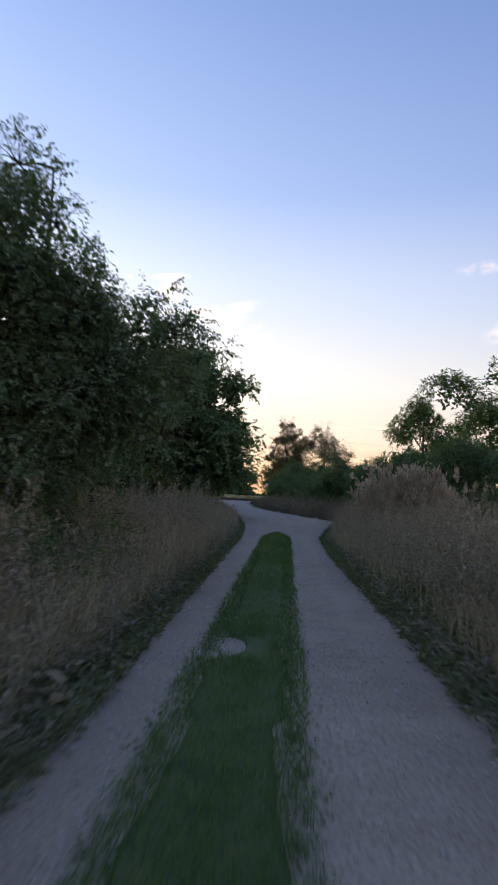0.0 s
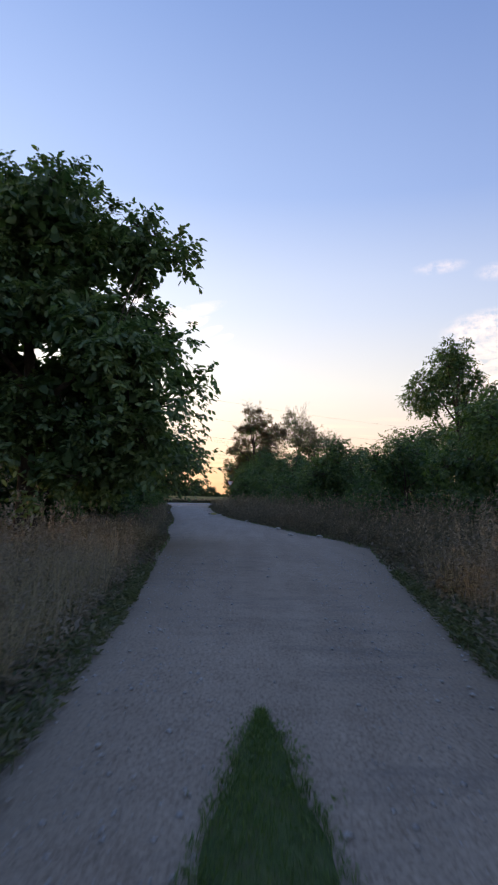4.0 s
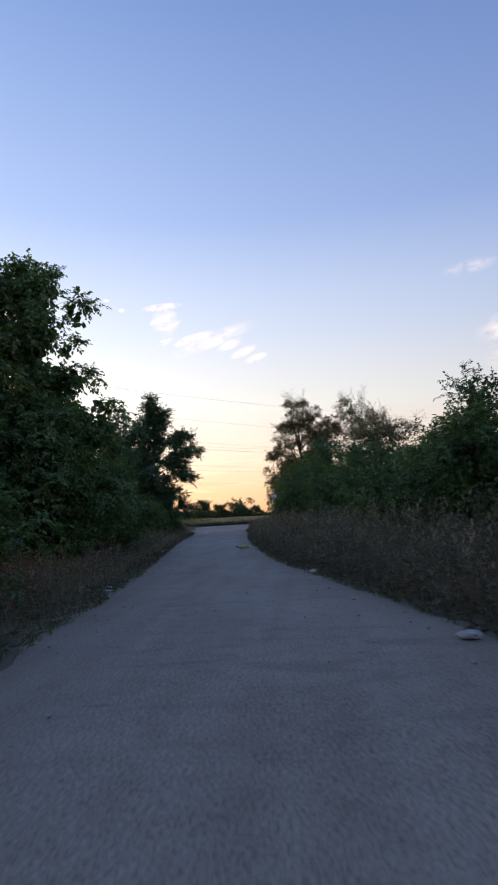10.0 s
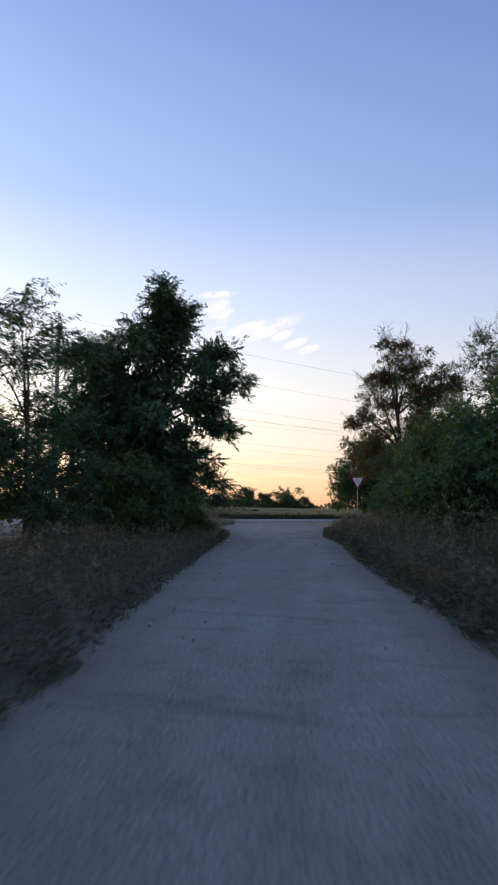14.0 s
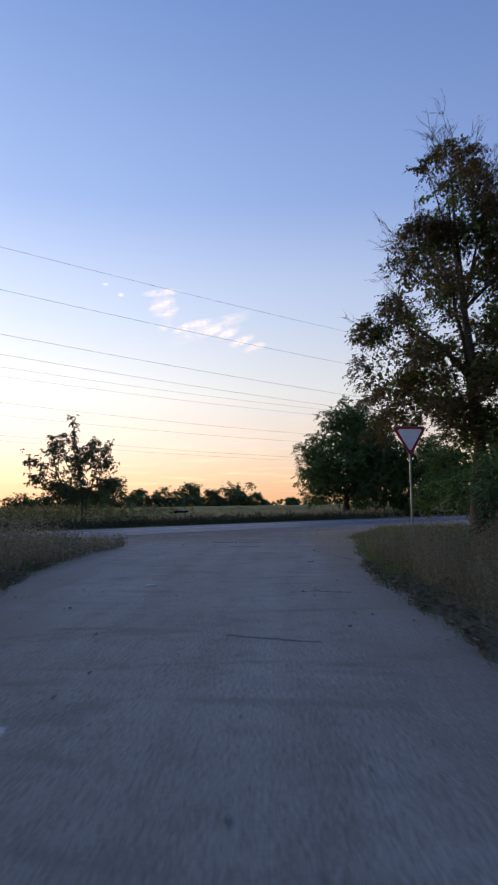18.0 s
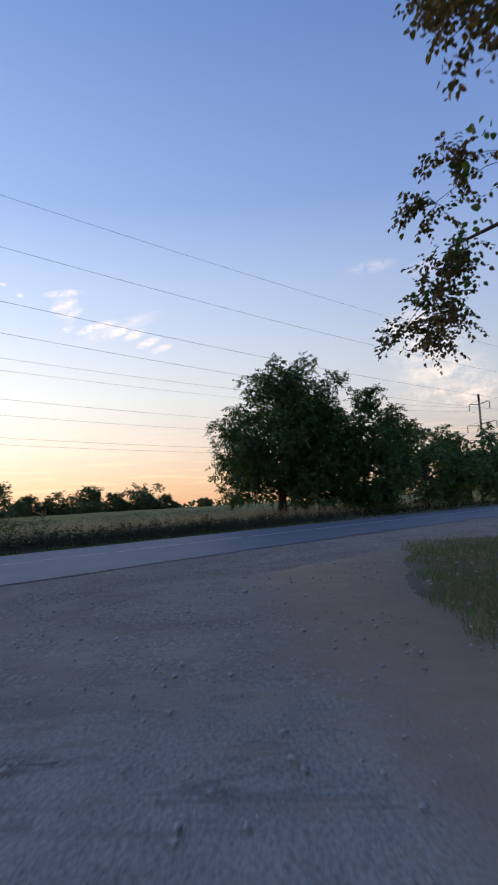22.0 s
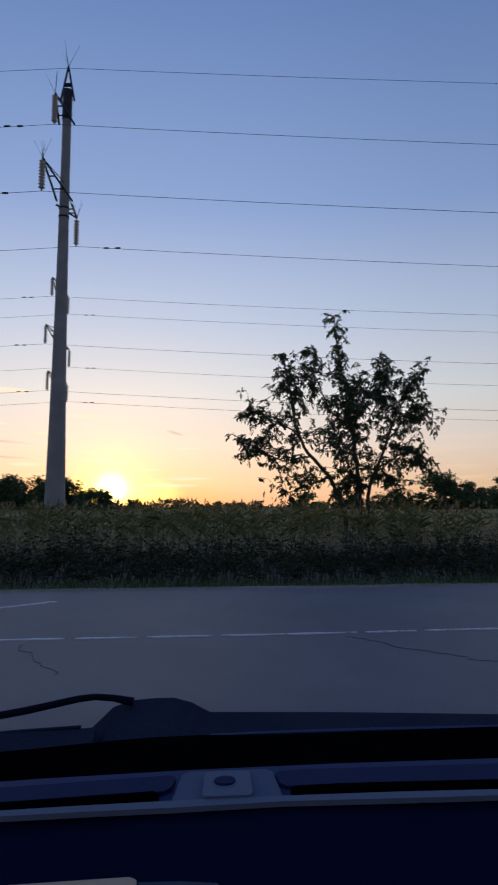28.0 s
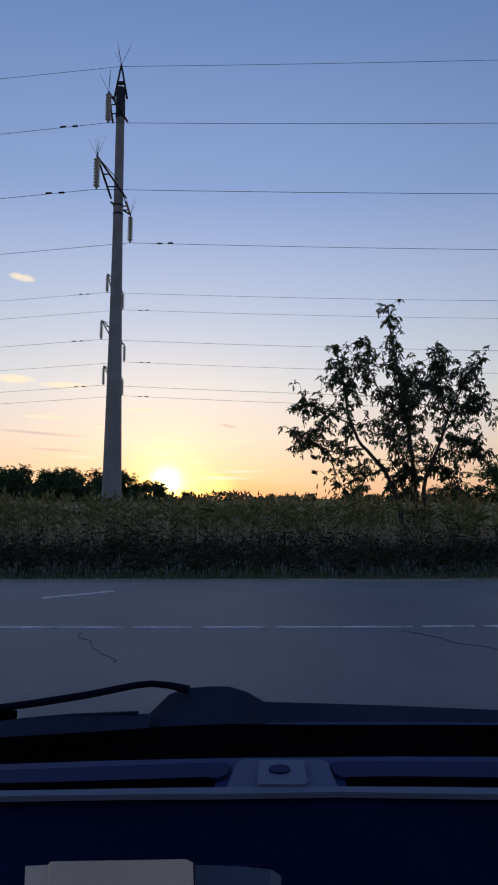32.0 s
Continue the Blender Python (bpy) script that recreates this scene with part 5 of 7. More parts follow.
grow_tree("half_bare_tree", (9.6, 30.5, 0), "lacy olive-green tree standing behind the hedge", [(0, 0, 5.6, 2.6, 2.6, 2.7), (-0.8, 0.2, 7.0, 1.6, 1.6, 1.3), (0.4, 0, 3.0, 2.6, 2.6, 2.2)],
          M["olive_leaf"], M["bark"], 8.6, 0.16, 460, 24, 0.15, 17, 0.45, 10, boughs=52, bough_r=0.75, bare=50, hollow=0.4, inner=M["dark_leaf"], fill=0.1)
grow_tree("leafy_thicket", (6.2, 54.2, 0), "dense green thicket at the foot of a tall tree", [(-0.2, 0.4, 3.2, 3.6, 3.2, 2.9), (1.4, -2.6, 2.6, 2.6, 2.6, 2.4), (-1.8, 2.2, 2.2, 2.4, 2.4, 2.0)],
          M["hedge_leaf"], M["bark"], 6.2, 0.08, 760, 40, 0.14, 22, 0.42, 8, boughs=60, bough_r=0.85, category="shrub", inner=M["dark_leaf"])

# ---- beyond the through road ----
grow_tree("round_tree", (2.6, 93.4, 0), "big round dense green tree by the road", [(0.1, 0, 6.0, 4.2, 4.2, 4.5), (-0.6, 0, 4.0, 4.1, 4.0, 3.2), (0.6, 0.2, 9.0, 2.6, 2.7, 2.1), (2.2, -0.2, 8.0, 2.3, 2.2, 2.2), (1.0, -0.6, 3.0, 4.2, 3.8, 2.6)],
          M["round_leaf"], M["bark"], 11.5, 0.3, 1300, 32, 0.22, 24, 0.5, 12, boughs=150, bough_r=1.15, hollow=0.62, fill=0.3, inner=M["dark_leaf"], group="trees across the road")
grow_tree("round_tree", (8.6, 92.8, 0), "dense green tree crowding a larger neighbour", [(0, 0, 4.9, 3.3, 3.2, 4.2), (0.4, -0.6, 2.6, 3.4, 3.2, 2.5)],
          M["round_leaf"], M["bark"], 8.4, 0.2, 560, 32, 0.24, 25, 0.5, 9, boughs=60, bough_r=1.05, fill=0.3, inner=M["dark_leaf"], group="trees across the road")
other = grow_tree("round_tree", (14.6, 97.0, 0), "broad green tree in a roadside row", [(0, 0, 4.2, 3.8, 3.6, 3.7), (0.8, -0.6, 2.6, 3.6, 3.4, 2.5)],
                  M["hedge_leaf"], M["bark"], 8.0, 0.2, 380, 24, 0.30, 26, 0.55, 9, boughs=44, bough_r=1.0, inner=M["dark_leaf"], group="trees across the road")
for x, y, sc, turn in ((21.0, 103.0, 1.0, 80), (28.5, 109.0, 1.1, 200), (38.0, 118.0, 1.15, 300)):
    copy_thing(other, pose(x, y, 0, 0, 0, turn)).scale = (sc,) * 3

# the lone tree in the field: a young walnut of three slender stems, its leaves in tufts at the shoots' ends
def leaf_tufts(parent, tips, ways, leaf, bark, seed, leaflet=0.12, rachis=0.14, fronds=4):
    """Drooping compound leaves, a tuft of them at each shoot's end."""
    r = np.random.default_rng(seed)
    down = np.array([0, 0, -1.0])
    own = np.repeat(np.arange(len(tips)), fronds)
    n = len(own)
    out = unit(ways[own] * 0.45 + r.normal(0, 0.75, (n, 3)) + np.array([0, 0, 0.15]))
    run = rachis * r.uniform(0.6, 1.3, n)
    base = tips[own] - ways[own] * (r.random(n) * 0.10)[:, None]
    roots, axes, sizes = [], [], []
    across = unit(np.cross(out, down) + r.normal(0, 0.2, (n, 3)))
    for t, sides in ((0.5, (1, -1)), (0.85, (1, -1)), (1.0, (0,))):
        at = base + out * (run * t)[:, None] + down * (run * t * t * 0.55)[:, None]
        for sgn in sides:
            roots.append(at)
            axes.append(unit(across * sgn * 0.9 + out * 0.5 + down * r.uniform(0.3, 1.1, (n, 1)) + r.normal(0, 0.15, (n, 3))))
            sizes.append(leaflet * r.uniform(0.7, 1.2, n) * (1.15 if sgn == 0 else 0.8 + 0.2 * t))
    roots, axes, sizes = np.concatenate(roots), np.concatenate(axes), np.concatenate(sizes)
    v, f = leaf_arrays(roots, axes, unit(np.array([0, 0, 1.0]) + r.normal(0, 0.5, axes.shape)), sizes, sizes * 0.42, 0.2, True)
    tagged(part("crown", fast_mesh("crown", v, f, leaf), parent), kind="stuff")
    stalks = [(np.stack([b, b + o * k * 0.5 + down * k * 0.14, b + o * k + down * k * 0.55]), [0.005, 0.004, 0.003]) for b, o, k in zip(base, out, run)]
    tagged(part("stalkwork", tubes("stalkwork", stalks, bark, 3), parent), kind="stuff")


def young_walnut(place, label, turn, seed):
    """Three stems and their limbs, drawn as lines (across, up), given depth and twigs."""
    r = np.random.default_rng(seed)
    root = thing("lone_tree", place, label, "tree")
    wide, deep, high = np.array([math.cos(turn), math.sin(turn), 0]), np.array([-math.sin(turn), math.cos(turn), 0]), np.array([0, 0, 1.0])
    stems = [([(0.3, 0), (0.25, 1.1), (-0.25, 2.15), (-1.1, 3.1), (-1.4, 3.9), (-1.65, 5.2), (-1.9, 6.2)], 0.085, -0.5),
             ([(0.75, 0), (0.72, 1.6), (0.66, 3.0), (0.52, 4.1), (0.40, 5.3), (0.2, 6.6), (0.08, 7.8)], 0.090, 0.3),
             ([(0.95, 0), (1.05, 1.9), (1.6, 3.2), (2.0, 4.3), (2.5, 5.3), (3.05, 5.9)], 0.080, 0.2)]
    limbs = [([(-0.9, 2.9), (-1.8, 2.75), (-2.5, 3.0), (-2.95, 3.4)], -0.3), ([(-1.3, 3.7), (-2.1, 4.2), (-2.7, 4.6)], 0.9), ([(-1.5, 4.5), (-1.2, 5.4), (-0.9, 6.2)], -0.8),
             ([(0.58, 3.7), (-0.1, 4.5), (-0.5, 5.6), (-0.75, 6.1)], 1.1), ([(0.5, 4.2), (1.2, 5.2), (1.35, 6.0)], -1.0), ([(1.3, 2.5), (2.2, 3.1), (2.8, 2.8)], -0.7),
             ([(1.7, 3.4), (2.6, 4.3), (3.1, 4.7), (3.4, 4.4)], 0.8), ([(1.9, 4.1), (1.7, 5.2), (2.0, 5.9)], 1.2), ([(-0.3, 2.2), (-0.9, 2.0), (-1.6, 1.7)], 0.7), ([(0.7, 1.9), (0.1, 2.5), (-0.3, 3.3)], -1.3),
             ([(0.66, 3.0), (0.9, 3.9), (1.1, 4.8)], 1.8), ([(0.62, 3.3), (0.2, 4.2), (0.3, 5.0)], -1.8), ([(1.05, 1.9), (0.6, 2.1), (0.3, 1.9)], 0.5), ([(1.2, 2.2), (1.9, 2.3), (2.2, 1.8)], 0.9)]
    wood, hosts = [], []
    for pts, rad, dep in stems:
        k = np.array(pts)
        t = np.linspace(0, len(k) - 1, 4 * len(k))
        a, z = np.interp(t, np.arange(len(k)), k[:, 0]), np.interp(t, np.arange(len(k)), k[:, 1])
        line = a[:, None] * wide + (z / 7.0 * dep)[:, None] * deep + z[:, None] * high + np.cumsum(r.normal(0, 0.012, (len(t), 3)), 0)
        wood.append((line, rad * (1 - 0.88 * z / z.max()) + 0.006))
        hosts += [(q, 0.5) for q in line[z > 3.2]] + [(q, 1.0) for q in line[z > 5.0]]
    part("trunk", tubes("trunk", wood, M["bark"], 8), root)
    lines = []
    for pts, dep in limbs:
        k = np.array(pts)
        t = np.linspace(0, len(k) - 1, 4 * len(k))
        a, z = np.interp(t, np.arange(len(k)), k[:, 0]), np.interp(t, np.arange(len(k)), k[:, 1])
        d = (t / t.max()) * dep + k[0, 1] / 7.0 * 0.2
        line = a[:, None] * wide + d[:, None] * deep + z[:, None] * high + np.cumsum(r.normal(0, 0.018, (len(t), 3)), 0)
        lines.append((line, np.linspace(0.034, 0.010, len(t))))
        hosts += [(q, 0.8) for q in line[3:]] + [(line[-1], 1.0)] * 3
    mid = np.array([0.4, 0, 4.2])
    tips, ways = [], []
    for q, much in hosts:
        for _ in range(r.integers(1, 4)):
            away = unit((q - mid[0] * wide - mid[2] * high)[None])[0]
            way = unit((away * 0.5 + r.normal(0, 0.6, 3) + np.array([0, 0, 0.25]))[None])[0]
            ln = r.uniform(0.15, 0.62) * much
            end = q + way * ln + np.array([0, 0, -0.03])
            lines.append((np.stack([q, (q + end) / 2 + r.normal(0, 0.03, 3), end]), [0.009, 0.007, 0.004]))
            tips.append(end)
            ways.append(way)
    # longer shoots that fill the crown between the limbs
    nodes = np.array([q for q, _ in hosts])
    for _ in range(430):
        q = nodes[r.integers(len(nodes))]
        way = unit((r.normal(0, 1, 3) * np.array([1, 1, 0.6]) + (mid[0] * wide + 3.9 * high - q) * r.uniform(0, 0.5) + np.array([0, 0, 0.2]))[None])[0]
        end = q + way * r.uniform(0.35, 1.15)
        if end[2] < 2.0 or (end[2] > 5.6 and r.random() < 0.8):
            continue
        lines.append((np.stack([q, q * 0.65 + end * 0.35 + r.normal(0, 0.06, 3), q * 0.3 + end * 0.7 + r.normal(0, 0.06, 3), end]), [0.011, 0.009, 0.007, 0.004]))
        for f in (0.6, 1.0):
            tips.append(q + (end - q) * f + r.normal(0, 0.08, 3))
            ways.append(unit((way + r.normal(0, 0.5, 3))[None])[0])
    tagged(part("branchwork", tubes("branchwork", lines, M["bark"], 5), root), kind="stuff")
    leaf_tufts(root, np.array(tips), np.array(ways), M["lone_leaf"], M["bark"], seed + 1)


young_walnut((-18.6, 74.9, 0), "small open-crowned tree with three slender stems standing in the crop", radians(44), 28)

far_first = []
for k in range(3):
    far_first.append(grow_tree("far_tree", (-300 - 20 * k, 600, 0), "distant hedgerow tree on the field's horizon", [(0, 0, 3.6, 3.6, 3.6, 3.2), (2.6, 0.4, 2.6, 3.0, 3.0, 2.4), (-2.8, -0.4, 2.2, 2.8, 2.8, 2.0), (0, 0, 1.3, 4.2, 4.2, 1.2), (0.4 - 0.8 * k, 0, 5.4, 2.0, 2.0, 1.6)][: 5 - (k == 2)],
                               M["far_leaf"], M["bark"], 6.8, 0.16, 520, 16, 0.34, 60 + k, 0.5, 4, boughs=70, bough_r=1.0, group="far hedgerow", hollow=0.25, stray=0.8, fill=0.2, inner=M["dark_leaf"]))
far_rows = [(24.0, 94, 1.0), (21.5, 100, 0.85), (27.5, 104, 0.75), (17.3, 139, 1.1), (14.6, 150, 0.8), (12.0, 150, 0.95), (9.2, 165, 1.02), (7.0, 172, 0.85), (4.4, 178, 1.25), (2.6, 188, 0.7), (-1.0, 185, 0.5),
            (31.0, 105, 0.62), (34.5, 130, 0.55), (-4.0, 190, 0.5), (19.6, 128, 0.7)]
for k, (yaw, dist, sc) in enumerate(far_rows):
    a = radians(yaw)
    x, y = -4.1 - math.sin(a) * dist, 53.1 + math.cos(a) * dist
    src = far_first[k % 3]
    if k < 3:
        src.location, src.scale, src.rotation_euler[2] = (x, y, 0), (sc, sc, sc * 0.85), k * 2.0
    else:
        copy_thing(src, pose(x, y, 0, 0, 0, k * 77.0)).scale = (sc * 1.25, sc * 1.25, sc * 1.08)
for k, (yaw, dist, sc) in enumerate(((67.5, 62, 0.62), (64.5, 58, 0.60), (62.0, 60, 0.62), (59.6, 66, 0.6), (56.8, 60, 0.58), (54.2, 62, 0.5), (52.4, 64, 0.42), (49.6, 95, 0.36), (46.0, 120, 0.40), (42.0, 140, 0.36), (38.5, 140, 0.40), (70.5, 60, 0.7), (74.0, 64, 0.7), (61.0, 57, 0.56), (58.2, 58, 0.5), (55.4, 60, 0.54), (66.0, 60, 0.52), (63.2, 59, 0.55), (60.2, 60, 0.5), (69.0, 61, 0.6), (57.5, 61, 0.5), (53.4, 61, 0.40))):
    a = radians(yaw)
    copy_thing(far_first[k % 3], pose(-7.55 - math.sin(a) * dist, 56.8 + math.cos(a) * dist, 0, 0, 0, k * 61.0)).scale = (sc, sc, sc)

# low woods all round the horizon
wr = np.random.default_rng(70)
n = 16000
ang = wr.uniform(0, 2 * np.pi, n)
dist = wr.uniform(270, 420, n)
tall = (2.6 + 1.6 * np.sin(ang * 23) * np.sin(ang * 7 + 1) + 1.2 * np.sin(ang * 61)) * np.clip(wr.random(n), 0.05, 1)
rootp = np.stack([np.cos(ang) * dist, 60 + np.sin(ang) * dist, np.maximum(tall, 0.2)], 1)
ln = wr.uniform(1.2, 2.6, n)
v, f = leaf_arrays(rootp, unit(wr.normal(size=(n, 3))), unit(wr.normal(size=(n, 3))), ln, ln * 0.8, 0.1, False)
tagged(new("far_woods", fast_mesh("far_woods", v, f, M["far_leaf"])), "low dark belt of distant woods on the horizon", "woods", kind="stuff")


# ---- grass, weeds and crop ----
def grass_patch(name, label, xy, hmin, hmax, width, material, seed, lean=(0.1, 0.6), z0=-0.03):
    r = np.random.default_rng(seed)
    n = len(xy)
    h = r.uniform(hmin, hmax, n) * (0.75 + 0.35 * np.clip(wavy(xy * 0.8, seed), -1, 1))
    v, f = blade_arrays(r, xy, z0, h, np.full(n, width) * r.uniform(0.6, 1.4, n), r.uniform(*lean, n))
    return tagged(new(name, fast_mesh(name, v, f, material)), label, "grass", kind="stuff")


def beside_lane(r, n, side, y0, y1, o0, o1, power=1.5):
    y = r.uniform(y0, y1, n)
    o = o0 + (o1 - o0) * r.random(n) ** power
    x = left_edge(y) - o if side < 0 else right_edge(y) + o
    return np.stack([x, y], 1)


def herb_patch(label, xy, lmin, lmax, seed, leaves=7, material="herb"):
    """Low broad-leaved herbs: a rosette of leaves each, lying and half raised."""
    r = np.random.default_rng(seed)
    own = np.repeat(np.arange(len(xy)), leaves)
    n = len(own)
    a, rise = r.uniform(0, 6.283, n), r.uniform(0.1, 1.4, n)
    axis = unit(np.stack([np.cos(a), np.sin(a), rise], 1))
    ln = r.uniform(lmin, lmax, len(xy))[own] * r.uniform(0.6, 1.2, n)
    at = np.c_[xy[own] + r.normal(0, 0.025, (n, 2)), r.uniform(-0.02, 0.03, n) + np.abs(r.normal(0, 0.5, n)) * ln]
    v, f = leaf_arrays(at, axis, unit(np.array([0, 0, 1.0]) + r.normal(0, 0.35, (n, 3))), ln, ln * r.uniform(0.25, 0.5, n), 0.35, False)
    tagged(new("herbs", fast_mesh("herbs", v, f, M[material])), label, "herbs", kind="stuff")


vr = np.random.default_rng(5)
# green strip between the wheel tracks
y = vr.uniform(-60, -34.2, 70000)
half = 0.33 * np.clip((-34.0 - y) / 2.8, 0.1, 1) + 0.015 * np.sin(y * 1.9)
xy = np.stack([1.98 + 0.012 * (y + 38) + vr.normal(0, 0.6, len(y)).clip(-1.25, 1.25) * half, y], 1)
grass_patch("grass_strip", "short green grass between the wheel tracks of a lane", xy[~((np.abs(xy[:, 1] + 51.45) < 0.34) & (xy[:, 0] < 1.98))], 0.06, 0.165, 0.006, M["green_grass"], 1, (0.1, 0.9))
# low grass at the lane's edges
for side, word in ((-1, "left"), (1, "right")):
    end = 50 if side < 0 else 43
    grass_patch("verge_grass", "short mixed grass along the lane's edge", beside_lane(vr, 20000, side, -62, end, -0.12, 2.4, 1.4), 0.04, 0.22, 0.008, M["green_grass"], 2 + side)
    grass_patch("verge_grass", "dry straw-coloured grass along the lane's edge", beside_lane(vr, 13000, side, -62, end, 0.3, 4.5, 1.3), 0.20, 0.7, 0.007, M["dry_grass"], 5 + side)
hr = np.random.default_rng(55)
for side in (-1, 1):
    herb_patch("low green herbs creeping onto the lane's edge", beside_lane(hr, 8000, side, -62, -27, -0.1, 1.4, 1.5), 0.03, 0.085, 56 + side)
    herb_patch("dry brownish herbs under the roadside weeds", beside_lane(hr, 5200, side, -62, -27, 0.1, 3.0, 1.2), 0.04, 0.12, 60 + side, 6, "weed_leaf")
    herb_patch("sparse low herbs along the dusty lane", beside_lane(hr, 5200, side, -27, 50 if side < 0 else 43, -0.05, 2.2, 1.3), 0.04, 0.13, 64 + side, 6, "dark_weed")
y = hr.uniform(-60, -34.4, 9000)
half = 0.33 * np.clip((-34.2 - y) / 2.8, 0.1, 1)
herb_patch("small herbs fraying the edge of the grass strip", np.stack([1.98 + 0.012 * (y + 38) + np.where(hr.random(len(y)) < 0.5, 1, -1) * (half + hr.normal(0, 0.05, len(y))), y], 1), 0.012, 0.032, 70, 6, "green_grass")
# lusher green corner
grass_patch("verge_grass", "lush green grass at a bend of the lane", np.stack([vr.uniform(3.7, 6.8, 6000), vr.uniform(-52.5, -45.5, 6000)], 1), 0.12, 0.35, 0.014, M["green_grass"], 9)


def weed_patch(label, xy, hmin, hmax, seed, leaves=7, leaf_len=0.14, heads=0.4, head_count=5, leaf="weed_leaf", head="seed_head", head_size=0.07):
    r = np.random.default_rng(seed)
    out = np.maximum(left_edge(xy[:, 1]) - xy[:, 0], xy[:, 0] - right_edge(xy[:, 1]))
    rise = np.where(xy[:, 1] < 51, np.clip(0.58 + 0.30 * out, 0.4, 1.0), 1.0)
    h = (hmin + (hmax - hmin) * r.random(len(xy)) ** 1.5) * rise * (0.85 + 0.45 * np.clip(wavy(xy * 1.1, seed), -1, 1))
    (v, f), tips = weed_arrays(r, xy, h, leaves, leaf_len)
    root = thing("tall_weeds", (0, 0, 0), label, "weeds", kind="stuff")
    part("stalks", fast_mesh("stalks", v, f, M[leaf]), root)
    pick = tips[r.random(len(tips)) < heads]
    v, f = head_arrays(r, pick, head_count, head_size)
    part("seed_heads", fast_mesh("seed_heads", v, f, M[head]), root)


weed_patch("tall brown-green weeds gone to seed beside the lane", beside_lane(vr, 6500, 1, -30, 34, 0.15, 3.6, 1.0), 0.65, 1.6, 11, leaves=9, leaf="dark_weed")
weed_patch("tall dry weeds and grass heads in a roadside thicket", beside_lane(vr, 4400, 1, -58, -30, 0.35, 4.5, 1.0), 0.9, 1.75, 12, leaves=12, leaf_len=0.085, head_count=12, head_size=0.05)
# clumps of bushy weeds standing out of the verges
for side, many, seed in ((-1, 64, 71), (1, 56, 72)):
    heart = beside_lane(vr, many, side, -58, -28, 0.7, 3.6, 1.0)
    spread = np.repeat(heart, 26, 0) + vr.normal(0, 0.17, (many * 26, 2))
    weed_patch("bushy brown-green weeds in clumps beside the lane", spread, 0.8, 1.75, seed, leaves=22, leaf_len=0.09, heads=0.55, head_count=9, head_size=0.06)
weed_patch("tall pale dry grass plumes standing in a clump", np.stack([vr.normal(6.0, 0.55, 800).clip(4.7, 7.6), vr.uniform(-38.8, -34.4, 800)], 1), 1.5, 2.4, 26, leaves=7, head_count=22, heads=1.0, leaf="dry_grass", head="plume", head_size=0.12)
weed_patch("rank green and brown weeds beside the lane", beside_lane(vr, 5000, -1, -60, -27, 0.15, 4.2, 1.0), 0.55, 1.3, 13, leaves=12, leaf_len=0.08, heads=0.5, head_size=0.05)
for side in (-1, 1):
    tall = beside_lane(vr, 32000, side, -61, -28, 0.25, 4.4, 1.1)
    tall = tall[wavy(tall * 0.55, 3.0) + vr.normal(0, 0.25, len(tall)) > -0.1]
    grass_patch("verge_grass", "tall fine dry grass standing among the weeds", tall, 0.45, 1.25, 0.0055, M["straw"], 80 + side, (0.1, 0.8))
    grass_patch("verge_grass", "fine brown grass along the foot of the hedge", beside_lane(vr, 16000, side, -28, 40, 0.3, 3.4, 1.1), 0.35, 1.0 if side > 0 else 0.7, 0.006, M["weed_leaf"], 84 + side, (0.1, 0.8))
spread = np.repeat(np.stack([vr.uniform(-1.9, 0.1, 16), vr.uniform(-52.5, -47.5, 16)], 1), 24, 0) + vr.normal(0, 0.16, (384, 2))
weed_patch("dark green leafy weeds crowding the lane's edge", spread, 0.7, 1.4, 87, leaves=24, leaf_len=0.1, heads=0.1, leaf="hedge_leaf")
weed_patch("knee-high weeds and dry stalks beside the lane", beside_lane(vr, 3600, -1, -18, 40, 0.5, 5.0, 1.0), 0.35, 0.95, 14, leaves=9, leaf="dark_weed")
weed_patch("dense tall weeds filling the foot of the hedge", beside_lane(vr, 1600, 1, -26, 44, 3.0, 6.5, 1.0), 1.0, 1.7, 25, leaves=12, leaf_len=0.2, heads=0.15, leaf="dark_weed")
weed_patch("low weeds along a walnut tree's skirt", beside_lane(vr, 900, -1, -27, -18, 0.5, 3.0, 1.0), 0.2, 0.5, 15)
weed_patch("thick weeds at the corner of lane and road", np.stack([vr.uniform(-14.5, -8.5, 1500), vr.uniform(38, 50, 1500)], 1)[: 1500], 0.6, 1.25, 16)
grass_patch("verge_grass", "tall mixed grass on the corner of lane and road", np.stack([vr.uniform(-15, -8.6, 6000), vr.uniform(39, 50.5, 6000)], 1), 0.35, 0.95, 0.011, M["dry_grass"], 73)
corner = np.stack([-2.2 + 8.0 * vr.random(80000) ** 1.5, vr.uniform(41, 64, 80000)], 1)
brim = right_edge(corner[:, 1].clip(max=51)) + 0.2 + 0.12 * np.sin(corner[:, 1] * 2.7) + np.maximum(0, corner[:, 1] - 54) * 0.29
corner = corner[corner[:, 0] > brim + np.abs(vr.normal(0, 0.12, len(brim)))]
k = len(corner)
grass_patch("verge_grass", "yellowed dry grass on the corner by a road sign", corner[: k // 3], 0.10, 0.36, 0.006, M["dry_grass"], 18, (0.1, 0.8))
grass_patch("verge_grass", "short green grass on the corner by a road sign", corner[k // 3:], 0.06, 0.22, 0.008, M["green_grass"], 19, (0.1, 0.8))
weed_patch("rank brown weeds between the hedge and the lane's mouth", beside_lane(vr, 1500, 1, 33, 47, 0.7, 4.0, 1.0), 0.5, 1.15, 88, leaves=12, leaf_len=0.08, heads=0.5, head_size=0.05)
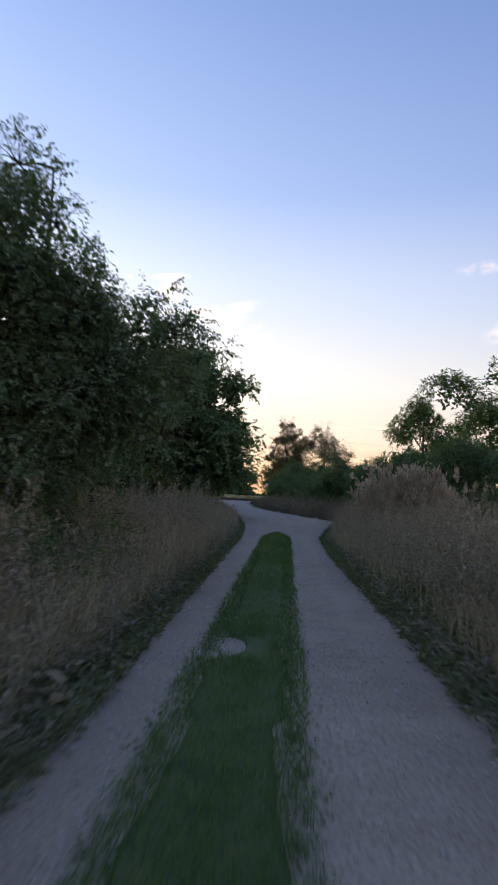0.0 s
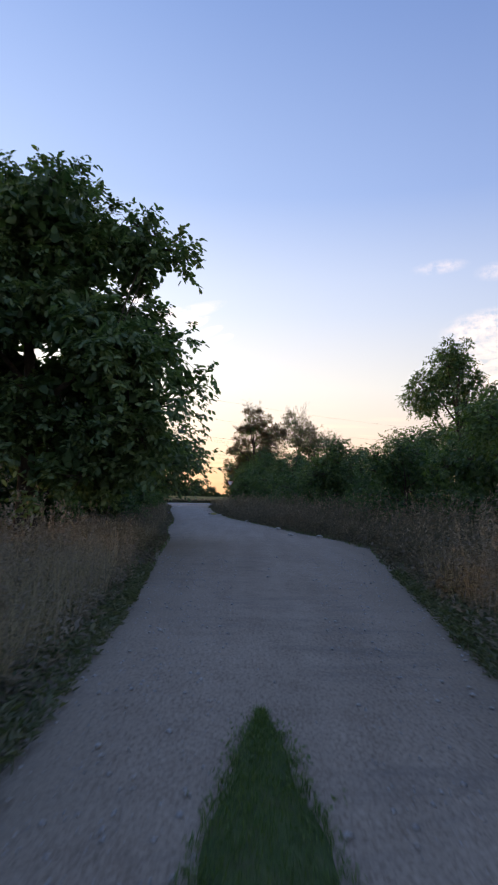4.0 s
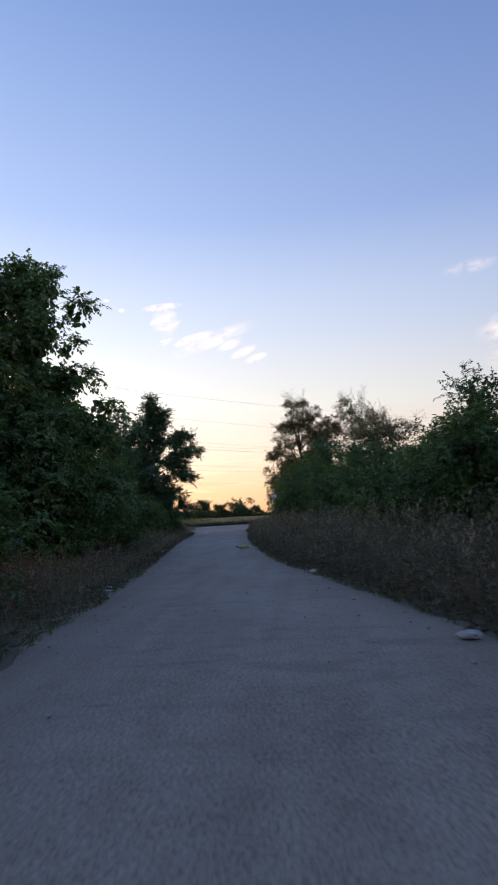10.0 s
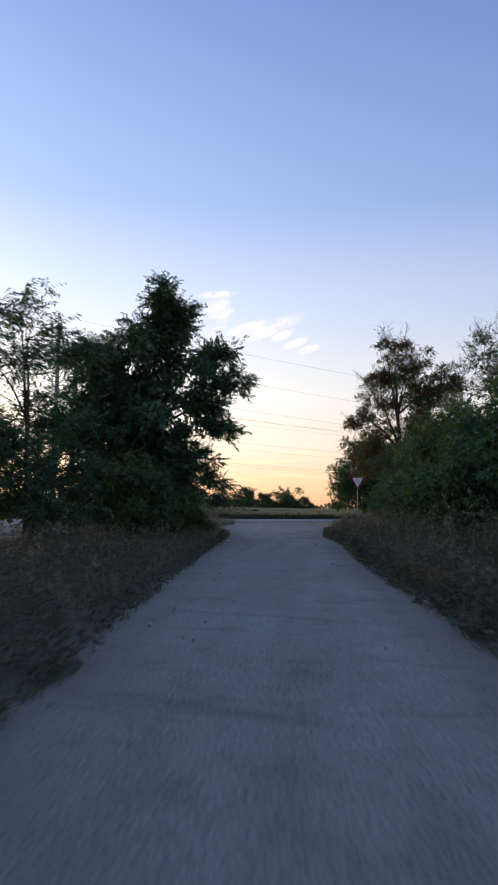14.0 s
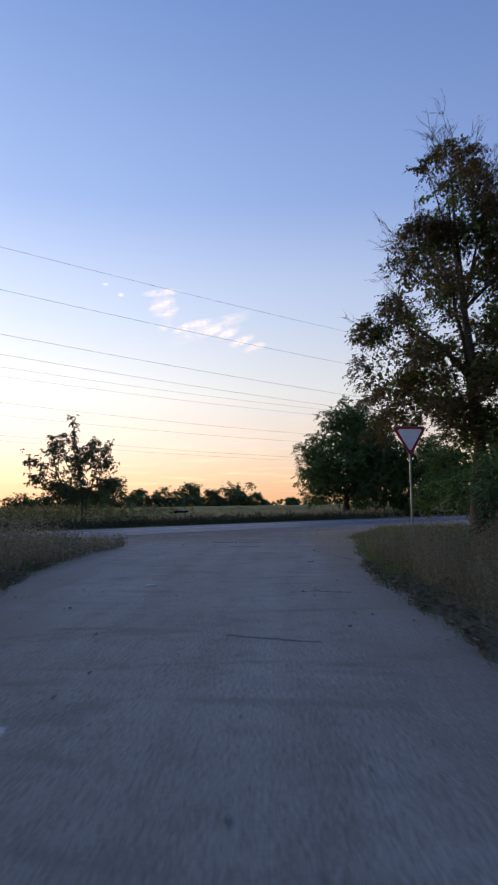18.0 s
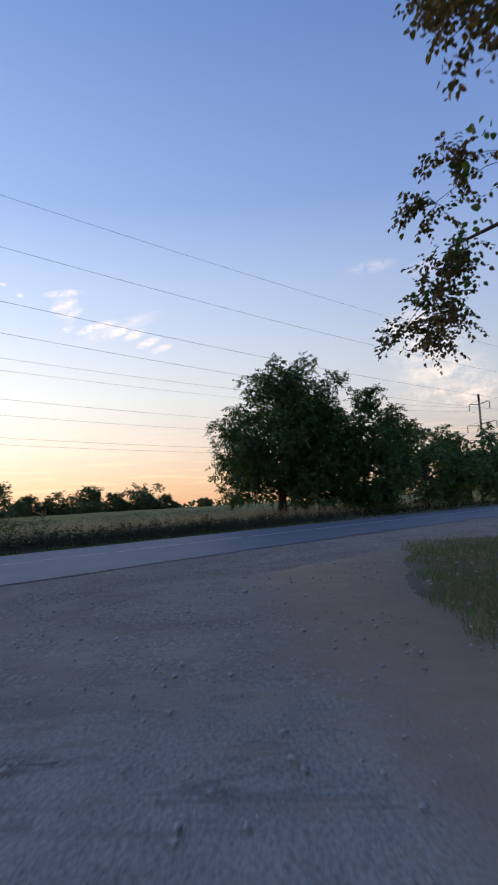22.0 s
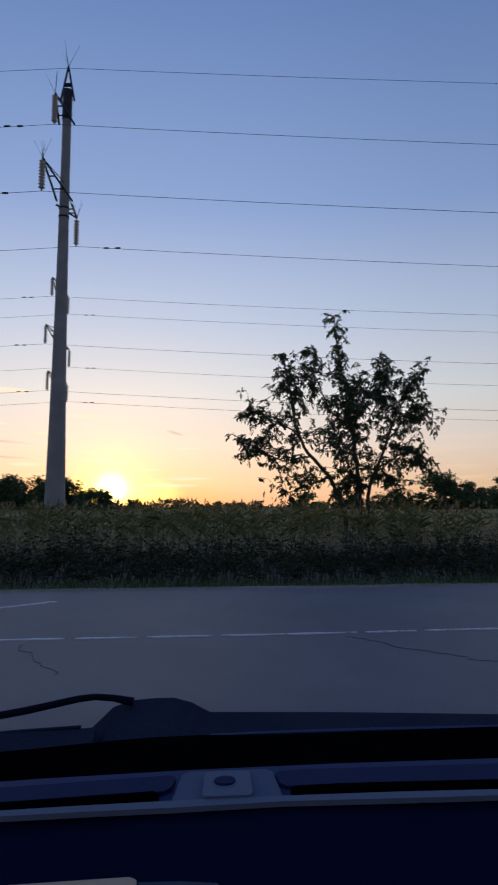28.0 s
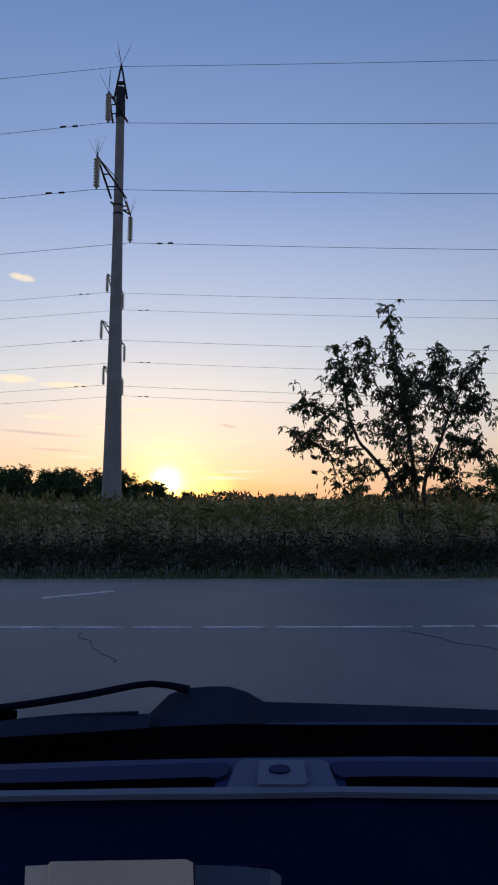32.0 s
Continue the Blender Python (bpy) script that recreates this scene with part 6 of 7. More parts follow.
grass_patch("verge_grass", "tall yellow-green grass beside the lane's mouth", beside_lane(vr, 9000, 1, 33, 49, 0.45, 4.0, 1.1), 0.3, 0.75, 0.007, M["dry_grass"], 89, (0.1, 0.8))
weed_patch("dry sparse weeds round the foot of a road sign", corner[:: 40][:420] + np.array([0.5, 0.0]), 0.2, 0.55, 17, leaves=9, leaf_len=0.07, heads=0.6, head_size=0.04)

# verge, weeds and crop across the road
s = np.concatenate([vr.uniform(-22, 22, 13000), vr.uniform(22, 70, 4000)])
grass_patch("verge_grass", "short green verge grass across the road", road_at(s, 3.7 + 1.2 * vr.random(len(s)) ** 1.1), 0.06, 0.2, 0.014, M["verge_green"], 21)
# ditch plants on level ground; the ditch's shade is in their leaf colour
s = np.concatenate([vr.uniform(-26, 24, 2200), vr.uniform(24, 80, 500)])
weed_patch("ditch weeds between the verge and the crop, darkened for shade", road_at(s, 4.2 + 4.2 * vr.random(len(s)) ** 0.8), 0.3, 0.95, 22, leaves=14, leaf_len=0.17, heads=0.1, leaf="ditch_leaf_shade")
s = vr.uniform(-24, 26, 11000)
grass_patch("ditch_grass", "rank grass filling the ditch across the road, darkened for shade", road_at(s, 4.3 + 4.6 * vr.random(len(s))), 0.15, 0.5, 0.022, M["ditch_leaf_shade"], 29, (0.1, 0.9))
s = vr.uniform(-30, 40, 1900)
weed_patch("brown seeding weeds between the ditch and the corn", road_at(s, 7.2 + 2.2 * vr.random(len(s))), 0.35, 0.95, 28, leaves=8, leaf_len=0.12, heads=0.5, leaf="dark_weed")
s = np.concatenate([vr.uniform(-14, 10, 5000), vr.uniform(5, 45, 17000), vr.uniform(30, 110, 9000)])
grass_patch("dry_meadow", "pale dry meadow grass beyond the road", road_at(s, 8.0 + 22 * vr.random(len(s)) ** 1.25), 0.7, 1.2, 0.03, M["straw"], 23)
s = vr.uniform(-70, 30, 1200)
grass_patch("dry_meadow", "pale dry grass mixed into the ditch weeds", road_at(s, 6.4 + 2.4 * vr.random(len(s))), 0.4, 0.85, 0.016, M["dry_grass"], 24)
s = vr.uniform(-45, 30, 3500)
grass_patch("dry_meadow", "thin brown grass tufts standing before the corn", road_at(s, 7.6 + 1.6 * vr.random(len(s))), 0.35, 0.95, 0.012, M["weed_leaf"], 27, (0.1, 0.8))


def corn(label, xy, seed, count=7, scale=1.0):
    r = np.random.default_rng(seed)
    n = len(xy)
    h = r.uniform(0.85, 1.3, n) * scale
    stem = blade_arrays(r, xy, 0.0, h, np.full(n, 0.022), r.uniform(0.0, 0.1, n))
    own = np.repeat(np.arange(n), count)
    z = r.uniform(0.06, 0.95, len(own))
    pts = np.c_[xy[own] + r.normal(0, 0.02, (len(own), 2)), h[own] * z]
    a = r.uniform(0, 6.28, len(own))
    ax = unit(np.stack([np.cos(a), np.sin(a), r.uniform(0.7, 2.4, len(own))], 1))
    nrm = unit(np.stack([-np.cos(a) * 0.6, -np.sin(a) * 0.6, np.ones(len(own))], 1))
    ln = r.uniform(0.2, 0.46, len(own))
    lv = leaf_arrays(pts, ax, nrm, ln, np.full(len(own), 0.034), r.uniform(0.1, 0.75, (len(own), 1)), True)
    # split the folded leaves into triangles so that all faces are alike
    tri = np.concatenate([lv[1][:, [0, 1, 2]], lv[1][:, [0, 2, 3]]])
    root = thing("corn_crop", (0, 0, 0), label, "crop", kind="stuff")
    part("corn_stalks", fast_mesh("corn_stalks", stem[0], stem[1], M["corn_stalk"]), root)
    part("corn_leaves", fast_mesh("corn_leaves", lv[0], tri, M["corn_leaf"]), root)
    tips = stem[0].reshape(n, 5, 3)[:, 4]
    v, f = head_arrays(r, tips, 5, 0.16)
    part("tassels", fast_mesh("tassels", v, f, M["dry_grass"]), root)


cs, co_ = np.meshgrid(np.arange(-46, 12, 0.30), np.arange(9.4, 30, 0.75))
keep = vr.random(cs.size) < (0.62 - 0.016 * co_.ravel()) * np.clip((11 - cs.ravel()) / 6, 0, 1)
cs, co_ = cs.ravel()[keep], co_.ravel()[keep]
corn("unripe corn standing along the road", road_at(cs + vr.normal(0, 0.08, len(cs)), co_ + vr.normal(0, 0.06, len(cs))), 31, 10)
# the tops of the crop further off, as one uneven canopy
fs, fo = np.meshgrid(np.concatenate([np.arange(-160, -60, 5.0), np.arange(-60, 130, 1.6), np.arange(130, 330, 8.0)]), np.concatenate([np.arange(22, 60, 1.6), np.arange(60, 260, 8.0)]))
rows = road_at(fs, fo)
zz = 0.92 + 0.09 * wavy(rows * 1.3) + vr.normal(0, 0.05, rows.shape[:2])
zz[0] = -0.05
vv = np.concatenate([rows, zz[..., None]], -1)
r_, c_ = rows.shape[:2]
i = (np.arange(r_ - 1)[:, None] * c_ + np.arange(c_ - 1)[None]).ravel()
M["canopy"] = surf("canopy", [(0.27, 0.235, 0.092), (0.52, 0.41, 0.180), (0.38, 0.33, 0.125), (0.66, 0.50, 0.27)], 0.05, 3.0, 0.95, 0.9, speck=0.6, spec=0.0)
tagged(new("field_crop", fast_mesh("field_crop", vv.reshape(-1, 3), np.stack([i, i + 1, i + c_ + 1, i + c_], 1), M["canopy"])), "wide field of ripening crop reaching to the horizon", "crop field", kind="stuff")
s = vr.uniform(-75, 140, 14000)
grass_patch("crop_tops", "upper leaves of the field crop", road_at(s, 20 + 90 * vr.random(len(s)) ** 1.7), 1.05, 1.4, 0.05, M["straw"], 33)

# loose stones
sr = np.random.default_rng(8)
y = sr.uniform(-60, 51, 3000)
u = np.where(sr.random(len(y)) < 0.6, np.abs(sr.normal(0, 0.14, len(y))), sr.random(len(y)))
u = np.where(sr.random(len(y)) < 0.5, u, 1 - u).clip(0, 1)
xy = np.stack([left_edge(y) + (right_edge(y) - left_edge(y)) * u, y], 1)
v, f = stone_arrays(sr, np.c_[xy, np.full(len(y), 0.012)], 0.007 + 0.022 * sr.random(len(y)) ** 4)
tagged(new("lane_stones", fast_mesh("lane_stones", v, f, M["stone"])), "small pale stones scattered on the lane", "stones", kind="stuff")
y = sr.uniform(-60, -24, 5200)
u = np.where(sr.random(len(y)) < 0.5, sr.uniform(0.0, 0.36, len(y)), sr.uniform(0.62, 1.0, len(y)))
xy = np.stack([left_edge(y) + (right_edge(y) - left_edge(y)) * u, y], 1)
v, f = stone_arrays(sr, np.c_[xy, np.full(len(y), 0.005)], 0.006 + 0.017 * sr.random(len(y)) ** 4)
tagged(new("track_stones", fast_mesh("track_stones", v, f, M["stone"])), "broken pale stones bedded in the wheel tracks", "stones", kind="stuff")
xy = np.concatenate([road_at(sr.uniform(-10, 22, 4000), -4.6 - 2.8 * sr.random(4000)), np.stack([sr.uniform(-10, 2, 2600), sr.uniform(50, 64, 2600)], 1)])
far_side = (xy - road_at(0, 0)) @ np.array([-0.70, 0.714])
xy = xy[far_side < -4.4]
v, f = stone_arrays(sr, np.c_[xy, np.full(len(xy), 0.024)], 0.008 + 0.026 * sr.random(len(xy)) ** 3)
tagged(new("roadside_gravel", fast_mesh("roadside_gravel", v, f, M["stone"])), "loose gravel stones beside the tarmac", "gravel", kind="stuff")


# ---- single things ----
def rock(place, size, label, seed):
    bm = bmesh.new()
    bmesh.ops.create_icosphere(bm, subdivisions=2, radius=size)
    r = random.Random(seed)
    for v in bm.verts:
        v.co *= 1 + r.uniform(-0.22, 0.18)
        v.co.z *= 0.42
    ob = new("rock", bm_mesh("rock", bm, M["stone"]))
    ob.location = (*place, size * 0.35)
    tagged(ob, label, "rock")


for k, (x, y, sz) in enumerate(((3.3, -12.35, 0.11), (3.5, -16.5, 0.10), (-2.22, -6.78, 0.13), (-1.78, -6.68, 0.09), (-2.7, -4.1, 0.09), (-2.8, -1.1, 0.10), (-1.09, 27.5, 0.11), (-3.05, 43.9, 0.05), (-2.82, 47.3, 0.045), (-0.5, 7.4, 0.12), (0.35, 5.2, 0.10), (-3.0, 56.9, 0.06), (-2.2, 26.9, 0.06), (2.1, -5.1, 0.1), (4.4, -17.2, 0.12), (-5.2, 25.3, 0.09))):
    rock((x, y), sz, "pale chunk of limestone at the lane's edge", k)


def crumpled(name, place, size, material, label, category, seed):
    """A crumpled bag or scrap: a creased, flattened lump."""
    bm = bmesh.new()
    bmesh.ops.create_icosphere(bm, subdivisions=3, radius=1.0)
    for v in bm.verts:
        k = noise.noise(v.co * 2.3 + Vector((seed, 0, 0))) * 0.55 + noise.noise(v.co * 6.0 + Vector((0, seed, 0))) * 0.28
        v.co *= 1 + k
        v.co = Vector((v.co.x * size[0], v.co.y * size[1], max(v.co.z, -0.6) * size[2]))
    ob = new(name, bm_mesh(name, bm, material))
    ob.location = (*place, size[2] * 0.6)
    ob.rotation_euler[2] = seed * 1.7
    tagged(ob, label, category)


crumpled("plastic_bag", (-3.2, 5.5), (0.17, 0.10, 0.06), M["blue_plastic"], "crumpled blue and white plastic bag at the lane's edge", "bag", 1)
crumpled("plastic_bag", (-0.17, 6.27), (0.21, 0.15, 0.07), M["yellow_plastic"], "crumpled pale yellow plastic bag on the lane", "bag", 2)
crumpled("rag", (-0.31, 7.3), (0.19, 0.09, 0.035), M["crack"], "dark flattened rag lying on the lane", "rag", 3)
for k, (x, y) in enumerate(((-5.3, 33.6), (-5.24, 32.3), (-5.7, 40.0), (-5.4, 28.1), (-1.0, 27.9), (-1.7, -6.9))):
    crumpled("paper_scrap", (x, y), (0.11, 0.05, 0.014), M["paper"], "white scrap of paper on the ground", "litter", 4 + k)


def give_way_sign(place, turn):
    root = thing("give_way_sign", place, "red-rimmed white give way sign on a grey steel post", "road sign")
    root.rotation_euler[2] = radians(turn)

    def plate(name, side, thick, y, material, zc=3.11):
        bm = bmesh.new()
        k = side / math.sqrt(3)
        verts = []
        for i in range(3):
            a = radians(-90 + 120 * i)
            c = Vector((math.cos(a) * k * 0.87, 0, math.sin(a) * k * 0.87))
            for j in range(-3, 4):
                b = a + radians(20 * j)
                verts.append(bm.verts.new(c + Vector((math.cos(b), 0, math.sin(b))) * k * 0.13))
        face = bm.faces.new(verts)
        out = bmesh.ops.extrude_face_region(bm, geom=[face])
        bmesh.ops.translate(bm, vec=(0, thick, 0), verts=[e for e in out["geom"] if isinstance(e, bmesh.types.BMVert)])
        bmesh.ops.translate(bm, vec=(0, y, zc), verts=bm.verts)
        bmesh.ops.recalc_face_normals(bm, faces=bm.faces)
        part(name, bm_mesh(name, bm, material), root)

    plate("backing", 0.90, 0.012, -0.050, M["galvanised"])
    plate("rim", 0.885, 0.004, -0.055, M["sign_red"])
    plate("face", 0.66, 0.004, -0.060, M["sign_white"])
    part("post", tubes("post", [(np.array([[0, 0, -0.2], [0, 0, 1.5], [0.004, 0, 3.3]]), [0.032, 0.032, 0.032])], M["galvanised"], 14), root)
    for z in (2.95, 3.22):
        part("clamp", tubes("clamp", [(np.array([[0, 0, z - 0.02], [0, 0, z + 0.02]]), [0.04, 0.04])], M["steel"], 12), root)


give_way_sign((0.02, 48.4, 0), 8)


def ring_stack(name, zs, radii, material, x=0.0, y=0.0, sides=10):
    return tubes(name, [(np.array([[x, y, z] for z in zs]), radii)], material, sides)


def utility_pole(place, height, r0, r1, label, turn, arm=0.5):
    root = thing("utility_pole", place, label, "utility pole")
    root.rotation_euler[2] = radians(turn)
    z = np.linspace(-0.3, height, 8)
    part("shaft", tubes("shaft", [(np.c_[np.zeros((8, 2)), z], np.linspace(r0, r1, 8))], M["concrete"], 10), root)
    part("crossarm", tubes("crossarm", [(np.array([[-arm, 0, height - 0.18], [arm, 0, height - 0.18]]), [0.025, 0.025])], M["steel"], 6), root)
    part("crossarm", tubes("crossarm", [(np.array([[0, -0.02, height - 0.75], [arm * 0.55, 0, height - 0.68]]), [0.012, 0.012])], M["steel"], 5), root)
    part("top_pin", tubes("top_pin", [(np.array([[0.02, 0, height], [0.02, 0, height + 0.42]]), [0.014, 0.012])], M["steel"], 6), root)
    for x, z0 in ((-arm * 0.9, height - 0.16), (arm * 0.6, height - 0.16), (arm * 0.95, height - 0.16), (0.02, height + 0.40)):
        pin = part("insulator", ring_stack("insulator", [z0, z0 + 0.06, z0 + 0.07, z0 + 0.10, z0 + 0.11, z0 + 0.16, z0 + 0.18], [0.012, 0.012, 0.045, 0.05, 0.035, 0.04, 0.008], M["steel"], x), root)
    return root


utility_pole((-5.65, -28.7, 0), 7.35, 0.14, 0.10, "slim grey concrete pole with small insulators on a short crossarm", 10, 0.62)
utility_pole((-14.1, 34.0, 0), 8.6, 0.15, 0.10, "concrete pole with a short crossarm above the trees", 40, 0.6)

# ---- the high-voltage line ----
LINE_YAW = -51.0
along = np.array([-math.sin(radians(LINE_YAW)), math.cos(radians(LINE_YAW)), 0.0])
toward = np.array([along[1], -along[0], 0.0])     # across the line, towards the lane


def insulator_string(parent, top, length, discs):
    zs, rs = [], []
    for k in range(discs):
        z = top[2] - 0.12 - (length - 0.2) * k / discs
        step = (length - 0.2) / discs
        zs += [z, z - step * 0.35, z - step * 0.45, z - step * 0.95]
        rs += [0.045, 0.15, 0.145, 0.045]
    s = part("insulator_string", tubes("insulator_string", [(np.array([[top[0], top[1], z] for z in zs]), rs)], M["porcelain"], 10), parent, "string of pale porcelain insulator discs")
    part("hanger", tubes("hanger", [(np.array([[top[0], top[1], top[2]], [top[0], top[1], zs[0]]]), [0.03, 0.03])], M["steel"], 6), s)
    part("clamp", tubes("clamp", [(np.array([[top[0], top[1], zs[-1]], [top[0], top[1], top[2] - length]]), [0.03, 0.045])], M["steel"], 6), s)


def lattice_arm(parent, z, reach, side, spikes=True):
    """A steel arm of two chords that meet at the tip, with rungs, on one side of the pole."""
    d = toward * side
    root_hi, root_lo, tip = np.array([0, 0, z + 0.55]), np.array([0, 0, z - 0.35]), d * reach + np.array([0, 0, z])
    a1, a2 = root_lo + along * 0.38, root_lo - along * 0.38
    lines = [(np.stack([a1, tip]), [0.055, 0.05]), (np.stack([a2, tip]), [0.055, 0.05]), (np.stack([root_hi, tip]), [0.022, 0.022])]
    for t in (0.3, 0.6):
        lines.append((np.stack([a1 + (tip - a1) * t, a2 + (tip - a2) * t]), [0.035, 0.035]))
    arm = part("crossarm", tubes("crossarm", lines, M["steel"], 5), parent)
    if spikes:
        r = np.random.default_rng(int(z * 10))
        lines = [(np.stack([tip, tip + np.array([r.normal(0, 0.22), r.normal(0, 0.22), r.uniform(0.7, 1.0)])]), [0.012, 0.005]) for _ in range(5)]
        part("bird_spikes", tubes("bird_spikes", lines, M["steel"], 3), arm)
    return tip


def wire(points, label):
    ob = new("power_line_wire", tubes("power_line_wire", [(points, np.full(len(points), 0.012))], M["wire"], 4))
    tagged(ob, label, "cable", "wires of the power line")


def span(at, length=140.0, sag=2.1):
    """A hanging wire both ways from a point of support."""
    t = np.linspace(-2, 1, 91)
    u = np.mod(t, 1.0)
    drop = -4 * sag * u * (1 - u)
    return at[None] + along[None] * (t * length)[:, None] + np.array([0, 0, 1.0]) * drop[:, None]


def damper(parent, at):
    for k in (-0.3, 0.3):
        c = at + along * k - np.array([0, 0, 0.09])
        part("vibration_damper", tubes("vibration_damper", [(np.stack([c - along * 0.14, c - along * 0.08, c + along * 0.08, c + along * 0.14]), [0.035, 0.045, 0.045, 0.035])], M["steel"], 6), parent)


def pylon(place, height, r0, r1, arms, label, top_frame=True, string=1.55, discs=9):
    root = thing("power_pylon", place, label, "pylon", "high-voltage pylons")
    z = np.linspace(-0.5, height, 12)
    part("shaft", tubes("shaft", [(np.c_[np.zeros((12, 2)), z], r1 + (r0 - r1) * (1 - np.linspace(0, 1, 12)) ** 1.9)], M["concrete"], 12), root, "tapering grey concrete shaft")
    bm = bmesh.new()
    bmesh.ops.create_cone(bm, cap_ends=True, segments=12, radius1=r1 + 0.03, radius2=r1 + 0.02, depth=1.6, matrix=Matrix.Translation((0, 0, height - 0.75)))
    part("collar", bm_mesh("collar", bm, M["steel"]), root)
    if top_frame:
        tip = np.array([0, 0, height + 1.35])
        a, b = along * 0.34, -along * 0.34
        lines = [(np.stack([a + [0, 0, height - 0.5], tip]), [0.055, 0.05]), (np.stack([b + [0, 0, height - 0.5], tip]), [0.055, 0.05]), (np.stack([a * 0.6 + [0, 0, height + 0.35], b * 0.6 + [0, 0, height + 0.35]]), [0.1, 0.1])]
        frame_part = part("top_frame", tubes("top_frame", lines, M["steel"], 5), root)
        r = np.random.default_rng(3)
        part("bird_spikes", tubes("bird_spikes", [(np.stack([tip, tip + np.array([r.normal(0, 0.25), r.normal(0, 0.25), r.uniform(0.6, 0.95)])]), [0.012, 0.005]) for _ in range(5)], M["steel"], 3), frame_part)
        wire(np.array(place) + span(tip - [0, 0, 0.1], sag=1.7), "thin earth wire along the top of the pylons")
    for zz, reach, side in arms:
        tip = lattice_arm(root, zz, reach, side, top_frame)
        insulator_string(root, tip, string, discs)
        low = tip - np.array([0, 0, string])
        damper(root, low + along * (1.9 if side < 0 else -1.9))
        wire(np.array(place) + span(low), "dark sagging high-voltage wire against the evening sky")
    for zz in (height * 0.72, height * 0.70):
        part("band", tubes("band", [(np.array([[0, 0, zz - 0.05], [0, 0, zz + 0.05]]), [r1 + (r0 - r1) * 0.10 + 0.02] * 2)], M["steel"], 12), root)
    return root


PYLON = (-33.6, 74.2, 0.0)
first_pylon = pylon(PYLON, 22.0, 0.52, 0.21, [(20.6, 1.9, 1), (16.6, 3.3, 1), (16.4, 2.2, -1)], "tall tapering concrete power pylon with steel arms and insulators")
second_pylon = pylon((-52.3, 86.6, 0.0), 21.2, 0.48, 0.20, [(19.5, 2.2, 1), (19.4, 2.2, -1), (15.3, 3.4, 1), (14.9, 3.0, -1), (11.8, 2.6, 1), (11.8, 2.6, -1)], "further concrete power pylon with six steel arms", False)

for src in (first_pylon, second_pylon):
    for k in (-1, 1):
        p0 = Vector(src.location) + Vector(along) * 140.0 * k
        copy_thing(src, pose(*p0))


# ---- the car's dashboard, where the car stands at the road's edge ----
def dashboard():
    rest = carried_pose(*PATH[-1][1:])
    root = thing("car_dashboard", (0, 0, 0), "dark blue-grey car dashboard with slots below the windscreen", "dashboard")
    root.matrix_world = rest
    F = 441 / math.tan(radians(42.81 / 2))

    def p(u, v, d):
        """A place d metres ahead of the driver's eye, by the way it is seen from there."""
        return Vector(((u - 441) / F * d, -(v - 784) / F * d, -d))

    def slab(name, top, bottom, d0, d1, material, thick=0.02, label="", parent=None, smooth=False):
        """A solid between an upper outline (farther) and a lower one (nearer), with thickness downwards."""
        bm = bmesh.new()
        a = [bm.verts.new(p(u, v, d0)) for u, v in top]
        b = [bm.verts.new(p(u, v, d1)) for u, v in bottom]
        c = [bm.verts.new(x.co + Vector((0, -thick, 0))) for x in a]
        e = [bm.verts.new(x.co + Vector((0, -thick, 0))) for x in b]
        n = len(a)
        for i in range(n - 1):
            bm.faces.new((b[i], b[i + 1], a[i + 1], a[i]))
            bm.faces.new((c[i], c[i + 1], e[i + 1], e[i]))
            bm.faces.new((a[i], a[i + 1], c[i + 1], c[i]))
            bm.faces.new((e[i], e[i + 1], b[i + 1], b[i]))
        bm.faces.new((a[0], c[0], e[0], b[0]))
        bm.faces.new((a[-1], b[-1], e[-1], c[-1]))
        bmesh.ops.recalc_face_normals(bm, faces=bm.faces)
        return part(name, bm_mesh(name, bm, material, smooth), parent or root, label)

    xs = [-110, -60, 60, 180, 300, 370, 441, 520, 600, 700, 800, 940, 1080]
    line = lambda pts: [(x, float(np.interp(x, [q[0] for q in pts], [q[1] for q in pts]))) for x in xs]
    # cowl and wiper housing outside the glass
    hump = [(215, 1300), (245, 1282), (275, 1254), (300, 1230), (330, 1219), (370, 1216), (405, 1216), (436, 1225), (468, 1243), (540, 1245), (700, 1250), (940, 1260), (1030, 1264)]
    slab("cowl", hump, [(x, 1312 - 6 * (x > 300)) for x, _ in hump], 0.86, 0.74, M["cowl"], 0.03, "dark plastic cowl below the windscreen")
    slab("cowl_strip", [(470, 1281), (600, 1279), (760, 1279), (1060, 1282)], [(470, 1284), (600, 1283), (760, 1283), (1060, 1286)], 0.735, 0.73, M["dash_mid"], 0.004, "pale trim edge of the cowl")
    slab("cowl_strip", [(-110, 1290), (-60, 1286), (90, 1268), (270, 1264)], [(-110, 1332), (-60, 1327), (100, 1314), (262, 1300)], 0.80, 0.72, M["cowl"], 0.01)
    arm = [(-110, 1269), (-60, 1262), (60, 1246), (150, 1232), (240, 1214), (268, 1211), (300, 1214), (335, 1222)]
    part("wiper_arm", tubes("wiper_arm", [([tuple(p(u, v, 0.84)) for u, v in arm], [0.0052, 0.0052, 0.005, 0.005, 0.0046, 0.0044, 0.0046, 0.006])], M["wiper"], 8), root)
    part("wiper_blade", tubes("wiper_blade", [([tuple(p(u, v, 0.80)) for u, v in ((-110, 1297), (-60, 1290), (40, 1276), (130, 1268), (245, 1262))], [0.003, 0.003, 0.003, 0.003, 0.002])], M["cowl"], 6), root)
    part("wiper_joint", tubes("wiper_joint", [([tuple(p(0, 1268, 0.82)), tuple(p(28, 1266, 0.82))], [0.007, 0.006])], M["black_rubber"], 8), root)
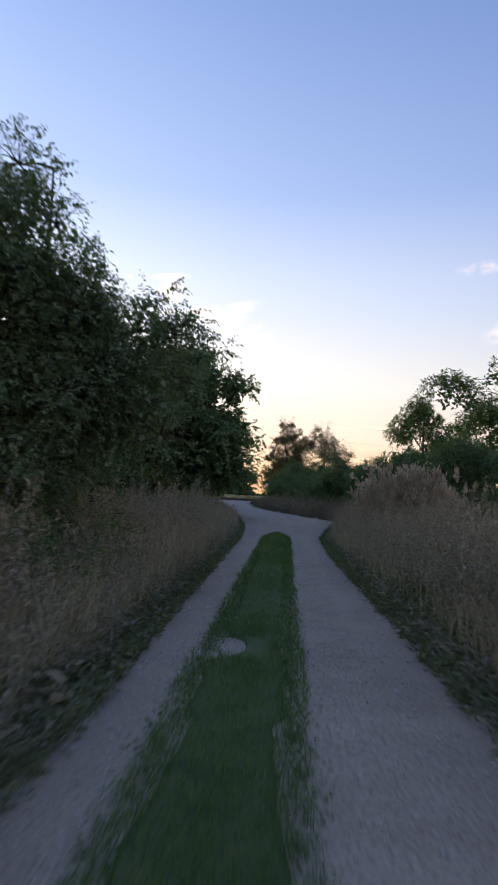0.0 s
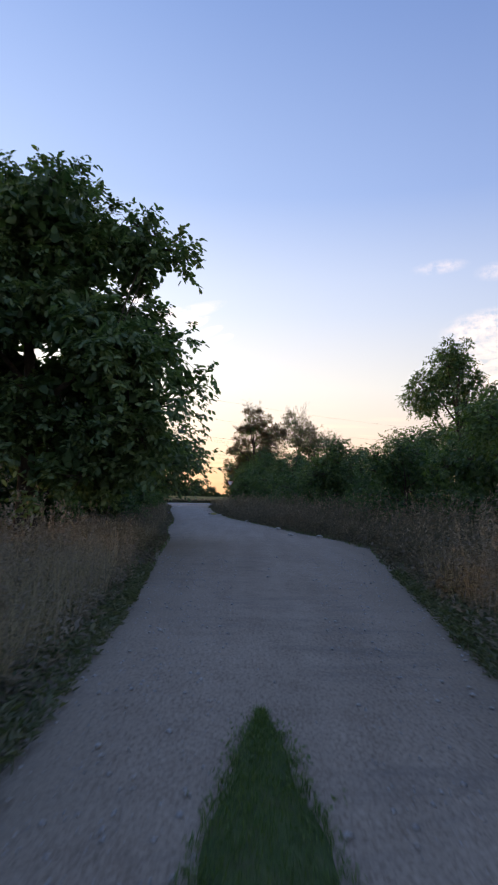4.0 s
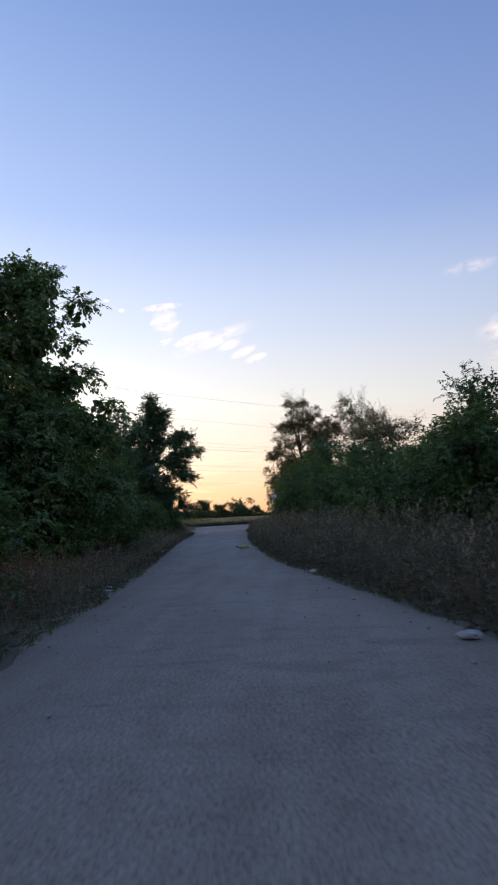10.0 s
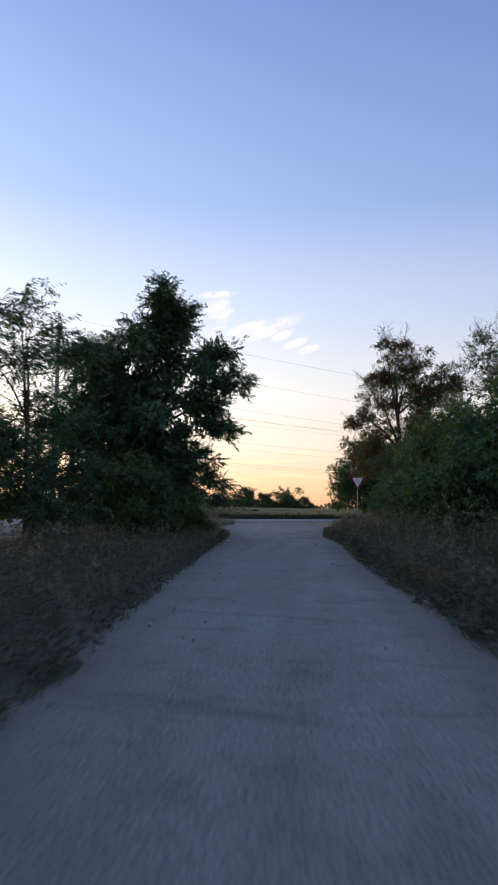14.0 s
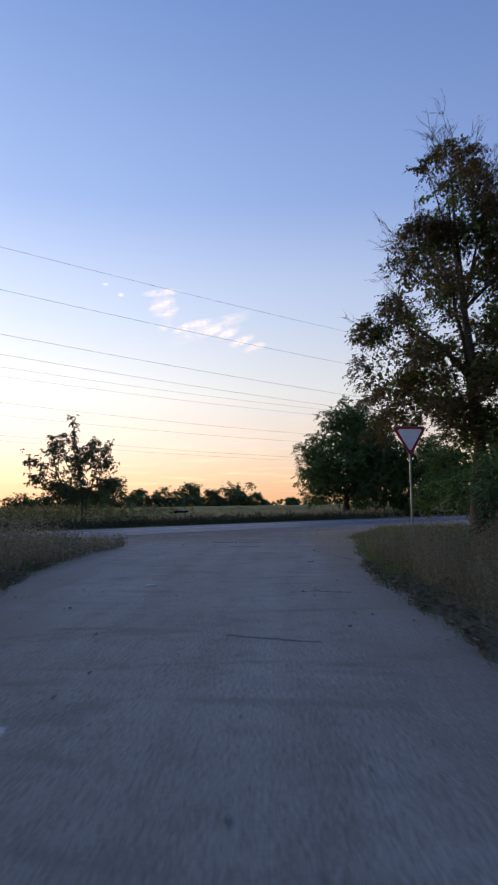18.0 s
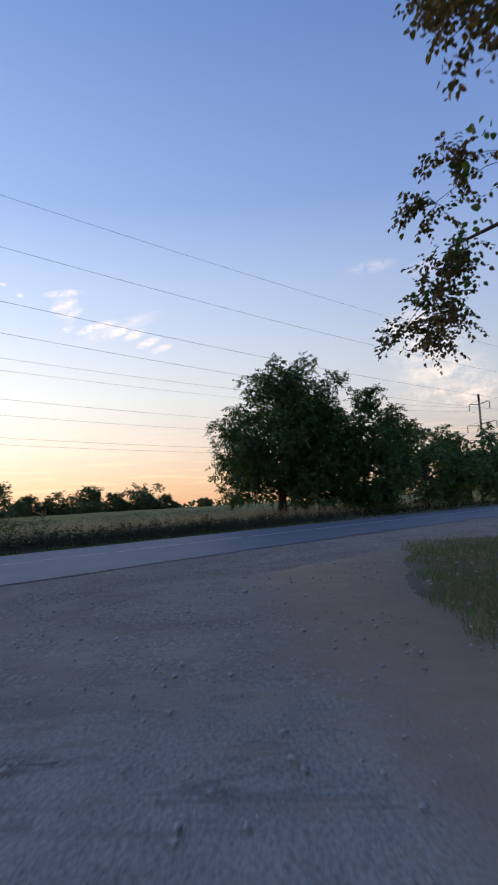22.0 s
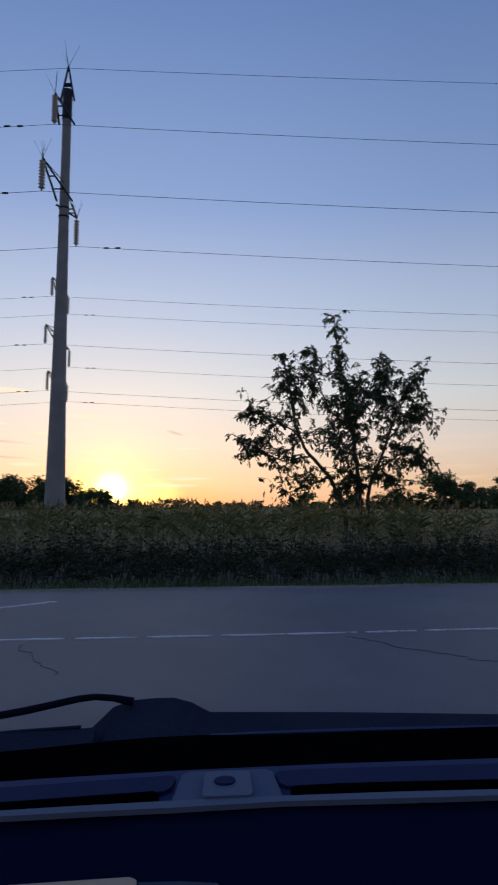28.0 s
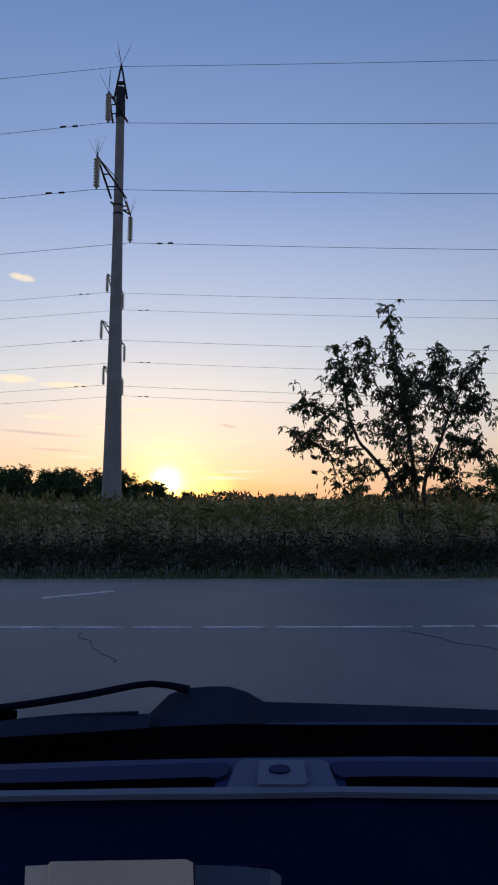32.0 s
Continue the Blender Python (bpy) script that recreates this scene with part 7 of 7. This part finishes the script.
    # black band at the foot of the glass
    slab("windscreen_seal", line([(-110, 1314), (-60, 1310), (200, 1294), (340, 1284), (441, 1282), (620, 1285), (940, 1284)]), line([(-110, 1361), (-60, 1358), (200, 1348), (441, 1343), (700, 1341), (940, 1342)]), 0.60, 0.515, M["black_rubber"], 0.06, "black band at the windscreen's foot")
    # defroster panel; its darker slope and paler lip have the light painted in
    panel = slab("defroster_panel", line([(-110, 1359), (-60, 1356), (200, 1347), (441, 1342), (700, 1340), (940, 1341)]), line([(-110, 1416), (-60, 1413), (200, 1409), (441, 1406), (700, 1405), (940, 1407)]), 0.512, 0.455, M["dash_mid"], 0.03, "blue-grey defroster panel")
    def flush(pts_hi, pts_lo, name, material, h, label="", parent=panel):
        """A thin piece lying on the panel, h metres below the eye."""
        bm = bmesh.new()
        ring = [p(u, v, h * F / (v - 784)) for u, v in pts_hi] + [p(u, v, h * F / (v - 784)) for u, v in reversed(pts_lo)]
        face = bm.faces.new([bm.verts.new(c) for c in ring])
        out = bmesh.ops.extrude_face_region(bm, geom=[face])
        bmesh.ops.translate(bm, vec=(0, -0.004, 0), verts=[e for e in out["geom"] if isinstance(e, bmesh.types.BMVert)])
        bmesh.ops.recalc_face_normals(bm, faces=bm.faces)
        return part(name, bm_mesh(name, bm, material), parent, label)

    # recesses are flat pieces; the shade of a hollow is in their darker blue
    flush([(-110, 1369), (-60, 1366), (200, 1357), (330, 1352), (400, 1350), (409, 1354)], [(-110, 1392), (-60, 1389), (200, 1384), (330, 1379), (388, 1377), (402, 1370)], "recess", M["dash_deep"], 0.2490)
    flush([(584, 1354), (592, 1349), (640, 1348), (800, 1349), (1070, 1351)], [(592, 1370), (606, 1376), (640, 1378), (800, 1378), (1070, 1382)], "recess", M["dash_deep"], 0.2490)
    for pts in ([(-110, 1391), (-60, 1388), (100, 1385), (250, 1380), (370, 1376), (380, 1380)], [(612, 1380), (620, 1376), (700, 1375), (800, 1376), (1070, 1380)]):
        flush(pts, [(x, y + 11) for x, y in pts], "vent_slot", M["black_rubber"], 0.2470, "black defroster slot")
    flush([(420, 1350), (432, 1345), (568, 1345), (580, 1350)], [(402, 1394), (410, 1398), (590, 1398), (598, 1394)], "middle_block", M["dash_grey"], 0.2480, "paler raised block between the slots")
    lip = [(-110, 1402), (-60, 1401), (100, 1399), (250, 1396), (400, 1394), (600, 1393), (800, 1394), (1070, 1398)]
    flush(lip, [(x, y + 11 + 1.2 * math.sin(x * 0.05)) for x, y in lip], "lip", M["dash_pale"], 0.2465, "rounded front lip of the panel, painted lighter as if lit")
    plate = flush([(460, 1347), (478, 1346), (520, 1346), (538, 1347)], [(455, 1384), (460, 1389), (540, 1389), (545, 1384)], "sensor_plate", M["dash_pale"], 0.2450, "small raised sensor plate")
    flush([(456, 1386), (544, 1386)], [(460, 1393), (540, 1393)], "plate_gap", M["black_rubber"], 0.2475)
    eye = [(495 + 19 * math.cos(2 * math.pi * k / 16), 1361 + 7 * math.sin(2 * math.pi * k / 16)) for k in range(16)]
    flush(eye[8:] + eye[:1], list(reversed(eye[1:8])), "sensor", M["dash_deep"], 0.2435, "", plate)
    # upright face towards the seats; the cabin's shade is in its dark navy
    slab("fascia", line([(-110, 1416), (-60, 1413), (200, 1409), (441, 1406), (700, 1405), (940, 1407)]), [(x, 1660) for x in xs], 0.454, 0.37, M["dash_navy"], 0.03, "smooth navy fascia, darkened for shade")
    holder = slab("phone_holder", [(45, 1534), (85, 1532), (90, 1526), (330, 1522), (342, 1528)], [(40, 1640), (85, 1640), (90, 1640), (330, 1640), (345, 1640)], 0.345, 0.315, M["beige_shell"], 0.012, "pale plastic clip at the fascia's foot")
    slab("holder_arm", [(345, 1532), (420, 1534), (480, 1540), (498, 1552)], [(345, 1640), (420, 1640), (480, 1640), (500, 1640)], 0.350, 0.32, M["dark_shell"], 0.012, "dark plastic clip")


dashboard()
